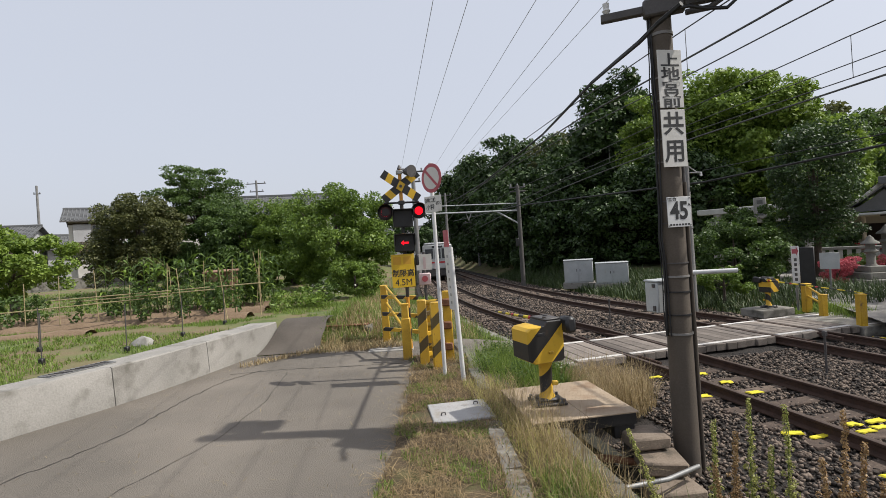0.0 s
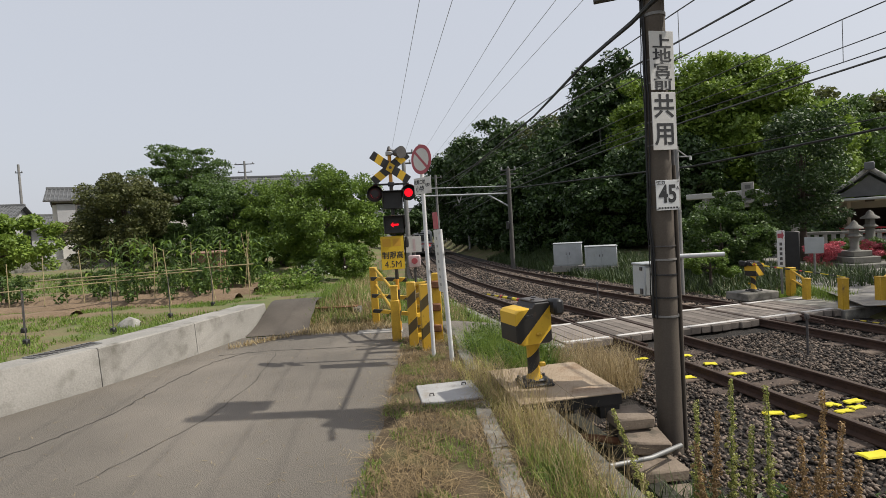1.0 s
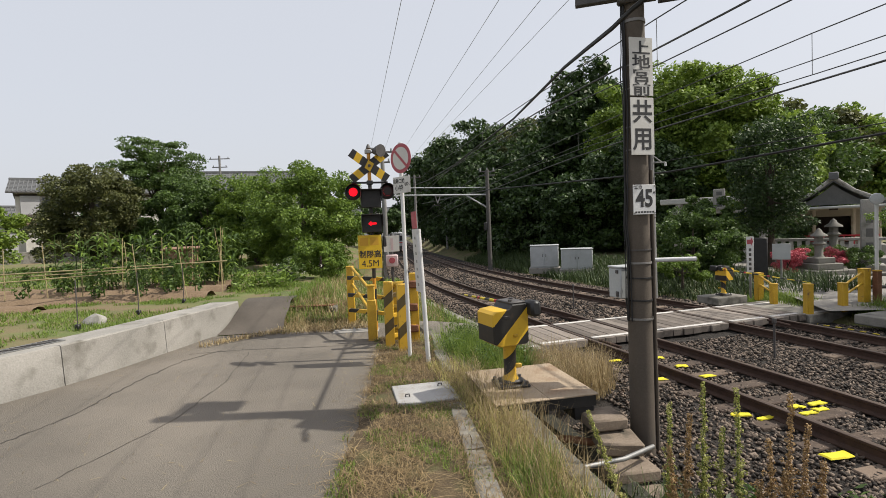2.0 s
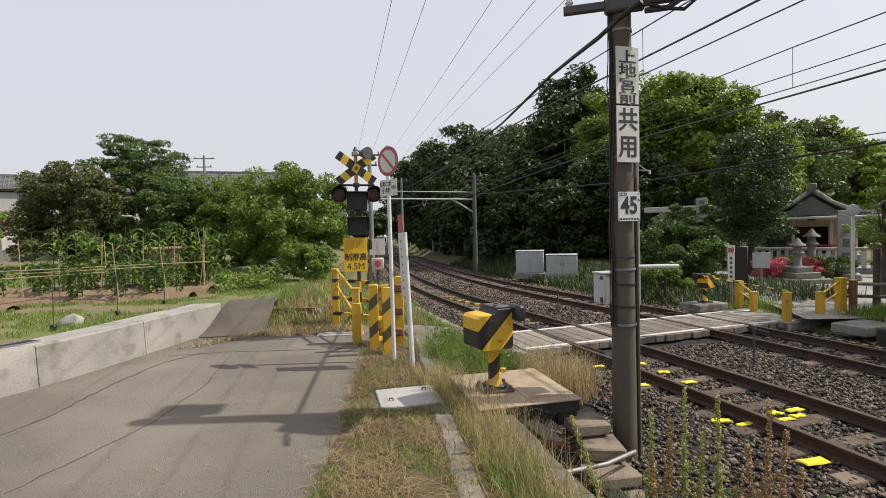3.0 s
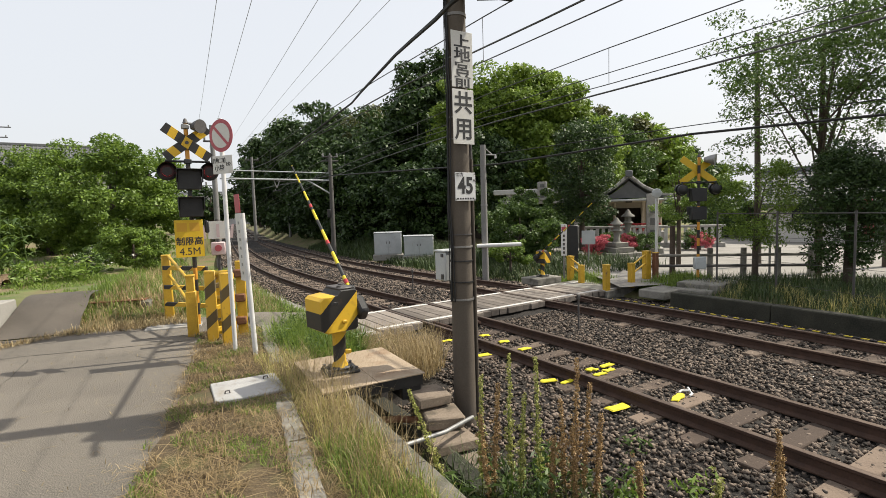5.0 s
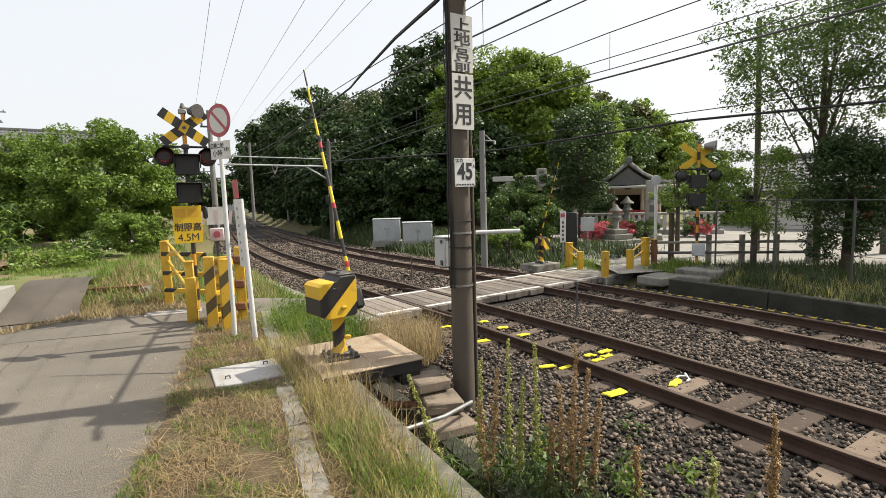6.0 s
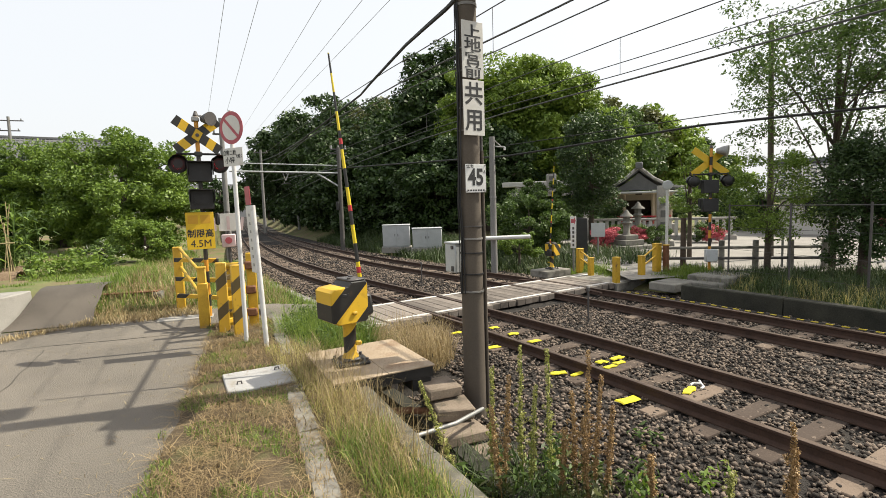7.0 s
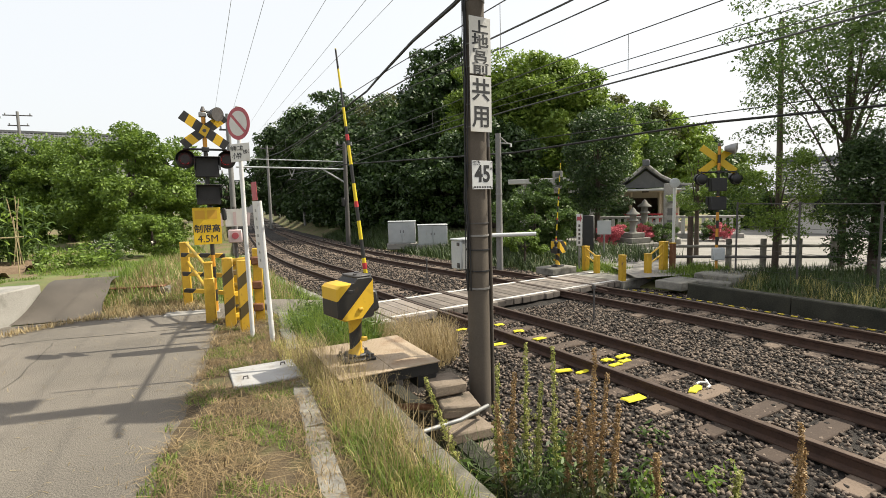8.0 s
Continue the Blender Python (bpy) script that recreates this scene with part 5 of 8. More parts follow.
    for y, off in ((70, -3.2), (105, -3.2), (105, 5.8), (150, -3.2), (62, 5.8), (150, 5.8)):
        p, _ = track_point(y, off)
        plain_pole(p.x, p.y, -0.4, 6.8, "far grey catenary mast beside the railway", ((0.5, 2.6), (1.6, 3.4)), 0.16)


M_MAST = surface("weathered_mast", (0.0645, 0.0602, 0.0559), (0.1204, 0.1135, 0.1075), 0.8, 2, 40, 0.2)
M_POLE_GREY = surface("grey_pole", (0.1462, 0.1419, 0.1376), (0.2322, 0.2279, 0.2236), 0.85, 2, 40, 0.2)


# ---------------------------------------------------------------- plants
LEAF_DARK = foliage("dark_leaves", (0.01548, 0.03612, 0.0086), (0.06364, 0.1135, 0.02408), 0.24)
LEAF_MID = foliage("green_leaves", (0.0344, 0.0688, 0.01204), (0.1118, 0.1806, 0.03612))
LEAF_BRIGHT = foliage("fresh_leaves", (0.0645, 0.1204, 0.01376), (0.2064, 0.301, 0.04472))
LEAF_YELLOW = foliage("yellow_green_leaves", (0.0817, 0.1419, 0.01376), (0.258, 0.3526, 0.05676))
LEAF_BROWN = foliage("olive_brown_leaves", (0.043, 0.05676, 0.01548), (0.1419, 0.1479, 0.0473))
STRAW = foliage("dry_straw", (0.1462, 0.0989, 0.04128), (0.5332, 0.4214, 0.2322), 0.35)
STRAW_CUT = foliage("cut_straw", (0.0731, 0.04472, 0.01892), (0.43, 0.3182, 0.1634), 0.25)
STRAW_GREEN = foliage("half_dry_grass", (0.2408, 0.215, 0.0602), (0.5676, 0.4988, 0.2064), 0.45)
GRASS = foliage("green_grass", (0.0817, 0.1376, 0.01892), (0.2408, 0.3268, 0.0645), 0.5)
# green grass again, with the shade of trees and ditch put into its colour
GRASS_SHADED = foliage("shaded_grass", (0.019, 0.037, 0.008), (0.066, 0.104, 0.023), 0.2)
SEED = foliage("brown_seed_heads", (0.1892, 0.1032, 0.0387), (0.4128, 0.2752, 0.1204), 0.2)
SEED_GREEN = foliage("green_seed_heads", (0.1634, 0.1806, 0.0344), (0.4128, 0.4128, 0.1204), 0.3)
FLOWER = foliage("pink_flowers", (0.387, 0.0516, 0.0774), (0.645, 0.172, 0.2064), 0.3)
FLOWER_WHITE = foliage("white_flowers", (0.473, 0.473, 0.387), (0.645, 0.6364, 0.5676), 0.3)


def leaves(name, centres, sizes, per, leaf, rng, material, parent=None, flat=0.6, shape=(1.0, 0.5), grow=1.0):
    """Leaf blades scattered round many clump centres."""
    per, leaf = round(per * grow), leaf / math.sqrt(grow) * 0.93
    n = len(centres) * per
    c = np.repeat(np.asarray(centres, float), per, 0)
    r = np.repeat(np.asarray(sizes, float), per)
    off = rng.normal(size=(n, 3))
    off *= (rng.uniform(0.25, 1.0, n) ** 0.5 / np.linalg.norm(off, axis=1))[:, None] * r[:, None]
    off[:, 2] *= flat
    pos = c + off
    nor = rng.normal(size=(n, 3)) + np.array([0, 0, 0.9]) + off / r[:, None] * 0.8
    nor /= np.linalg.norm(nor, axis=1)[:, None]
    u = np.cross(nor, rng.normal(size=(n, 3)))
    u /= np.linalg.norm(u, axis=1)[:, None]
    w = np.cross(nor, u)
    s = leaf * rng.uniform(0.6, 1.35, n)[:, None]
    a, b = shape
    v = np.stack([pos - u * s * a, pos - w * s * b + nor * s * 0.12, pos + u * s * a, pos + w * s * b + nor * s * 0.12], 1)
    ob = new(name, quick_mesh(name, v.reshape(-1, 3), np.arange(n * 4), 4, material))
    if parent is not None:
        ob.parent = parent
    return ob


def tree(at, height, radii, crown_mid, clumps, per, leaf, material, label, seed, trunk=0.18, category="tree", name="tree", clump_r=0.22, shell=0.55, group="", flat=0.65, limbs=7, lean=(0, 0), fine=2.0):
    """A tapered trunk, limbs that reach the clumps, and a crown of single leaves with gaps."""
    rng = np.random.default_rng(seed)
    root = thing(name, at, label, category, group)
    mid = np.array([lean[0], lean[1], crown_mid])
    d = rng.normal(size=(clumps, 3))
    d /= np.linalg.norm(d, axis=1)[:, None]
    rad = shell + (1 - shell) * rng.uniform(0, 1, clumps)
    wob = np.array([1 + 0.28 * noise.noise((p[0] * 1.7 + seed, p[1] * 1.7, p[2] * 1.7)) + 0.12 * noise.noise((p[0] * 4 + seed, p[1] * 4, p[2] * 4)) for p in d]).clip(0.7, 1.14)
    c = mid + d * np.array(radii) * (rad * wob)[:, None]
    c = c[(c[:, 2] > 0.15) & ((d[:, 2] < 0.9) | (rad * wob < 0.95))]
    size = clump_r * np.mean(radii) * rng.uniform(0.6, 1.3, len(c))
    s = Shape()
    top = mid + np.array([0, 0, radii[2] * 0.45])
    s.tube([(0, 0, -0.2), (mid[0] * 0.3, mid[1] * 0.3, crown_mid * 0.4), tuple(mid), tuple(top)], [trunk * 1.25, trunk, trunk * 0.65, trunk * 0.2], 10)
    part("trunk", s, M_BARK, root)
    order = rng.permutation(len(c))[:limbs]
    for k in order:
        f = rng.uniform(0.35, 0.8)
        start = Vector((mid[0] * f, mid[1] * f, crown_mid * f))
        end = Vector(c[k])
        bend = start.lerp(end, 0.5) + Vector((0, 0, 0.12 * (end - start).length))
        part("limb", Shape().tube([start, bend, end], [trunk * 0.36, trunk * 0.22, trunk * 0.06], 7), M_BARK, root)
    leaves("crown", c, size, per, leaf, rng, material, root, flat, grow=fine)
    return root


def blades(name, spots, heights, width, lean, material, label, seed, category="grass", kind="stuff", bend=0.5):
    """Grass blades: each a bent, tapering strip; spots (n, 3)."""
    rng = np.random.default_rng(seed)
    n = len(spots)
    p = np.asarray(spots, float)
    h = np.asarray(heights, float) * rng.uniform(0.6, 1.2, n)
    a = rng.uniform(0, 2 * np.pi, n)
    out = np.stack([np.cos(a), np.sin(a), np.zeros(n)], 1)
    side = np.stack([-np.sin(a), np.cos(a), np.zeros(n)], 1) * (width * rng.uniform(0.6, 1.3, n))[:, None]
    ln = (lean * rng.uniform(0.2, 1.4, n))[:, None]
    z = np.array([0, 0, 1.0])
    m = p + out * ln * h[:, None] * 0.35 + z * (h * 0.55 * np.sqrt(np.clip(1 - (ln[:, 0] * 0.5) ** 2, 0.02, 1)))[:, None]
    t = p + out * ln * h[:, None] * (0.6 + bend * 0.5) + z * (h * np.sqrt(np.clip(1 - (ln[:, 0] * 0.85) ** 2, 0.005, 1)))[:, None]
    v = np.stack([p - side, p + side, m - side * 0.8, m + side * 0.8, t], 1).reshape(-1, 3)
    base = np.arange(n)[:, None] * 5
    tri = np.concatenate([base + [0, 1, 3], base + [0, 3, 2], base + [2, 3, 4]], 1).ravel()
    return tagged(new(name, quick_mesh(name, v, tri, 3, material)), label, category, kind=kind)


def scatter(rng, n, x0, x1, y0, y1, z, ok=None):
    out = []
    while len(out) < n:
        x, y = rng.uniform(x0, x1), rng.uniform(y0, y1)
        if ok is None or ok(x, y):
            out.append((x, y, z(x, y) if callable(z) else z))
    return np.array(out)


def build_grass():
    rng = random.Random(21)
    verge = lambda x, y: edge_x(y) - 0.10 + 0.12 * noise.noise((y * 2.0, 1, 0)) < x < ditch_x(y) - 0.02 and not (-0.26 < x < 0.5 and 5.46 < y < 6.18)
    z0 = lambda x, y: 0.0
    patch = lambda x, y, k: noise.noise((x * 1.3 + k, y * 1.3, k))
    blades("verge_straw", scatter(rng, 13000, -0.9, 1.1, 1.6, 9.0, lambda x, y: 0.010 + rng.uniform(0, 0.024), lambda x, y: verge(x, y) and patch(x * 2.2, y * 2.2, 6) > -0.22), [0.13] * 13000, 0.0024, 2.3, STRAW_CUT, "cut dry straw lying on the verge", 1, "dry grass")
    ok = lambda x, y: verge(x, y) and patch(x * 1.5, y * 1.5, 3) > 0.06
    blades("verge_grass", scatter(rng, 9500, -0.9, 1.1, 1.6, 9.0, lambda x, y: 0.01, ok), [0.055] * 9500, 0.004, 1.0, GRASS, "short green grass growing through cut straw", 2)
    strip = lambda x, y: ditch_x(y) - 0.5 < x < ditch_x(y) - 0.01 and patch(x, y, 8) > -0.35
    blades("tall_dry_grass", scatter(rng, 2700, 0.2, 1.4, 1.4, 6.9, z0, strip), [0.24] * 2700, 0.0026, 0.95, STRAW_GREEN, "tall half dry grass along the ditch wall", 3)
    strip2 = lambda x, y: ditch_x(y) - 0.42 < x < ditch_x(y) + 0.05
    blades("tall_straw", scatter(rng, 900, 0.2, 1.4, 3.0, 6.2, z0, strip2), [0.50] * 900, 0.0021, 0.8, STRAW, "tall straw coloured grass along the ditch wall", 4)
    blades("fresh_grass", scatter(rng, 1300, 0.5, 1.4, 1.4, 4.0, z0, lambda x, y: ditch_x(y) - 0.5 < x < ditch_x(y) - 0.02 and patch(x * 1.6, y * 1.6, 13) > -0.15), [0.24] * 1300, 0.0034, 0.85, GRASS, "fresh green grass beside the ditch", 5)
    # behind the platform
    dry = lambda x, y: (x - 2.1) ** 2 / 0.9 + (y - 7.2) ** 2 / 0.8 < 1
    blades("dry_tuft_grass", scatter(rng, 3000, 1.0, 3.2, 6.2, 8.3, -0.45, dry), [0.62] * 3000, 0.004, 0.75, STRAW, "pale dry grass behind the steel platform", 6, "dry grass")
    green = lambda x, y: (x - ditch_x(y) - 0.5) ** 2 / 0.3 + (y - 7.6) ** 2 / 1.6 < 1
    blades("ditch_weeds", scatter(rng, 5200, 0.3, 2.0, 6.3, 9.2, -0.4, green), [0.74] * 5200, 0.006, 0.7, GRASS, "dense green weeds over the ditch", 7, "weeds")
    pts = scatter(rng, 240, 0.3, 2.0, 6.3, 9.2, lambda x, y: rng.uniform(-0.25, 0.26), green)
    tagged(leaves("weed_leaves", pts, [0.12] * len(pts), 16, 0.032, np.random.default_rng(6), LEAF_MID, shape=(1.3, 0.32)), "leafy green weeds over the ditch", "weeds", kind="stuff")
    blades("ditch_grass", scatter(rng, 1500, 1.2, 2.6, 1.2, 4.2, -0.75, lambda x, y: ditch_x(y) + 0.62 < x < ditch_x(y) + 1.25), [0.50] * 1500, 0.005, 0.8, GRASS_SHADED, "green grass growing out of the ditch, coloured as in shade", 8)
    # beyond the crossing path, along the track's left side
    left = lambda x, y: -2.7 < x < near_x(y) - 1.9
    blades("bank_grass", scatter(rng, 16000, -2.8, 1.6, 10.7, 24, lambda x, y: ground_z(x, y) if x < ditch_x(min(y, 30)) else -0.45, left), [0.22] * 16000, 0.007, 0.85, GRASS, "green grass on the bank beside the railway", 9)
    blades("bank_straw", scatter(rng, 3000, -2.2, 1.2, 10.9, 20, lambda x, y: ground_z(x, y) if x < ditch_x(min(y, 30)) else -0.45, lambda x, y: left(x, y) and patch(x, y, 5) > -0.1), [0.36] * 3000, 0.005, 0.85, STRAW, "tall dry grass on the bank beside the railway", 10, "dry grass")
    # field
    fld = lambda x, y: (x < wall_x(y) - 0.62 if y < 12.2 else x < -2.4 + 0.05 * y) and patch(x * 0.5, y * 0.5, 2) + 0.5 * patch(x * 1.6, y * 1.6, 9) > -0.10
    blades("field_grass", scatter(rng, 42000, -15, -2.6, 3.0, 15.5, ground_z, fld), [0.09] * 42000, 0.007, 1.0, GRASS, "short green grass and weeds at the edge of the field", 11)
    blades("field_grass_far", scatter(rng, 15000, -30, -2.0, 15.5, 34, ground_z, lambda x, y: patch(x * 0.4, y * 0.4, 2) > -0.15), [0.16] * 15000, 0.018, 0.8, GRASS, "green grass on the far part of the field", 12)
    # ramp's edge
    blades("ramp_straw", scatter(rng, 3000, -2.8, -0.6, 10.0, 11.6, lambda x, y: max(ground_z(x, y), 0.0), lambda x, y: x > -2.55 + 0.3 * noise.noise((x * 3, y * 3, 0))), [0.16] * 3000, 0.005, 1.1, STRAW, "cut straw heaped beside the ramp", 13, "dry grass")
    blades("road_straw", scatter(rng, 420, -3.75, -2.5, 9.2, 10.4, 0.01, lambda x, y: abs((y - 9.2) - (x + 3.75) * 0.9) < 0.16 * rng.random() + 0.05), [0.12] * 420, 0.005, 1.15, STRAW, "wisp of cut straw lying on the asphalt", 14, "dry grass")
    litter = lambda x, y: rng.random() < 0.12 + 0.88 * smoothstep(-1.5, -0.4, x - edge_x(y) + edge_x(5.0))
    blades("road_litter", scatter(rng, 900, -4.5, -0.45, 2.0, 10.0, 0.006, lambda x, y: x < edge_x(y) and litter(x, y)), [0.05] * 900, 0.0022, 2.3, STRAW, "scattered bits of straw on the asphalt", 18, "dry grass")
    # far side of the tracks
    far_edge = lambda y: near_x(y) + TRACK_GAP + 2.0
    blades("far_verge_grass", scatter(rng, 16000, 8.5, 15.0, 0.5, 9.3, ground_z, lambda x, y: x > far_edge(y) + (0.5 if y > 7.6 else -0.1) and y < 9.4 and x < 12.0 + 2.0 * (9.4 - y)), [0.30] * 16000, 0.007, 0.75, GRASS_SHADED, "green grass above the retaining wall, coloured as in tree shade", 15)
    blades("far_verge_straw", scatter(rng, 1800, 8.5, 13.5, 0.5, 9.0, ground_z, lambda x, y: far_edge(y) + (0.5 if y > 7.6 else -0.05) < x < far_edge(y) + 1.6 and patch(x, y, 11) > -0.1), [0.34] * 1800, 0.005, 0.8, STRAW_GREEN, "half dry grass above the dark retaining wall", 19)
    blades("far_bank_grass", scatter(rng, 22000, 3.0, 13.5, 12.3, 48, ground_z, lambda x, y: far_edge(y) - 0.1 < x < far_edge(y) + 5.2 - 0.05 * (y - 12) and not (8.2 < x < 10.6 and y < 13.4)), [0.48] * 22000, 0.014, 0.7, GRASS_SHADED, "long green grass on the bank across the tracks", 16)
    blades("post_grass", scatter(rng, 3000, 8.9, 11.8, 9.2, 13.2, ground_z, lambda x, y: (abs(x - 9.9) < 0.35 and y > 11.2) or (x > 10.1 and y < 10.3)), [0.3] * 3000, 0.008, 0.7, GRASS, "green grass round the guard posts", 17)


def build_stalks():
    """The dock plants by the ballast: a leaning stem with whorls of seeds and a few leaves."""
    rnd = random.Random(31)
    spots = [(1.74, 3.62, 1.22, 1, -17), (1.90, 3.56, 1.28, 1, 1), (1.97, 3.50, 1.22, 0, 3), (2.12, 3.43, 1.46, 1, 0), (2.14, 3.36, 1.15, 1, 3), (2.32, 3.29, 1.44, 1, -1), (2.36, 3.24, 0.80, 0, 3), (2.54, 3.14, 1.44, 0, 1), (2.49, 3.17, 1.10, 0, -2), (2.57, 3.10, 1.25, 0, 3), (2.66, 3.05, 1.0, 0, 3), (2.52, 3.05, 0.92, 0, -3), (2.93, 2.79, 0.66, 0, -3), (3.24, 2.43, 0.62, 1, 3), (3.48, 2.10, 1.08, 0, -1), (3.46, 2.14, 0.9, 0, 3), (1.93, 3.42, 1.0, 0, -4)]
    for k, (x, y, h, green, tilt) in enumerate(spots):
        root = thing("dock_plant", (x, y, -0.72), "tall dock stalk with " + ("green" if green else "rust brown") + " seed heads beside the ballast", "weed", "dock stalks")
        g = np.random.default_rng(100 + k)
        m = pose(0, 0, 0, tilt * 0.6, tilt, 0)
        pts = [m @ Vector((0.01 * math.sin(i), 0.01 * math.cos(i * 1.3), h * i / 8)) for i in range(9)]
        part("stem", Shape().tube(pts, [0.007 - 0.0006 * i for i in range(9)], 6), SEED if not green else GRASS, root)
        zs = np.linspace(0.34 * h, h, 40)
        cs = [tuple(m @ Vector((g.normal() * 0.018 * (1.15 - z / h), g.normal() * 0.018 * (1.15 - z / h), z))) for z in zs]
        side = [tuple(m @ Vector((0.042 * math.cos(i * 2.1) * (i % 5) / 4, 0.042 * math.sin(i * 2.1) * (i % 5) / 4, 0.32 * h + (i % 5) * 0.06 + i * 0.014))) for i in range(20)]
        leaves("seed_head", cs + side, [0.021] * 60, 24, 0.0085, g, SEED_GREEN if green else SEED, root, 1.0, (1.0, 0.7))
        low = [tuple(m @ Vector((g.normal() * 0.07, g.normal() * 0.07, z))) for z in np.linspace(0.03, 0.35 * h, 9)]
        leaves("foliage", low, [0.09] * 9, 5, 0.055, g, LEAF_MID if green else LEAF_BROWN, root, 1.0, (1.2, 0.28))
    g = np.random.default_rng(55)
    for k in range(16):
        x, y = 2.2 + 1.5 * rnd.random(), 2.2 + 1.7 * rnd.random()
        root = thing("weed_clump", (x, y, -0.74), "low green leafy weed beside the ballast", "weed", "low weeds")
        cs = [(g.normal() * 0.07, g.normal() * 0.07, 0.06 + 0.32 * i / 12) for i in range(12)]
        leaves("foliage", cs, [0.09] * 12, 12, 0.038, g, LEAF_MID if k % 3 else LEAF_BRIGHT, root, 1.0, (1.2, 0.35))


def build_trees():
    # left: behind the field
    T = tree
    T((-4.35, 23.5, 0.4), 5, (2.9, 2.4, 2.55), 2.35, 150, 120, 0.135, LEAF_BRIGHT, "large round leafy green bush beyond the field", 1, 0.12, "bush", "bush", 0.20, 0.5, fine=3.2)
    T((-7.6, 27.5, 0.4), 5, (2.3, 2.2, 2.7), 2.3, 110, 110, 0.14, LEAF_BRIGHT, "tall fresh green bush beyond the field", 2, 0.12, "bush", "bush", 0.22, 0.5, fine=3.2)
    T((-10.4, 28.6, 0.4), 5, (2.4, 2.0, 2.5), 2.3, 100, 110, 0.14, LEAF_MID, "broad dark green garden tree beyond the field", 3, 0.14, fine=2.8)
    T((-12.6, 30.6, 0.4), 5, (3.0, 2.4, 2.9), 2.6, 130, 110, 0.15, LEAF_MID, "broad dark green garden tree beyond the field", 4, 0.16, fine=2.8)
    T((-15.0, 33.5, 0.4), 9, (2.75, 2.6, 2.3), 6.1, 100, 80, 0.15, LEAF_MID, "airy garden tree with layered branches beyond the field", 5, 0.16, clump_r=0.26, shell=0.35, flat=0.35, limbs=14, fine=2.8)
    T((-16.9, 29.6, 0.4), 6, (2.9, 2.6, 2.9), 3.0, 150, 115, 0.15, LEAF_BROWN, "broad olive and bronze leaved tree beyond the field", 6, 0.2, fine=2.8)
    T((-14.2, 17.2, 0.5), 4, (1.95, 1.7, 1.35), 2.0, 90, 120, 0.11, LEAF_YELLOW, "low spreading yellow green fruit tree in the field", 7, 0.12, limbs=10)
    T((-2.65, 16.9, 0.35), 2, (0.95, 0.8, 0.75), 0.75, 70, 110, 0.06, LEAF_BRIGHT, "clipped round green shrub on the bank", 9, 0.05, "shrub", "shrub", 0.24, 0.5)
    T((-3.5, 15.9, 0.42), 1, (0.55, 0.45, 0.42), 0.36, 40, 80, 0.04, LEAF_MID, "small green shrub dotted with white flowers", 10, 0.03, "shrub", "shrub", 0.26, 0.4)
    r = bpy.context.scene.objects
    g = np.random.default_rng(77)
    cs = [(-3.5 + g.normal() * 0.28, 15.75 + g.normal() * 0.2, 0.72 + abs(g.normal()) * 0.2) for _ in range(30)]
    tagged(leaves("white_blossom", cs, [0.07] * 30, 9, 0.022, g, FLOWER_WHITE), "white blossom on the small shrub", "flowers", kind="stuff")
    # far trees along the left horizon
    for k, (x, y, h) in enumerate(((-5.8, 45, 7.2), (-1.8, 52, 5.0), (-9, 62, 6.5), (-24, 44, 5.5), (-30, 60, 6.5), (-55, 70, 7), (-40, 75, 6.5))):
        T((x, y, 0.3), h, (3.0, 2.4, h * 0.36), h * 0.55, 60, 90, 0.24, LEAF_DARK if k % 2 else LEAF_MID, "distant dark green tree", 20 + k, 0.2, fine=1.2)
    # right: the shrine wood
    wood = [
        (4.6, 97, 13.6, 4.2, LEAF_DARK), (6.9, 84, 16.8, 5.0, LEAF_DARK), (9.6, 76, 17.2, 5.2, LEAF_DARK), (12.4, 70, 17.6, 5.4, LEAF_DARK), (15.0, 63, 14.6, 4.6, LEAF_DARK), (17.0, 59, 15.0, 4.6, LEAF_BROWN),
        (10.2, 58, 10.6, 4.6, LEAF_DARK), (11.6, 46, 9.8, 4.2, LEAF_DARK), (13.2, 38.5, 9.0, 3.8, LEAF_DARK), (15.6, 47, 12.4, 4.2, LEAF_DARK), (24, 50, 12.5, 5.5, LEAF_DARK), (21.5, 41, 12.5, 4.8, LEAF_DARK),
        (14.6, 39.0, 14.8, 2.9, LEAF_DARK), (17.0, 40.5, 15.2, 3.1, LEAF_DARK), (16.9, 33.0, 12.0, 3.6, LEAF_YELLOW), (18.9, 31.2, 12.3, 3.7, LEAF_YELLOW), (20.7, 29.0, 11.4, 3.4, LEAF_YELLOW), (15.2, 29.5, 7.4, 3.2, LEAF_DARK), (27, 33, 9.5, 4.8, LEAF_MID), (23.6, 29.0, 8.6, 3.0, LEAF_YELLOW),
        (12.2, 30.5, 5.0, 2.6, LEAF_DARK), (10.6, 37, 5.5, 2.8, LEAF_DARK), (9.0, 50, 6.0, 3.0, LEAF_DARK),
    ]
    for k, (x, y, h, r_, mat) in enumerate(wood):
        T((x, y, 0.0), h, (r_, r_, h * 0.46), h * 0.53, int(105 + 8 * r_), 125, 0.21 + y * 0.0012, mat, "tall " + {LEAF_DARK: "dark evergreen", LEAF_YELLOW: "yellow green camphor", LEAF_MID: "green", LEAF_BROWN: "bronze green"}[mat] + " tree of the shrine wood", 40 + k, 0.28, group="shrine wood trees", clump_r=0.25, shell=0.5, fine=2.8 if y < 34 else 1.4 if y < 60 else 0.9)
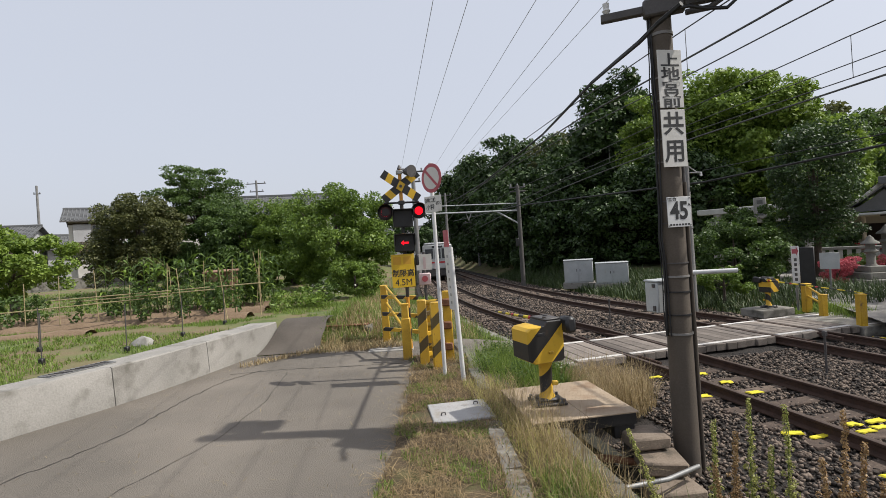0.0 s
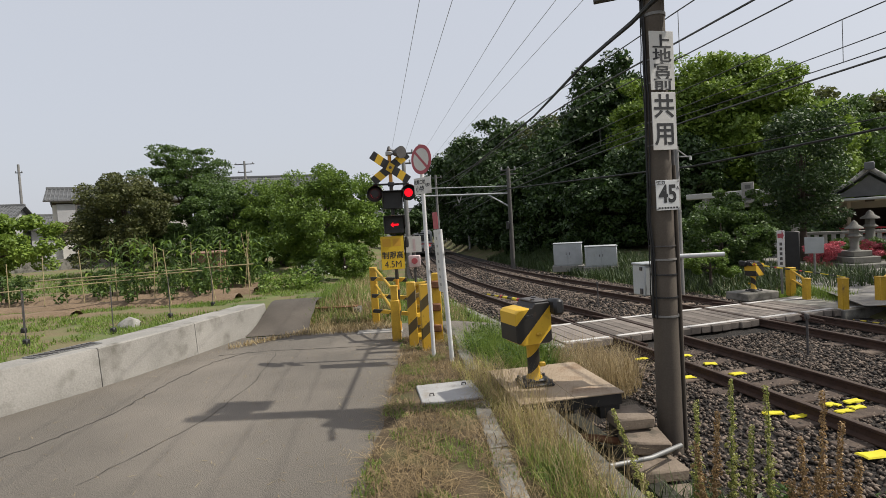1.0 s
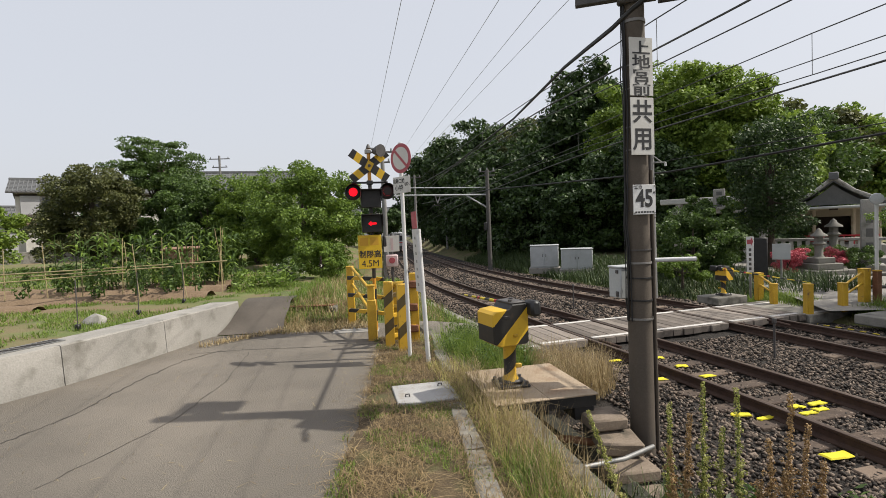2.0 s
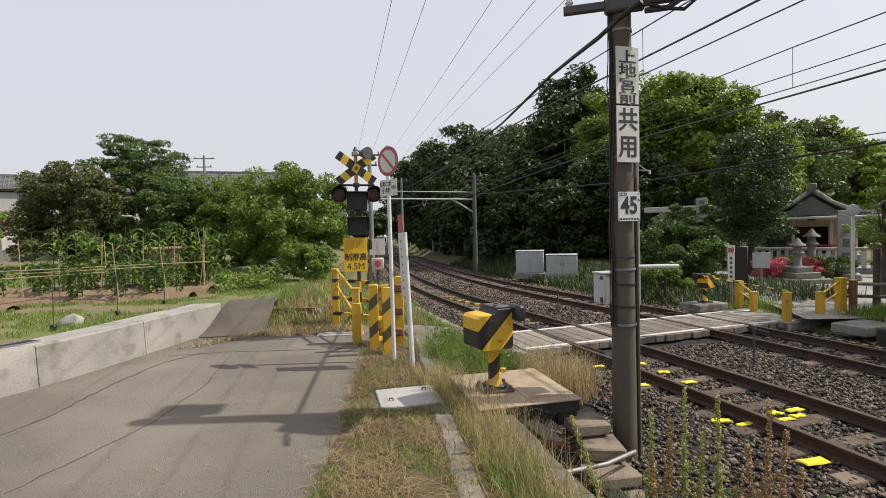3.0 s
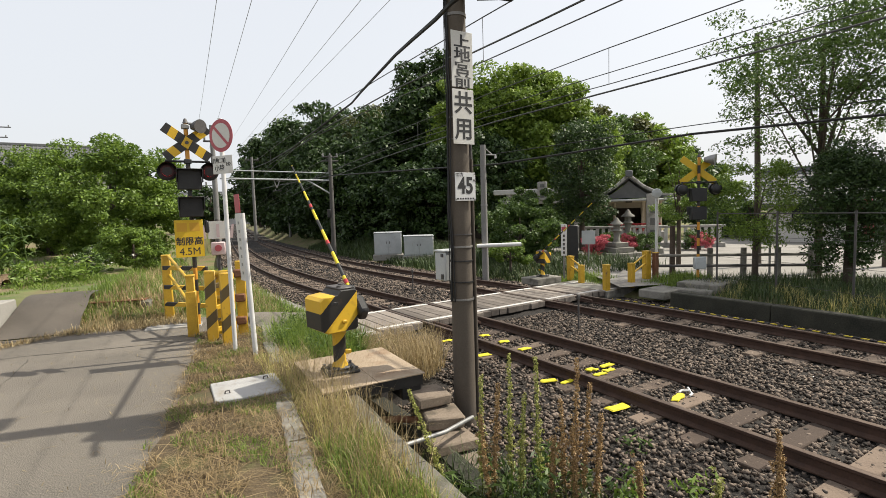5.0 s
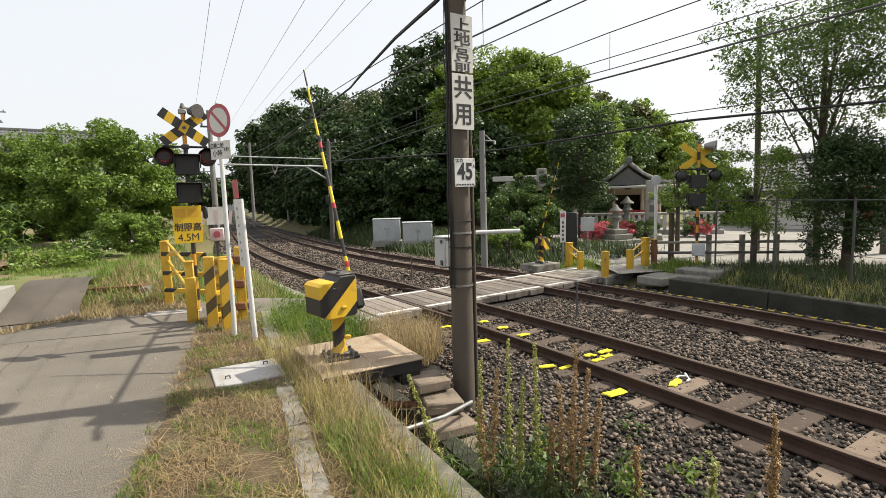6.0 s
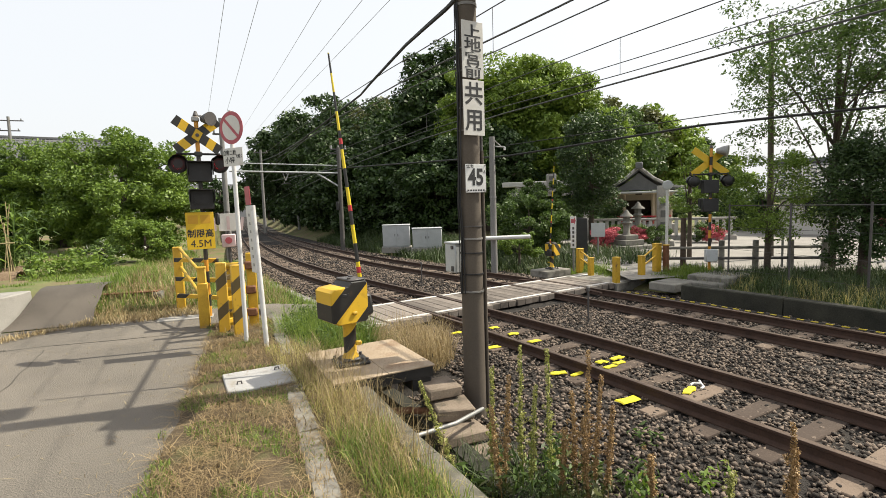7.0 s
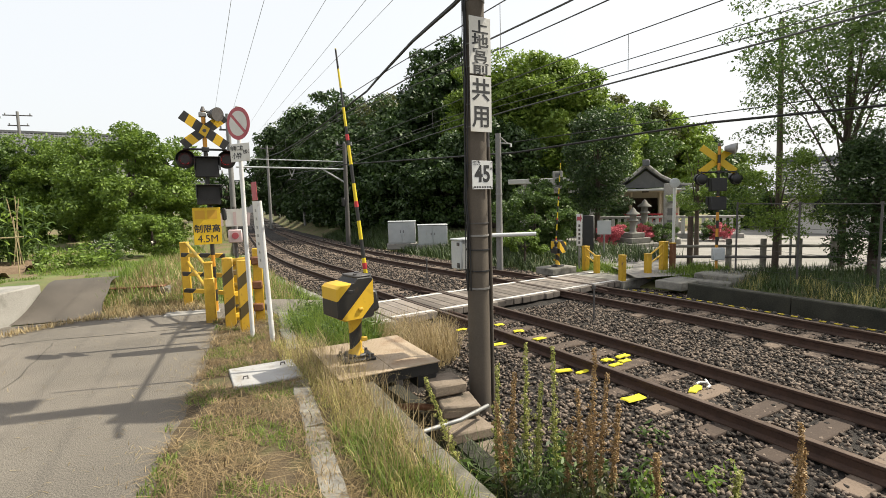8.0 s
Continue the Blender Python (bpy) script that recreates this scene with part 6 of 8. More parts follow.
    for k, (x, y, h, r_) in enumerate(((41, 47, 12.8, 6.5), (46, 47.5, 12.6, 6.5), (51, 48.5, 10.6, 6), (44, 55, 14.0, 8), (59, 52, 8.2, 6), (36, 44, 11.0, 6))):
        T((x, y, 0), h, (r_, r_, h * 0.45), h * 0.55, 150, 110, 0.34, (LEAF_BROWN, LEAF_YELLOW, LEAF_DARK)[k % 3], "distant tree on the wooded hill behind the shrine", 70 + k, 0.3, group="hill trees", clump_r=0.2, fine=1.5)
    for k, (x, y, r_, h) in enumerate(((11.0, 33.5, 1.9, 2.6), (10.2, 40, 2.3, 3.0), (9.6, 46, 2.4, 3.2), (9.0, 53, 2.6, 3.4), (8.6, 60, 2.8, 3.6), (8.2, 68, 3.0, 4.0), (7.9, 77, 3.2, 4.4), (7.4, 87, 3.4, 4.6), (7.2, 99, 3.8, 5.0), (7.0, 113, 4.2, 5.4), (6.8, 130, 5.0, 6.0), (14.5, 33, 2.6, 3.0), (17.5, 35.5, 2.8, 3.4), (21, 33, 2.8, 3.2), (26, 27, 2.6, 3.2), (29, 22, 2.6, 3.0), (30, 16.5, 2.4, 3.0), (19.6, 24.6, 1.5, 2.2))):
        T((x, y, -0.6), h, (r_, r_ * 1.3, h * 0.52), h * 0.5, 60, 95, 0.16 + y * 0.0012, LEAF_DARK, "dark evergreen bush at the foot of the wood", 140 + k, 0.1, "bush", "bush", 0.26, 0.4, group="wood edge bushes", limbs=3, fine=1.4 if y < 50 else 0.8)
    # near the shrine
    T((15.2, 19.0, -0.2), 6.4, (1.75, 1.6, 2.5), 3.7, 90, 120, 0.10, LEAF_DARK, "dense upright pine beside the shrine entrance", 80, 0.12, clump_r=0.28)
    T((11.2, 18.0, -0.2), 3, (2.0, 1.5, 1.35), 1.2, 85, 120, 0.09, LEAF_MID, "leafy green shrubs across the tracks", 81, 0.08, "shrub", "shrub")
    T((12.9, 19.6, -0.2), 3.4, (1.7, 1.4, 1.6), 1.4, 70, 110, 0.10, LEAF_MID, "leafy green shrubs across the tracks", 82, 0.08, "shrub", "shrub")
    T((9.3, 15.6, -0.2), 1.2, (0.9, 0.8, 0.6), 0.5, 40, 110, 0.06, LEAF_BRIGHT, "low bright green shrub across the tracks", 83, 0.04, "shrub", "shrub")
    T((14.0, 12.4, -0.2), 4.1, (0.75, 0.75, 1.35), 2.7, 26, 150, 0.05, LEAF_BRIGHT, "clipped cloud pruned pine by the shrine lot", 84, 0.07, clump_r=0.34, flat=0.4)
    T((13.0, 9.0, -0.1), 3.4, (1.3, 1.2, 1.45), 2.0, 52, 100, 0.055, LEAF_BRIGHT, "multi-stemmed green shrub behind the fence", 85, 0.07, "shrub", "shrub", 0.26)
    T((13.6, 7.1, -0.1), 5.2, (0.85, 0.85, 1.75), 1.85, 85, 150, 0.06, LEAF_DARK, "dense dark conifer behind the fence", 86, 0.1, clump_r=0.34)
    T((15.0, 8.6, -0.1), 8.2, (3.4, 3.0, 2.9), 5.6, 120, 80, 0.075, LEAF_MID, "airy tall tree with drooping leafy branches behind the fence", 87, 0.085, clump_r=0.24, shell=0.25, limbs=16, flat=0.4)
    T((16.6, 6.2, -0.1), 9.0, (3.2, 3.0, 3.5), 5.8, 135, 84, 0.08, LEAF_MID, "airy tall tree with drooping leafy branches behind the fence", 88, 0.085, clump_r=0.25, shell=0.25, limbs=16, flat=0.45)
    for k, (x, y) in enumerate(((13.3, 15.9), (14.05, 16.4), (14.95, 15.9), (18.6, 15.4))):
        T((x * 1.04, y * 1.04, -0.2), 1, (0.55, 0.5, 0.42), 0.45, 34, 90, 0.045, FLOWER, "round azalea bush covered in pink flowers", 91 + k, 0.03, "azalea bush", "azalea_bush", 0.28, group="azaleas")
    for k, (x, y) in enumerate(((16.3, 16.2), (17.2, 17.8), (15.6, 17.6), (19.0, 16.5))):
        T((x, y, -0.2), 1, (0.7, 0.6, 0.5), 0.45, 30, 90, 0.05, LEAF_MID, "low clipped green shrub by the stone fence", 96 + k, 0.03, "shrub", "shrub", 0.28)
# ---------------------------------------------------------------- shrine across the tracks
def build_shrine():
    s = Shape()
    s.strip([(9.2, 9.9, -0.17), (10.6, 13.2, -0.165), (12.2, 17.5, -0.165), (14.5, 22.5, -0.165)], [(12.0, 9.4, -0.17), (27, 2.0, -0.165), (32, 12, -0.165), (34, 20, -0.165)])
    tagged(part("shrine_lot", s, M_GRAVEL), "pale gravel forecourt of the shrine", "forecourt", kind="structure")

    # hall
    m = pose(22.6, 23.9, -0.2, 0, 0, -42)
    root = thing("shrine_hall", m, "small timber shrine hall with a curved tiled gable roof", "shrine")
    part("base", Shape().box((-2.0, -1.2, -0.2), (2.0, 3.0, 0.55), 0.03), M_STONE, root)
    for a, b in (((-1.7, 0.3, 0.55), (-0.75, 0.45, 1.95)), ((0.75, 0.3, 0.55), (1.7, 0.45, 1.95)), ((-1.7, 0.3, 1.954), (1.7, 0.45, 2.35)), ((-1.7, 2.8, 0.55), (1.7, 2.95, 2.3)), ((-1.7, 0.454, 0.55), (-1.58, 2.796, 2.3)), ((1.58, 0.454, 0.55), (1.7, 2.796, 2.3))):
        part("wall_panel", Shape().box(a, b, 0.01), M_CREAM, root, "cream plaster wall panel")
    part("inner_screen", Shape().box((-0.75, 1.6, 0.55), (0.75, 1.65, 1.95), 0.01), M_WOOD_DARK, root)
    for x in (-1.75, -0.8, 0.8, 1.75):
        part("column", Shape().tube([(x, -0.9, 0.5), (x, -0.9, 2.4)], 0.09, 12), M_WOOD_PALE, root)
    for z in (0.75, 1.0):
        part("railing", Shape().tube([(-1.75, -1.05, z), (1.75, -1.05, z)], 0.04, 8), M_RED, root, "red railing")
    for x in np.linspace(-1.6, 1.6, 9):
        part("baluster", Shape().tube([(x, -1.05, 0.55), (x, -1.05, 1.0)], 0.03, 8), M_RED, root)
    part("eaves_beam", Shape().box((-1.95, -1.05, 2.3), (1.95, -0.8, 2.5), 0.02), M_WOOD_PALE, root)
    part("plaque", Shape().box((-0.18, -1.08, 2.28), (0.18, -1.05, 2.5), 0.005), M_WOOD_DARK, root)
    roof = Shape()
    n = 13
    for y0, y1 in ((-1.5, 3.4),):
        lf, rt = [], []
        vs = []
        for i in range(n):
            u = -1 + 2 * i / (n - 1)
            z = 2.5 + 1.35 * (1 - abs(u)) ** 1.5 + 0.12 * abs(u) ** 6
            vs += [(u * 2.5, y0, z), (u * 2.5, y1, z), (u * 2.5, y1, z - 0.16), (u * 2.5, y0, z - 0.16)]
        fs = []
        for i in range(n - 1):
            a, b = i * 4, i * 4 + 4
            fs += [(a, b, b + 1, a + 1), (a + 3, a + 2, b + 2, b + 3), (a, a + 3, b + 3, b), (a + 1, b + 1, b + 2, a + 2)]
        roof.add(vs, fs + [(0, 1, 2, 3), (n * 4 - 4, n * 4 - 1, n * 4 - 2, n * 4 - 3)])
    part("roof", roof, M_TILE, root, "curved grey tiled roof")
    part("gable_board", Shape().prism([(-1.5, 2.55), (1.5, 2.55), (0.9, 2.85), (0.35, 3.25), (0, 3.55), (-0.35, 3.25), (-0.9, 2.85)], 0.08, pose(0, -1.3, 0)), M_STONE_DARK, root)
    part("ridge", Shape().box((-0.14, -1.65, 3.78), (0.14, 3.5, 4.0), 0.03).box((-0.2, -1.72, 3.78), (0.2, -1.6, 4.16), 0.04), M_TILE, root)
    for sgn in (-1, 1):
        part("gable_rim", Shape().tube([(sgn * 2.5, -1.52, 2.62), (sgn * 1.6, -1.52, 2.78), (sgn * 0.8, -1.52, 3.2), (0, -1.52, 3.9)], 0.09, 8), M_STONE, root)
    part("canopy", Shape().box((-2.9, -2.1, 2.36), (2.9, -1.0, 2.48), 0.03), M_TILE_PALE, root, "pale front canopy")

    # fence of stone pickets
    fence = thing("stone_fence", pose(18.3, 19.2, -0.2, 0, 0, -42), "row of pale stone pickets in front of the shrine", "stone fence")
    part("fence_base", Shape().box((-5.5, -0.12, -0.1), (4.2, 0.12, 0.25), 0.02), M_STONE, fence)
    part("fence_rail", Shape().box((-5.5, -0.1, 0.98), (4.2, 0.1, 1.1), 0.02), M_STONE, fence)
    for i in range(33):
        x = -5.4 + i * 0.29
        part("picket", Shape().box((x, -0.07, 0.25), (x + 0.15, 0.07, 1.0), 0.012), M_STONE_PALE, fence)

    def lantern(x, y, z, k, label):
        root = thing("stone_lantern", pose(x, y, z), label, "stone lantern", "stone lanterns")
        part("plinth", Shape().box((-0.75 * k, -0.75 * k, -0.1), (0.75 * k, 0.75 * k, 0.2 * k), 0.02).box((-0.5 * k, -0.5 * k, 0.2 * k), (0.5 * k, 0.5 * k, 0.42 * k), 0.02).box((-0.34 * k, -0.34 * k, 0.42 * k), (0.34 * k, 0.34 * k, 0.62 * k), 0.02), M_STONE_OLD, root)
        part("shaft", Shape().tube([(0, 0, 0.6 * k), (0, 0, 0.7 * k), (0, 0, 1.05 * k), (0, 0, 1.12 * k)], [0.2 * k, 0.13 * k, 0.13 * k, 0.24 * k], 12), M_STONE_OLD, root)
        part("light_chamber", Shape().tube([(0, 0, 1.12 * k), (0, 0, 1.2 * k), (0, 0, 1.38 * k), (0, 0, 1.4 * k)], [0.24 * k, 0.15 * k, 0.15 * k, 0.17 * k], 6), M_STONE_OLD, root)
        part("cap", Shape().tube([(0, 0, 1.38 * k), (0, 0, 1.43 * k), (0, 0, 1.52 * k), (0, 0, 1.6 * k), (0, 0, 1.68 * k)], [0.27 * k, 0.25 * k, 0.12 * k, 0.09 * k, 0.01], 12), M_STONE_OLD, root)

    lantern(14.75, 16.2, -0.2, 0.98, "weathered stone lantern on a stepped plinth")
    lantern(17.6, 18.6, -0.2, 1.15, "tall pale stone lantern beside the shrine fence")
    root = thing("stone_pillar", pose(16.8, 16.3, -0.2, 0, 0, -42), "tall pale inscribed stone pillar at the shrine entrance", "stone pillar")
    part("shaft", Shape().box((-0.24, -0.2, -0.1), (0.24, 0.2, 2.6), 0.03), M_STONE, root)
    part("foot", Shape().box((-0.45, -0.4, -0.1), (0.45, 0.4, 0.28), 0.04), M_STONE, root)
    for k in range(3):
        part("carved_bar", Shape().box((-0.1, -0.206, 0.75 + 0.5 * k), (0.1, -0.2, 1.05 + 0.5 * k), 0), M_STONE_DARK, root)
    root = thing("torii", pose(16.0, 23.4, -0.2, 0, 0, -36), "grey stone torii gate with a name plaque among the trees", "torii gate")
    for x in (-1.9, 1.9):
        part("pillar", Shape().tube([(x, 0, -0.1), (x * 0.96, 0, 2.9)], [0.22, 0.18], 16), M_STONE, root)
    part("lintel", Shape().box((-2.7, -0.22, 2.9), (2.7, 0.22, 3.18), 0.03), M_STONE_PALE, root)
    part("tie_beam", Shape().box((-2.3, -0.12, 2.35), (2.3, 0.12, 2.6), 0.02), M_STONE, root)
    pl = part("plaque", Shape().box((-0.26, -0.3, 2.55), (0.26, -0.2, 3.55), 0.02), M_STONE, root)
    for k in range(3):
        part("carved_bar", Shape().box((-0.12, -0.306, 2.68 + 0.28 * k), (0.12, -0.3, 2.86 + 0.28 * k), 0), M_STONE_DARK, pl)

    # notices and posts by the entrance
    def notice(x, y, w, z0, z1, label, mat, red=False):
        root = thing("notice_board", pose(x, y, -0.2, 0, 0, -38), label, "notice board", "notice boards")
        part("post", Shape().tube([(0, 0.03, -0.1), (0, 0.03, z1)], 0.03, 10), M_STEEL, root)
        b = part("board", Shape().box((-w / 2, -0.02, z0), (w / 2, 0.0, z1), 0.004), mat, root)
        if red:
            part("red_arrow", Shape().prism([(-w * 0.4, z1 - 0.2), (w * 0.15, z1 - 0.2), (w * 0.15, z1 - 0.26), (w * 0.45, z1 - 0.13), (w * 0.15, z1 - 0.0), (w * 0.15, z1 - 0.08), (-w * 0.4, z1 - 0.08)], 0.004, pose(0, -0.026, 0)), M_SIGN_RED, b)
            for k in range(5):
                part("print_bar", Shape().box((-0.03, -0.024, z0 + 0.06 + 0.13 * k), (0.03, -0.021, z0 + 0.14 + 0.13 * k), 0), M_STEEL_DARK, b)

    notice(9.55, 12.75, 0.17, 0.62, 1.60, "narrow white notice with a red arrow by the crossing", M_WHITE, True)
    notice(12.0, 14.6, 0.48, 0.75, 1.25, "white notice board in the forecourt", M_PALE_METAL)
    notice(14.2, 9.4, 0.3, 0.9, 1.15, "small white house shaped sign behind the fence", M_WHITE)
    root = thing("dark_monument", pose(11.6, 15.0, -0.2, 0, 0, -38), "dark upright stone slab by the forecourt", "stone slab")
    part("slab", Shape().box((-0.2, -0.08, 0), (0.2, 0.08, 1.45), 0.02), M_BLACK, root)
    part("foot", Shape().box((-0.45, -0.2, -0.1), (0.45, 0.2, 0.1), 0.02), M_STONE, root)
    root = thing("mirror_post", pose(13.2, 12.6, -0.2, 0, 0, -40), "white post with a round traffic mirror seen from behind", "traffic mirror")
    part("post", Shape().tube([(0, 0, -0.1), (0, 0, 2.6)], 0.045, 12), M_WHITE, root)
    part("mirror_back", Shape().tube([(0, -0.06, 2.5), (0, -0.12, 2.5), (0, -0.15, 2.5)], [0.16, 0.15, 0.06], 24), M_PALE_METAL, root)
    # dark tree-trunk post and rail fence along the lot
    for k, (x, y, h) in enumerate(((11.75, 10.6, 1.5), (12.6, 10.05, 0.85), (13.3, 9.55, 0.85), (14.0, 9.05, 0.85), (14.7, 8.6, 0.85))):
        root = thing("rail_post", (x, y, -0.2), "weathered dark timber fence post by the lot", "fence post", "lot fence posts")
        part("shaft", Shape().tube([(0, 0, -0.1), (0, 0, h)], [0.085, 0.075], 10), M_WOOD_DARK if k == 0 else M_CONCRETE_OLD, root)
    for z in (0.15, 0.45):
        single("fence_rail", Shape().tube([(11.1, 10.95, z), (14.8, 8.5, z)], 0.04, 8), M_STEEL_DARK if z < 0.3 else M_CONCRETE_OLD, "horizontal rail of the lot fence", "fence rail", "lot fence rails")

    # retaining wall and wire fence on the far side
    root = thing("wall_far_bank", (0, 0, 0), "mossy concrete retaining wall beyond the tracks, shade put into its colour", "wall")
    root["kind"] = "structure"
    ys = spread([-14, 7.6], [2.0])
    for a, b in zip(ys, ys[1:]):
        s = Shape()
        rows = []
        for y in spread([a + 0.01, b - 0.01], [0.5]):
            p, w = track_point(y, TRACK_GAP + 1.62)
            r = Vector((w.y, -w.x, 0))
            for o, z in ((0, -0.7), (0.03, -0.15), (0.05, -0.13), (0.25, -0.13), (0.25, -0.7)):
                q = p + r * o
                rows.append((q.x, q.y, z))
        k = len(rows) // 5
        s.add(rows, [(i * 5 + j, i * 5 + j + 1, (i + 1) * 5 + j + 1, (i + 1) * 5 + j) for i in range(k - 1) for j in range(4)] + [(4, 3, 2, 1, 0), tuple(range(k * 5 - 5, k * 5))])
        part("wall_section", s, M_MOSS_SHADE, root)
    single("concrete_chute", Shape().box((-0.6, -0.5, -0.4), (0.6, 0.5, 0.0), 0.03).box((-0.9, -0.45, -0.45), (-0.55, 0.45, -0.12), 0.03), M_CONCRETE_OLD, "concrete footing block under the far signal", "concrete block", at=pose(11.15, 8.95, -0.05, 0, 0, 15))
    single("concrete_cover", Shape().box((-0.5, -0.35, -0.2), (0.5, 0.35, 0.0), 0.02), M_CONCRETE_OLD, "flat concrete cover slab beside the far track", "concrete slab", at=pose(9.95, 9.25, -0.18, 0, 0, 12))
    single("concrete_cover", Shape().box((-0.5, -0.35, -0.2), (0.5, 0.35, 0.0), 0.02), M_CONCRETE_OLD, "flat concrete slab under the far barrier", "concrete slab", at=pose(8.5, 12.45, -0.12, 0, 0, 12))
    fence = thing("wire_fence", (0, 0, 0), "thin galvanised wire fence with steel posts above the far wall", "fence")
    a, b = Vector((11.55, 9.0, -0.05)), Vector((11.0, 1.0, -0.05))
    for i in range(6):
        p = a.lerp(b, i / 5)
        part("fence_post", Shape().tube([p, p + Vector((0, 0, 1.75))], 0.022, 10), M_STEEL_DARK, fence)
    for z in (1.7, 1.15, 0.6, 0.1):
        part("fence_wire", Shape().tube([a + Vector((0, 0, z)), b + Vector((0, 0, z))], 0.012 if z > 1.6 else 0.004, 6), M_STEEL_DARK, fence)
    for x, y, z in ((15.2, 7.6, 1.75), (15.3, 7.55, 1.1)):
        root = thing("paper_lantern", (x, y, z), "pink and white paper lantern hanging behind the fence", "paper lantern", "paper lanterns")
        part("lantern_body", Shape().tube([(0, 0, -0.2), (0, 0, -0.15), (0, 0, 0.15), (0, 0, 0.2)], [0.06, 0.13, 0.13, 0.06], 14), M_LANTERN, root)
        part("lantern_cord", Shape().tube([(0, 0, 0.19), (0, 0, 0.5)], 0.006, 6), M_CABLE, root)
    # leaning trunk-like pole, and the hall roof behind
    root = thing("utility_pole", pose(15.85, 10.9, -0.2, 0, -2, 0), "tall slim brown pole behind the far crossing signal", "utility pole")
    part("shaft", Shape().tube([(0, 0, -0.1), (0, 0, 7.4)], [0.10, 0.07], 12), M_POLE, root)
    root = thing("utility_pole", pose(18.4, 8.6, -0.2), "tall slim brown pole among the far trees", "utility pole")
    part("shaft", Shape().tube([(0, 0, -0.1), (0, 0, 10)], [0.15, 0.11], 12), M_POLE, root)
    tiled_house((25.5, 17.2, -0.2), -58, 8.0, 6.0, 2.2, 1.5, "long low hall with a grey tiled hip roof behind the trees", windows=((1.0, 1.0, 1.6, 1.2), (4.0, 1.0, 1.6, 1.2)))


M_CREAM = surface("cream_plaster", (0.3956, 0.3268, 0.2322), (0.4816, 0.4128, 0.3096), 0.9, 1, 20, 0.1)
M_WOOD_PALE = surface("pale_timber", (0.3612, 0.2924, 0.2064), (0.4816, 0.4042, 0.301), 0.8, 3, 30, 0.2)
M_WOOD_DARK = surface("dark_timber", (0.0387, 0.0258, 0.01892), (0.086, 0.0602, 0.043), 0.8, 3, 30, 0.2)
M_TILE_PALE = surface("pale_roof_edge", (0.2752, 0.2838, 0.2752), (0.3784, 0.387, 0.3784), 0.7, 2, 30, 0.1)
M_STONE_PALE = surface("pale_stone", (0.3612, 0.3526, 0.3268), (0.4816, 0.473, 0.4472), 0.9, 2, 30, 0.3)
# dark grey puts the shadow of cut letters into colour; gable board shares it
M_STONE_DARK = surface("carved_shadow_stone", (0.086, 0.086, 0.0817), (0.1376, 0.1333, 0.129), 0.9, 3, 30, 0.2)
M_STONE_OLD = surface("dark_weathered_stone", (0.1032, 0.0989, 0.086), (0.2064, 0.1978, 0.1763), 0.9, 3, 30, 0.4)
M_LANTERN = surface("pink_paper", (0.516, 0.0688, 0.1118), (0.645, 0.1892, 0.2236), 0.7, 6, 30, 0.0)


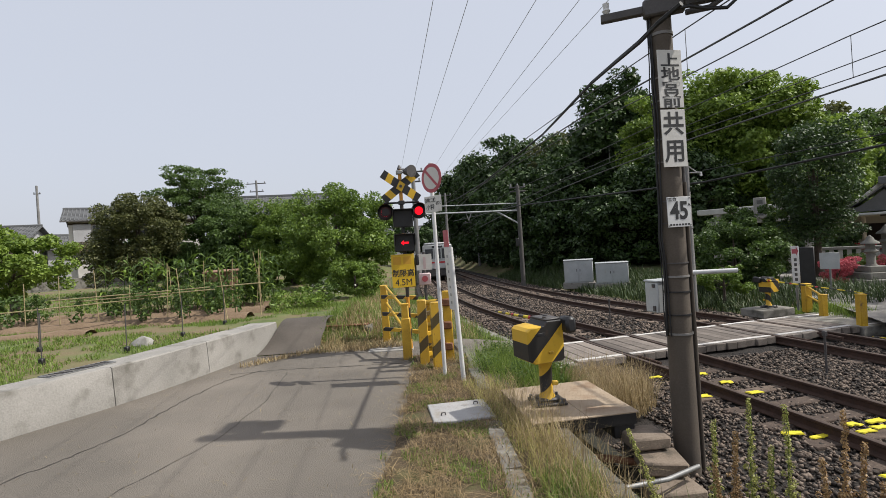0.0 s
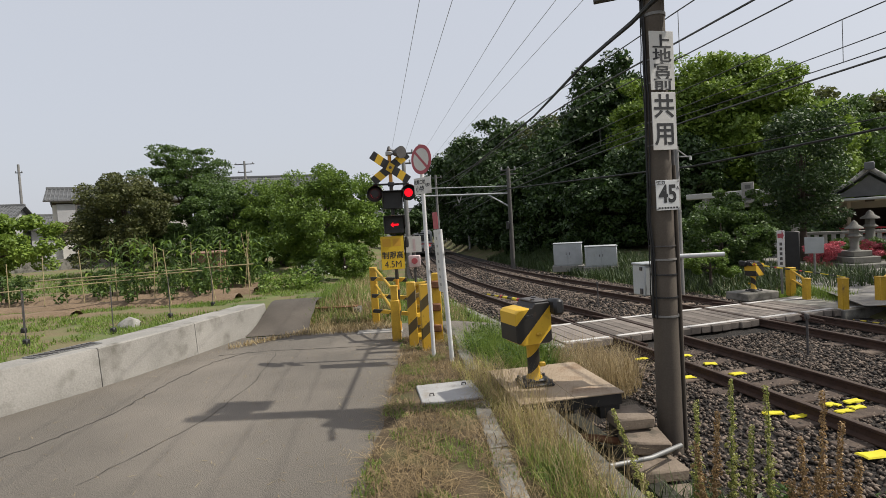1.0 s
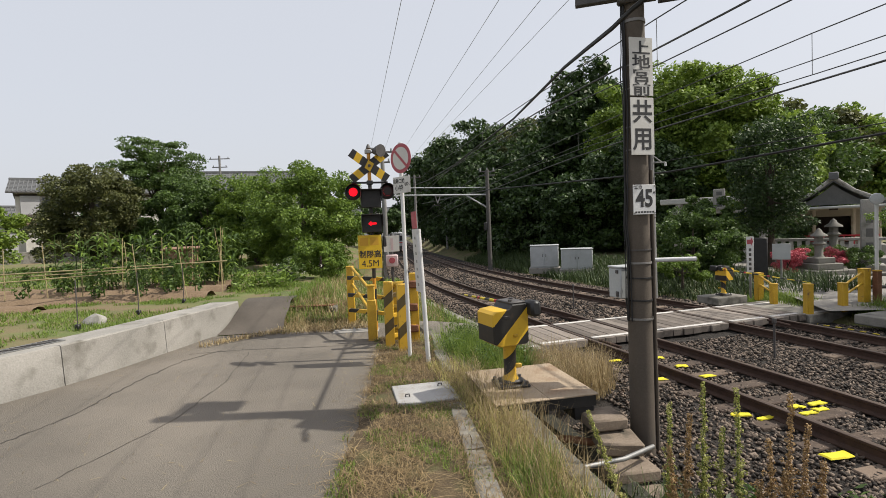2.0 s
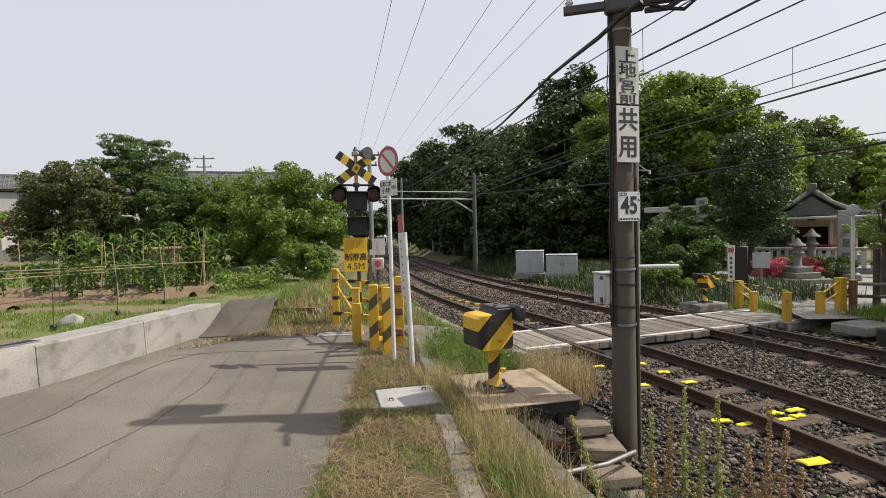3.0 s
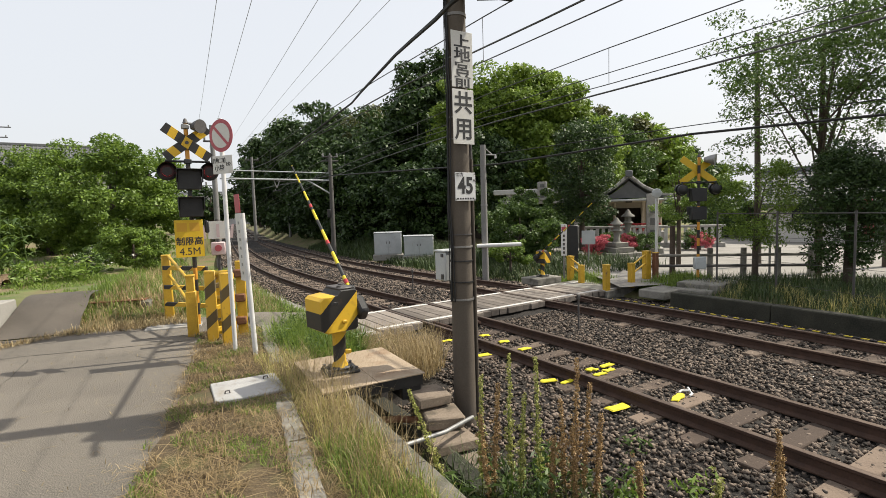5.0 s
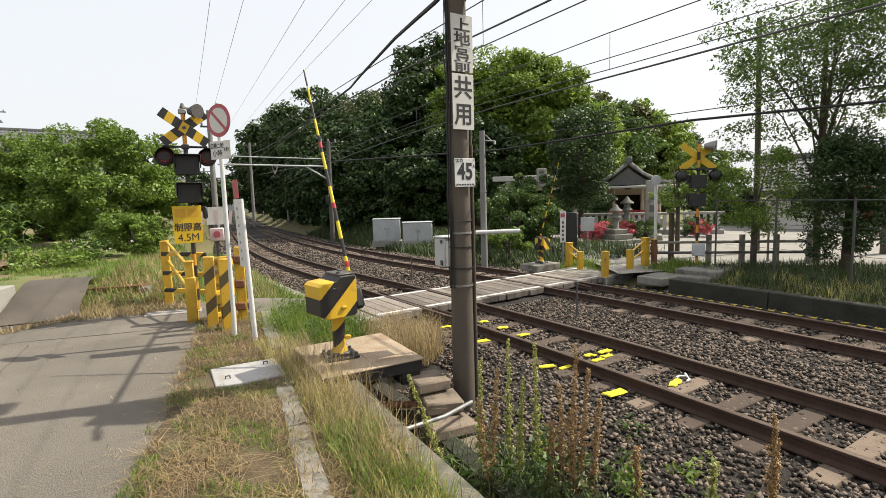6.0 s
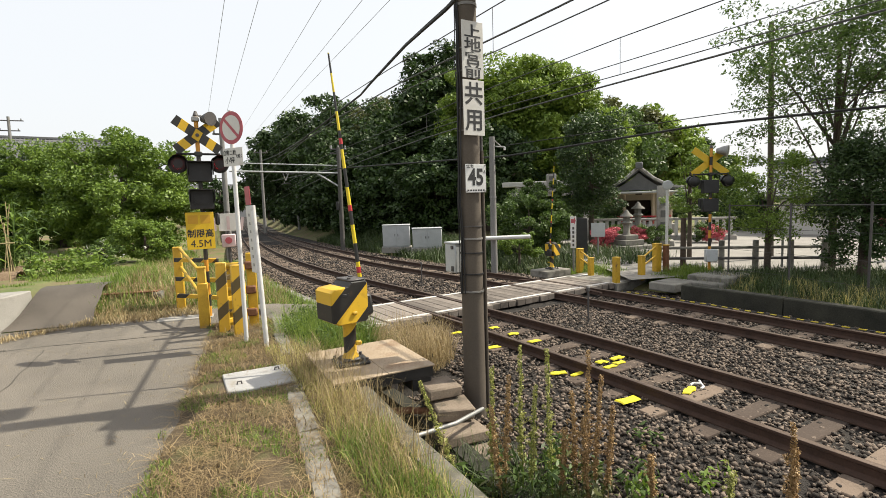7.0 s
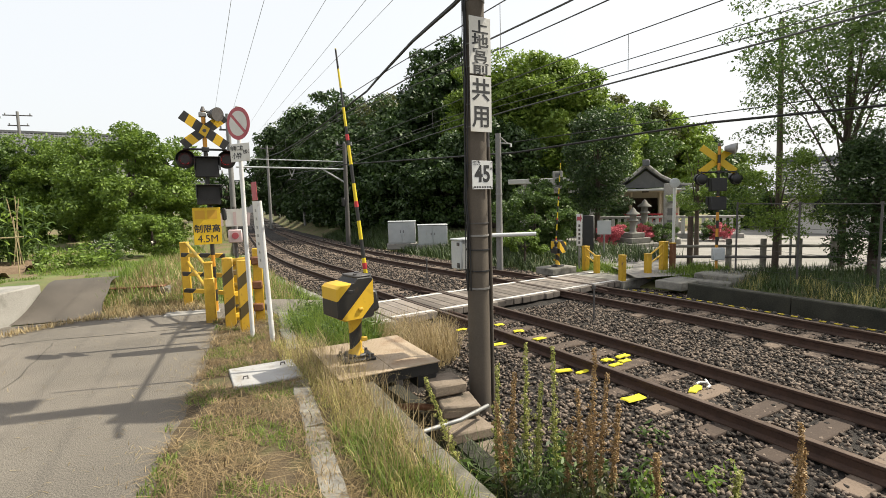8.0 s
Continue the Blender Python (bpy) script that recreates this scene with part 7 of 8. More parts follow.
# ---------------------------------------------------------------- houses
def tiled_house(at, turn, w, d, wall_h, roof_h, label, windows=(), storey=None, wall_mat=None):
    """A house in its own axes: front along x at y=0, gable roof along x with rows of tiles."""
    root = thing("house", (*at,), label, "house", "", turn)
    wm = wall_mat or M_PLASTER
    holes = sorted(windows)
    panels = []
    cols = [0.0] + [v for x, z, ww, hh in holes for v in (x, x + ww)] + [w]
    for i, (a, b) in enumerate(zip(cols, cols[1:])):
        if b - a < 0.01:
            continue
        if i % 2 == 0:
            panels.append(Shape().box((a, 0, -0.2), (b, 0.18, wall_h)))
        else:
            x, z, ww, hh = holes[i // 2]
            panels.append(Shape().box((a, 0, -0.2), (b, 0.18, z)))
            panels.append(Shape().box((a, 0, z + hh), (b, 0.18, wall_h)))
    panels += [Shape().box((0, 0.18, -0.2), (0.18, d, wall_h)), Shape().box((w - 0.18, 0.18, -0.2), (w, d, wall_h)), Shape().box((0.18, d - 0.18, -0.2), (w - 0.18, d, wall_h))]
    for x in (0.0, w - 0.18):
        panels.append(Shape().add([(x, 0, wall_h), (x + 0.18, 0, wall_h), (x + 0.18, d, wall_h), (x, d, wall_h), (x, d / 2, wall_h + roof_h), (x + 0.18, d / 2, wall_h + roof_h)], [(0, 3, 4), (1, 5, 2), (0, 4, 5, 1), (3, 2, 5, 4)]))
    for panel in panels:
        part("wall", panel, wm, root)
    for x, z, ww, hh in holes:
        win = part("window", Shape().box((x, 0.05, z), (x + 0.06, 0.13, z + hh)).box((x + ww - 0.06, 0.05, z), (x + ww, 0.13, z + hh)).box((x + 0.06, 0.05, z), (x + ww - 0.06, 0.13, z + 0.06)).box((x + 0.06, 0.05, z + hh - 0.06), (x + ww - 0.06, 0.13, z + hh)).box((x + ww / 2 - 0.03, 0.055, z + 0.06), (x + ww / 2 + 0.03, 0.125, z + hh - 0.06)), M_STEEL, root, "grey window frame")
        part("pane", Shape().box((x + 0.06, 0.085, z + 0.06), (x + ww - 0.06, 0.095, z + hh - 0.06)), M_GLASS_DARK, win)
        part("sill", Shape().box((x - 0.05, -0.06, z - 0.06), (x + ww + 0.05, 0.0, z), 0.01), M_STEEL, win)
    over = 0.6
    courses = []
    slope = math.hypot(d / 2 + over, roof_h * (d / 2 + over) / (d / 2))
    run = d / 2 + over
    drop = roof_h * over / (d / 2)
    rows_ = 9
    for sgn in (0, 1):
        for i in range(rows_):
            f0, f1 = i / rows_, (i + 1) / rows_
            y0, y1 = -over + run * f0, -over + run * f1
            z0, z1 = wall_h - drop + (roof_h + drop) * f0, wall_h - drop + (roof_h + drop) * f1
            if sgn:
                y0, y1 = d - y0, d - y1
            courses.append(Shape().add([(-over, y0, z0 + 0.09), (w + over, y0, z0 + 0.09), (w + over, y1, z1 + 0.03), (-over, y1, z1 + 0.03), (-over, y0, z0), (w + over, y0, z0), (w + over, y1, z1 - 0.05), (-over, y1, z1 - 0.05)],
                   [(0, 1, 2, 3), (4, 7, 6, 5), (0, 4, 5, 1), (0, 3, 7, 4), (1, 5, 6, 2)]))
    roof = part("roof", Shape().box((-over, d / 2 - 0.14, wall_h + roof_h), (w + over, d / 2 + 0.14, wall_h + roof_h + 0.26), 0.04), M_TILE, root, "grey tiled roof")
    for course in courses:
        part("tile_course", course, M_TILE, roof, "", 0)
    rib = Shape()
    n = int((w + 2 * over) / 0.32)
    for i in range(n):
        x = -over + (i + 0.5) * (w + 2 * over) / n
        rib.tube([(x, -over - 0.02, wall_h - drop + 0.09), (x, d / 2, wall_h + roof_h + 0.06)], 0.05, 5)
    part("tile_ribs", rib, M_TILE, roof)
    part("gutter", Shape().tube([(-over, -over - 0.04, wall_h - drop - 0.02), (w + over, -over - 0.04, wall_h - drop - 0.02)], 0.06, 8), M_STEEL_DARK, roof)
    return root


def build_houses():
    h = tiled_house((-34.5, 48.9, 0.4), 31, 11.5, 7.0, 6.6, 1.25, "two-storey pale plaster house with a grey tiled roof", ((1.9, 4.5, 2.7, 1.5), (5.8, 4.5, 2.4, 1.5)))
    low = part("lower_roof", Shape().add([(0.4, -1.6, 3.35), (6.0, -1.6, 3.35), (6.0, 0.0, 4.15), (0.4, 0.0, 4.15), (0.4, -1.6, 3.22), (6.0, -1.6, 3.22), (6.0, 0.0, 4.0), (0.4, 0.0, 4.0)], [(0, 1, 2, 3), (4, 7, 6, 5), (0, 4, 5, 1), (1, 5, 6, 2), (0, 3, 7, 4)]), M_ROOF_RED, h, "reddish brown lower roof")
    part("shutter_box", Shape().box((0.35, -0.28, 4.35), (1.8, -0.003, 6.1), 0.03), M_PLASTER_GREY, h)
    part("balcony", Shape().box((1.9, -0.35, 4.05), (5.4, -0.003, 4.5), 0.03), M_PLASTER_GREY, h)
    part("band", Shape().box((0.0, -0.06, 6.05), (11.5, -0.003, 6.25), 0.01), M_WOOD_DARK, h)
    part("lower_wall", Shape().box((0.6, -1.3, -0.2), (2.6, -1.1, 3.2), 0.02), M_PLASTER, h)
    part("porch_post", Shape().tube([(5.8, -1.5, -0.2), (5.8, -1.5, 3.3)], 0.09, 10), M_WOOD_DARK, h)
    part("porch_screen", Shape().box((2.8, -0.25, 0.2), (5.6, -0.19, 2.6), 0.02), M_WOOD_DARK, h, "dark sliding door")
    for k in range(3):
        part("drying_pole", Shape().tube([(3.2, -2.4, 2.0 + 0.3 * k), (8.4, -2.4, 2.05 + 0.3 * k)], 0.05, 8), M_STEEL, h)
    mast = single("roof_aerial", Shape().tube([(0, 0, 0), (0, 0, 1.9)], 0.035, 8).tube([(-0.6, 0, 1.8), (0.6, 0, 1.8)], 0.025, 6).tube([(-0.4, 0, 1.5), (0.4, 0, 1.5)], 0.02, 6), M_STEEL, "thin television aerial on the house roof", "aerial", at=pose(-32.0, 53.8, 7.9))
    tiled_house((-22.0, 56.0, 0.4), 12, 13.0, 8.0, 6.6, 2.4, "house with a broad grey tiled roof behind the bushes", ((2.0, 4.2, 2.0, 1.2),))
    tiled_house((-52.0, 52.0, 0.4), 20, 9.0, 7.0, 5.6, 1.4, "grey house with a low tiled roof far behind the field", ((3.0, 3.6, 1.6, 1.2),), wall_mat=M_PLASTER_GREY)
    tiled_house((-44.5, 59.5, 0.4), 40, 6.0, 5.0, 4.6, 1.4, "small grey house with a tiled roof far behind the field", ((1.0, 3.0, 1.6, 1.2),), wall_mat=M_PLASTER_GREY)
    for x, y, w, hh, t in ((-12, 130, 9, 6, 10), (-4, 150, 10, 7, -5), (-24, 140, 9, 6, 8), (4.5, 190, 9, 6.5, 0)):
        tiled_house((x, y, 0), t, w, 7, hh, 1.8, "distant house with a grey roof along the railway", ((2.0, 3.0, 2.0, 1.3),), wall_mat=M_PLASTER_GREY)
    wallb = thing("garden_wall", pose(-33.5, 41.0, 0.4, 0, 0, 31), "grey block garden wall in front of the houses", "wall")
    for k in range(6):
        part("wall_panel", Shape().box((-9 + k * 4.0, -0.1, -0.3), (-5.02 + k * 4.0, 0.1, 1.0), 0.02), M_CONCRETE_OLD, wallb)


M_ROOF_RED = surface("reddish_roof", (0.172, 0.0946, 0.0774), (0.258, 0.1548, 0.129), 0.7, 2, 20, 0.1)
M_PLASTER_GREY = surface("grey_plaster", (0.3096, 0.3096, 0.3182), (0.4128, 0.4128, 0.4214), 0.9, 0.8, 14, 0.1)


# ---------------------------------------------------------------- vegetable field
def build_field():
    # soil beds
    for k, (x0, x1, y, d) in enumerate(((-12.5, -4.9, 13.2, 0.36), (-13.5, -4.9, 14.6, 0.36), (-13.5, -5.2, 16.0, 0.36), (-12.5, -8.0, 11.6, 0.3))):
        s = Shape()
        n = 40
        rows = []
        for i in range(n + 1):
            x = x0 + (x1 - x0) * i / n
            e = 0.12 * noise.noise((x * 0.9, y, k))
            h = 0.10 + 0.05 * noise.noise((x * 2, y, 3))
            rows.append([(x, y - d + e, 0.46), (x, y - d * 0.5 + e, 0.54 + h * 0.6), (x, y + e, 0.56 + h * 0.7), (x, y + d * 0.5 + e, 0.54 + h * 0.6), (x, y + d + e, 0.46)])
        s.add([p for r in rows for p in r], [(i * 5 + j, (i + 1) * 5 + j, (i + 1) * 5 + j + 1, i * 5 + j + 1) for i in range(n) for j in range(4)])
        single("soil_bed", s, M_SOIL, "raised bed of bare brown soil in the field", "soil bed", "soil beds")
    # maize: three plants built once, then copied
    g = np.random.default_rng(12)
    kinds = []
    for k in range(3):
        root = thing("maize_plant", (0, 0, -50), "tall green maize plant in the field", "maize plant", "maize rows")
        h = 1.55 + 0.15 * k
        part("stalk", Shape().tube([(0, 0, 0), (0.02, 0, h * 0.6), (0, 0.02, h)], [0.016, 0.013, 0.006], 6), LEAF_MID, root)
        s = Shape()
        for i in range(9):
            a = i * 2.4 + g.uniform(-0.4, 0.4)
            z = 0.15 + 0.85 * h * i / 9
            l = g.uniform(0.4, 0.62)
            out, side = Vector((math.cos(a), math.sin(a), 0)), Vector((-math.sin(a), math.cos(a), 0))
            pts = [(0, 0, 0.0), (0.35, 0.26, 0.022), (0.7, 0.30, 0.02), (1.0, 0.12, 0.004)]
            lf = [Vector((0, 0, z)) + out * u * l + Vector((0, 0, v * l)) - side * (w * 1.6 + 0.004) for u, v, w in pts]
            rt = [Vector((0, 0, z)) + out * u * l + Vector((0, 0, v * l)) + side * (w * 1.6 + 0.004) for u, v, w in pts]
            s.strip(lf, rt)
        part("foliage", s, LEAF_BRIGHT if k else LEAF_MID, root)
        kinds.append(root)
    rnd = random.Random(17)
    first = [True, True, True]
    for row in range(3):
        for i in range(17):
            x = -9.6 + i * 0.26 + rnd.uniform(-0.05, 0.05) + row * 0.15
            y = 14.8 + row * 0.55 + i * 0.06 + rnd.uniform(-0.05, 0.05)
            k = rnd.randrange(3)
            m = pose(x, y, 0.55, rnd.uniform(-5, 5), rnd.uniform(-5, 5), rnd.uniform(0, 360))
            if first[k]:
                kinds[k].matrix_basis = m
                first[k] = False
            else:
                copy_thing(kinds[k], m)
    for x, y in ((-9.3, 8.6), (-9.0, 9.1), (-9.6, 9.3), (-9.2, 9.8), (-8.6, 8.4), (-10.0, 8.8), (-9.7, 10.1)):
        copy_thing(kinds[0], pose(x, y, 0.5, 0, 0, rnd.uniform(0, 360)))
    # low vegetable plants
    base = None
    for i in range(34):
        x, y = -12.2 + 7.4 * rnd.random(), rnd.choice((13.2, 14.6, 16.1))
        m = pose(x, y + rnd.uniform(-0.2, 0.2), 0.58, 0, 0, rnd.uniform(0, 360))
        if base is None:
            base = thing("vegetable_plant", m, "staked leafy vegetable plant on a soil bed", "vegetable plant", "vegetable plants")
            part("stem", Shape().tube([(0, 0, -0.1), (0.02, 0, 0.6)], 0.01, 6), LEAF_MID, base)
            cs = [(g.normal() * 0.09, g.normal() * 0.09, 0.12 + 0.06 * j) for j in range(12)]
            leaves("foliage", cs, [0.13] * 12, 12, 0.06, g, LEAF_MID, base, 1.0, (1.0, 0.5))
        else:
            copy_thing(base, m)
    # stakes and the long poles tied to them
    def stake(x, y, h, t=0.0, r=0.012, mat=None, label="bamboo garden stake in the vegetable bed"):
        single("garden_stake", Shape().tube([(0, 0, -0.15), (0, 0, h)], [r, r * 0.8], 8), mat or M_BAMBOO, label, "garden stake", "garden stakes", at=pose(x, y, 0.55, 0, t, 0))

    for x, y, h, t in ((-9.75, 13.1, 1.35, 2), (-8.95, 13.4, 1.45, -2), (-8.0, 13.2, 1.0, 1), (-7.1, 13.3, 1.5, 3), (-6.35, 12.6, 1.35, -4), (-5.3, 12.7, 1.3, -6), (-4.75, 13.6, 1.25, 0), (-10.7, 13.2, 1.2, 1), (-11.6, 12.4, 1.2, 0), (-6.7, 14.6, 1.5, 2), (-7.6, 14.6, 1.4, -2), (-5.9, 14.6, 1.5, 3), (-5.55, 15.6, 1.7, 8), (-5.35, 15.6, 1.7, -7), (-5.45, 15.7, 1.75, 1)):
        stake(x, y, h, t)
    for a, b in (((-9.9, 13.05, 1.27), (-4.5, 13.3, 1.36)), ((-12.3, 12.3, 1.02), (-6.9, 13.15, 1.18)), ((-9.6, 13.3, 1.18), (-5.6, 12.75, 1.3))):
        single("bamboo_pole", Shape().tube([a, b], 0.014, 8), M_BAMBOO, "long bamboo pole tied across the garden stakes", "bamboo pole", "bamboo poles")
    for x, y in ((-6.55, 8.27), (-5.55, 8.9), (-5.25, 10.3), (-5.0, 11.8), (-7.6, 9.6)):
        root = thing("net_post", (x, y, 0.5), "thin dark garden post with a black foot", "garden post", "net posts")
        part("shaft", Shape().tube([(0, 0, -0.1), (0.01, 0, 0.85)], 0.009, 8), M_STEEL_DARK, root)
        part("foot", Shape().box((-0.04, -0.04, -0.02), (0.04, 0.04, 0.10), 0.015), M_BLACK, root)
    rock = Shape().tube([(0, 0, -0.08), (0, 0, 0.02), (0, 0, 0.10), (0, 0, 0.15)], [0.16, 0.19, 0.13, 0.04], 9)
    rock.v = [tuple(Vector(p) + noise.noise_vector(Vector(p) * 6) * 0.05) for p in rock.v]
    single("field_stone", rock, M_STONE, "pale rough stone lying at the edge of the field", "stone", at=pose(-5.62, 9.5, 0.52))
    # steel grate let into the wall's top
    gr = thing("drain_grate", pose(-5.25, 7.25, 0.574, 0, 0, -25), "steel drain grate let into the top of the wall", "drain grate")
    part("grate_frame", Shape().box((-0.14, -0.45, 0), (-0.12, 0.45, 0.012)).box((0.12, -0.45, 0), (0.14, 0.45, 0.012)).box((-0.12, -0.45, 0), (0.12, -0.43, 0.012)).box((-0.12, 0.43, 0), (0.12, 0.45, 0.012)), M_STEEL, gr)
    for i in range(12):
        part("grate_bar", Shape().box((-0.12, -0.40 + i * 0.07, 0), (0.12, -0.385 + i * 0.07, 0.010)), M_STEEL_DARK, gr)
    # shed
    root = thing("garden_shed", pose(-7.7, 18.3, 0.5, 0, 0, 14), "small reddish board garden box among the maize", "garden shed")
    for i in range(8):
        part("board", Shape().box((-0.5 + i * 0.125, 0, 0.0), (-0.38 + i * 0.125, 0.02, 1.1), 0.004), M_WOOD_RED, root)
    part("side_board", Shape().box((-0.5, 0.02, 0), (-0.48, 0.7, 1.05), 0.004).box((0.48, 0.02, 0), (0.5, 0.7, 1.05), 0.004), M_WOOD_RED, root)
    part("lid", Shape().box((-0.6, -0.06, 1.1), (0.6, 0.8, 1.15), 0.008, pose(0, 0, 0, 3)), M_WOOD_RED, root)
    for k in range(4):
        base2 = thing("garden_bush", (-4.4 + 0.5 * k - (3.5 if k == 3 else 0), 14.4 + 0.5 * (k % 2), 0.45), "low leafy green garden plant", "garden plant", "garden plants")
        cs = [(g.normal() * 0.2, g.normal() * 0.2, 0.1 + abs(g.normal()) * 0.22) for _ in range(22)]
        leaves("foliage", cs, [0.16] * 22, 16, 0.06, g, LEAF_BRIGHT, base2, 1.0, (1.2, 0.4))
    # rusty plate on a block beside the ramp
    root = thing("rusty_plate", pose(-2.05, 11.45, 0.0, 0, 0, -6), "rusty steel plate on concrete blocks beside the ramp", "steel plate")
    part("plate", Shape().box((-0.62, -0.32, 0.36), (0.52, 0.32, 0.38), 0.004), M_RUST, root)
    part("block", Shape().box((0.42, -0.34, -0.1), (0.62, -0.06, 0.355), 0.03), M_CONCRETE_OLD, root)
    part("block", Shape().box((-0.55, 0.0, 0.0), (-0.3, 0.25, 0.355), 0.03), M_CONCRETE_OLD, root)


# ---------------------------------------------------------------- train
def build_train():
    root = thing("train", (0.4, 38, RAIL_Z), "white commuter train with a red band on the near track", "train")
    n = 3
    for c in range(n):
        y0 = c * 19.6
        y1 = y0 + 19.2
        body = part("carriage", Shape().box((-1.38, y0, 1.0), (1.38, y1, 3.30), 0.09).box((-1.25, y0 + 0.05, 3.28), (1.25, y1 - 0.05, 3.52), 0.12), M_TRAIN, root, "white carriage body")
        part("under_frame", Shape().box((-1.15, y0 + 0.5, 0.35), (1.15, y1 - 0.5, 1.0), 0.05), M_BLACK, body)
        part("red_band", Shape().box((-1.392, y0 + 0.1, 1.62), (-1.381, y1 - 0.1, 1.9)).box((1.381, y0 + 0.1, 1.62), (1.392, y1 - 0.1, 1.9)), M_RED, body)
        for k in range(7):
            yy = y0 + 1.4 + k * 2.5
            for x in (-1.39, 1.382):
                part("window", Shape().box((x, yy, 2.05), (x + 0.008, yy + 1.5, 2.85)), M_GLASS_DARK, body)
        for yy in (y0 + 2.8, y1 - 2.8):
            for x in (-0.566, 0.566):
                for k in (-1.0, 1.0):
                    part("wheel", Shape().tube([(x - 0.06, yy + k, 0.43), (x + 0.06, yy + k, 0.43)], 0.43, 18), M_STEEL_DARK, body)
    front = root
    part("end_window", Shape().box((-1.15, -0.012, 1.98), (-0.42, -0.002, 2.92)).box((-0.30, -0.012, 1.98), (0.30, -0.002, 2.92)).box((0.42, -0.012, 1.98), (1.15, -0.002, 2.92)), M_GLASS_DARK, front, "dark end windows")
    part("end_band", Shape().box((-1.3, -0.010, 1.55), (1.3, -0.002, 1.70)), M_RED, front)
    for x in (-1.0, 1.0):
        part("tail_lamp", Shape().tube([(x, -0.004, 1.35), (x, -0.03, 1.35)], 0.09, 12), M_TAIL, front, "red tail lamp")
    part("skirt", Shape().box((-1.2, 0.02, 0.30), (1.2, 0.4, 0.98), 0.05), M_STEEL_DARK, front)
    part("destination_panel", Shape().box((-0.5, -0.012, 3.0), (0.5, -0.002, 3.2)), M_GLASS_DARK, front)
    pg = part("pantograph", Shape().tube([(-0.5, 6.0, 3.52), (-0.5, 6.9, 4.15), (-0.5, 6.2, 4.75)], 0.03, 8).tube([(0.5, 6.0, 3.52), (0.5, 6.9, 4.15), (0.5, 6.2, 4.75)], 0.03, 8).tube([(-0.8, 6.2, 4.76), (0.8, 6.2, 4.76)], 0.035, 8), M_STEEL_DARK, root, "raised pantograph")
    part("roof_unit", Shape().box((-0.7, 9, 3.5), (0.7, 12, 3.8), 0.06), M_STEEL, root)
    return root


M_TRAIN = surface("train_paint", (0.3612, 0.3698, 0.3784), (0.43, 0.4386, 0.4472), 0.35, 0.6, 20, 0.02)
M_TAIL = glow("tail_lamp_red", (1.0, 0.05, 0.04), 1.5)

# ---------------------------------------------------------------- build
pole = build_pole()
near_barrier, near_arm = build_barrier((1.15, 5.61, 0.12), 4, "yellow and black striped barrier machine on the steel platform")
far_barrier, far_arm = build_barrier((8.55, 12.45, -0.12), 190, "yellow and black barrier machine across the tracks", length=3.0)
far_barrier.scale = (0.8, 0.8, 0.8)
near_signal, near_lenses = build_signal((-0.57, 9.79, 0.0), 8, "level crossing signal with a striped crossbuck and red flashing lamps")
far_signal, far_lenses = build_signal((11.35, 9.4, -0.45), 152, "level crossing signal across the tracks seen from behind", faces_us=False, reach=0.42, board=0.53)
arrow_flap = finish_signal(near_signal)
part("loudspeaker", Shape().tube([(-0.12, 0.02, 3.50), (-0.22, 0.08, 3.50), (-0.34, 0.16, 3.48)], [0.06, 0.10, 0.15], 18), M_STEEL, far_signal, "grey loudspeaker horn")
part("relay_box", Shape().box((-0.15, 0.04, 0.66), (0.15, 0.18, 0.98), 0.02), M_PALE_METAL, far_signal, "pale grey relay box")
build_sign_posts()
build_emergency_button()
build_guards()
build_ditch()
build_platform()
build_bed()
build_crossing()
build_track_marks()
build_wires()
build_line_side()
build_shrine()
build_houses()
build_field()
train = build_train()
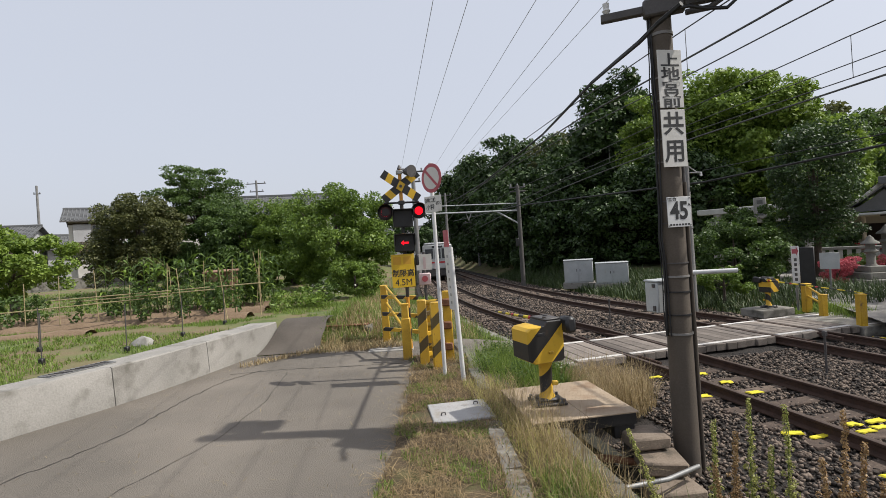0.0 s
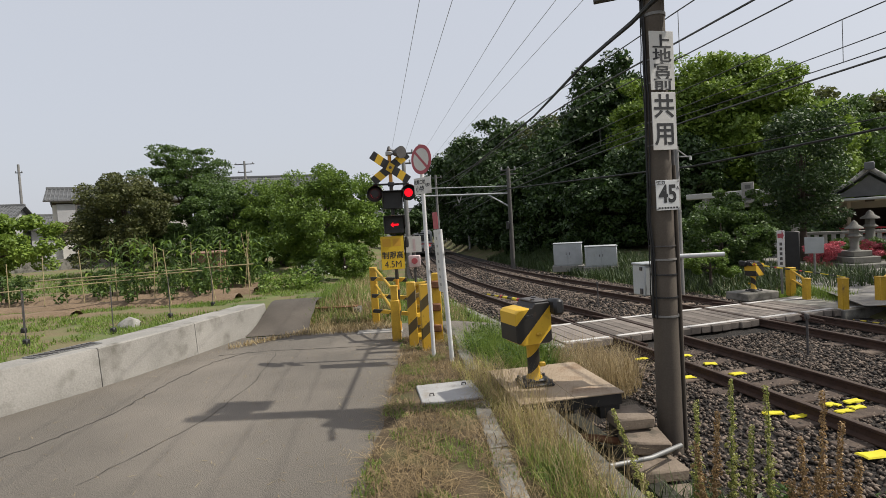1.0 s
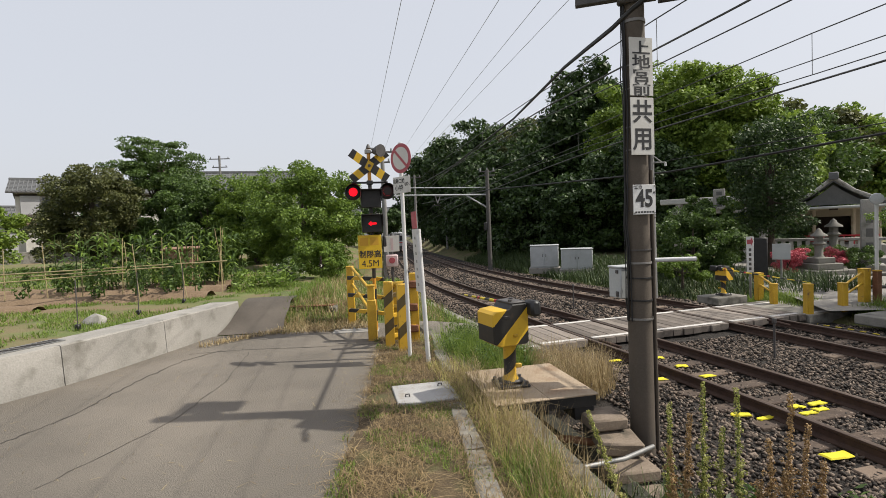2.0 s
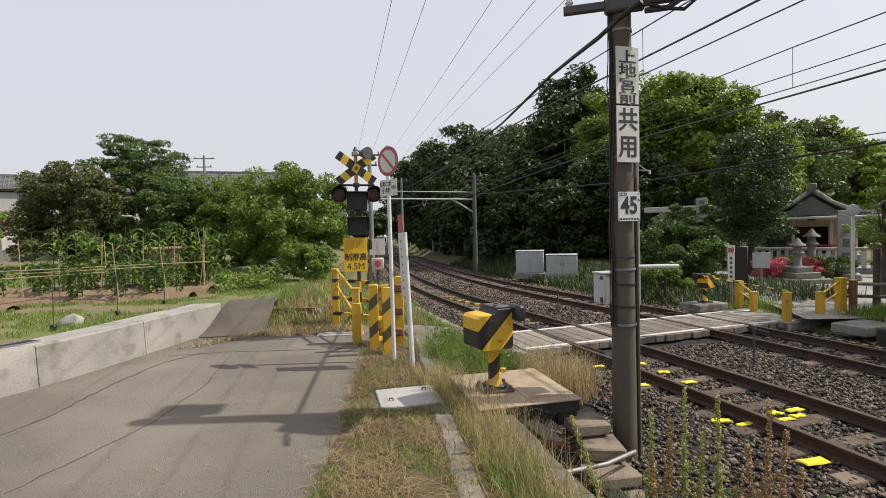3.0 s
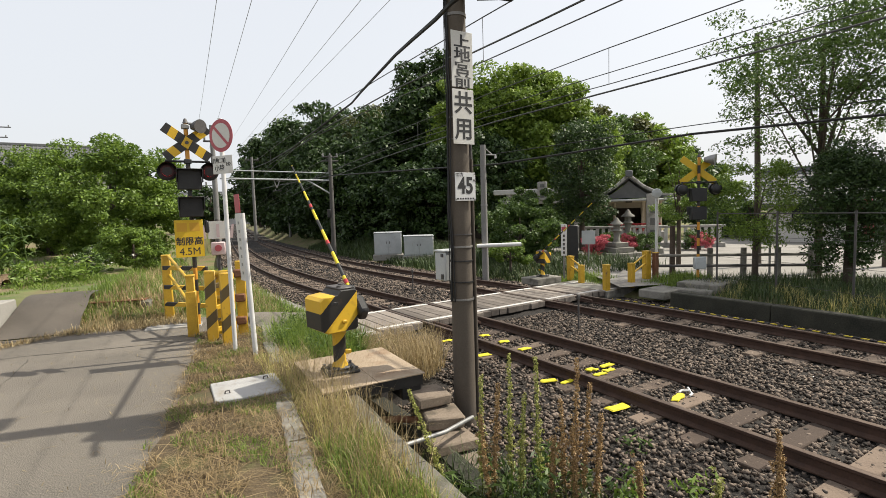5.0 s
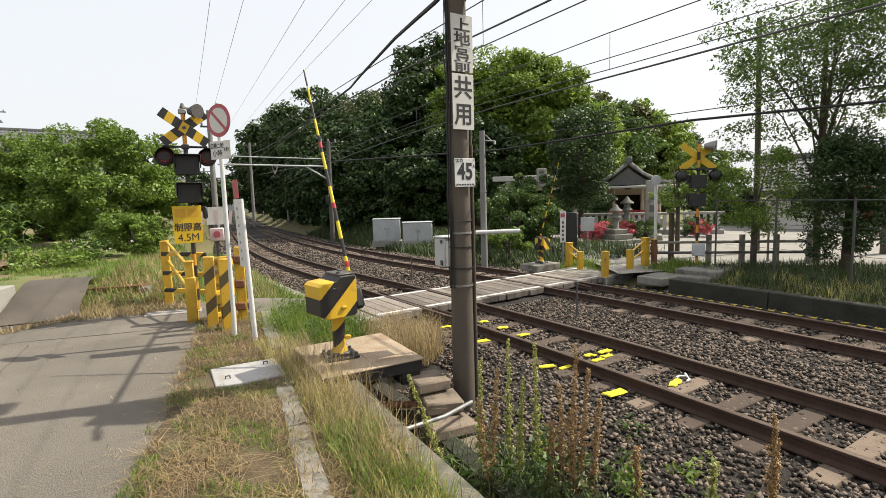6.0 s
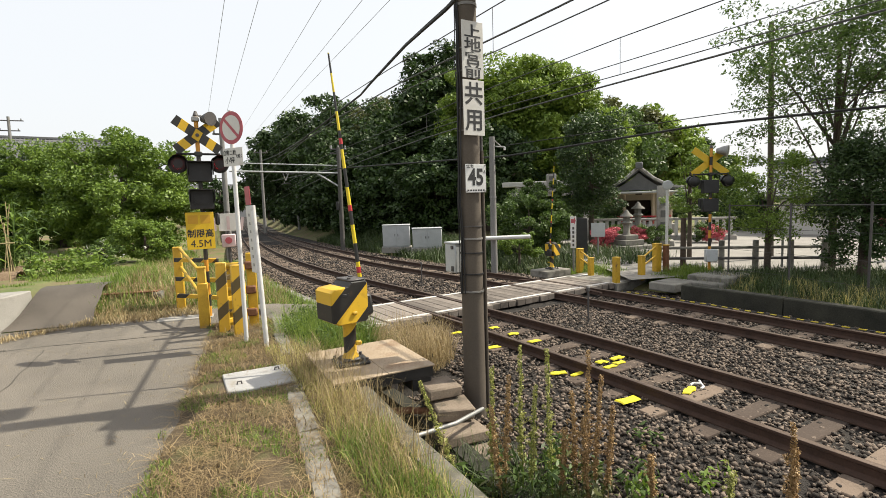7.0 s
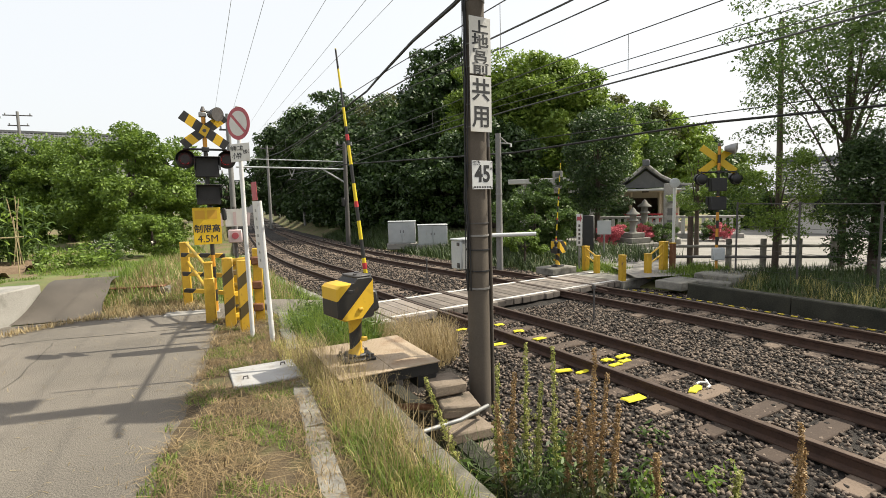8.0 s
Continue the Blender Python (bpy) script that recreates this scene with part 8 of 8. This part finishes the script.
build_trees()
build_grass()
build_stalks()
build_stones()


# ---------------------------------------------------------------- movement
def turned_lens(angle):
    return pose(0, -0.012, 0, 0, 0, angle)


def motions():
    # barrier arms rise
    rise = [(0.0, -4), (3.2, -4), (3.4, -2.5), (3.5, 0), (3.6, 2), (3.8, 6.5), (4.0, 10), (4.3, 18), (4.5, 23.3), (4.8, 32), (5.0, 38), (5.2, 44), (5.75, 63), (6.3, 80), (6.5, 84), (6.8, 85.5), (8.0, 85.5)]
    walk(near_arm, [(t, pose(0, 0.10, 0.90, a, -4.0 * math.sin(radians(max(a, 0))), 4)) for t, a in rise])
    walk(far_arm, [(t, pose(0, 0.10, 0.90, a, 0, 4)) for t, a in rise])
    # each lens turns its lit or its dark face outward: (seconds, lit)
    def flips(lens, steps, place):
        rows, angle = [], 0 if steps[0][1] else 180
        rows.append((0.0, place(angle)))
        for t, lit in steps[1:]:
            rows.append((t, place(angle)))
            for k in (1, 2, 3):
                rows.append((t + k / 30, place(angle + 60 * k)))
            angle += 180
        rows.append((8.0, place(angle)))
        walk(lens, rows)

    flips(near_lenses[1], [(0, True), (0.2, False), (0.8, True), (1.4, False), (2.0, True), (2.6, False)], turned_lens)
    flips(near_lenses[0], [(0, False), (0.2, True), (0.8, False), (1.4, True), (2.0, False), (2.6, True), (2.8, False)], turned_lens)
    flips(arrow_flap, [(0, True), (2.5, False)], lambda a: pose(0.0, -0.148, 2.12, 0, 0, a))
    # the train runs away along the near track
    rows = []
    for t, y in [(0.0, 47.0), (0.5, 57.5), (1.0, 68.5), (1.5, 80.0), (2.0, 92.0), (3.0, 118.0), (4.0, 146.0), (5.0, 175.0), (6.0, 206.0), (7.0, 238.0), (8.0, 271.0)]:
        p, q = track_point(y, 0)[0], track_point(y + 50, 0)[0]
        rows.append((t, pose(p.x, p.y, p.z + RAIL_Z, math.degrees(math.atan2(q.z - p.z, 50)), 0, math.degrees(math.atan2(-(q - p).x, (q - p).y)))))
    walk(train, rows)


motions()
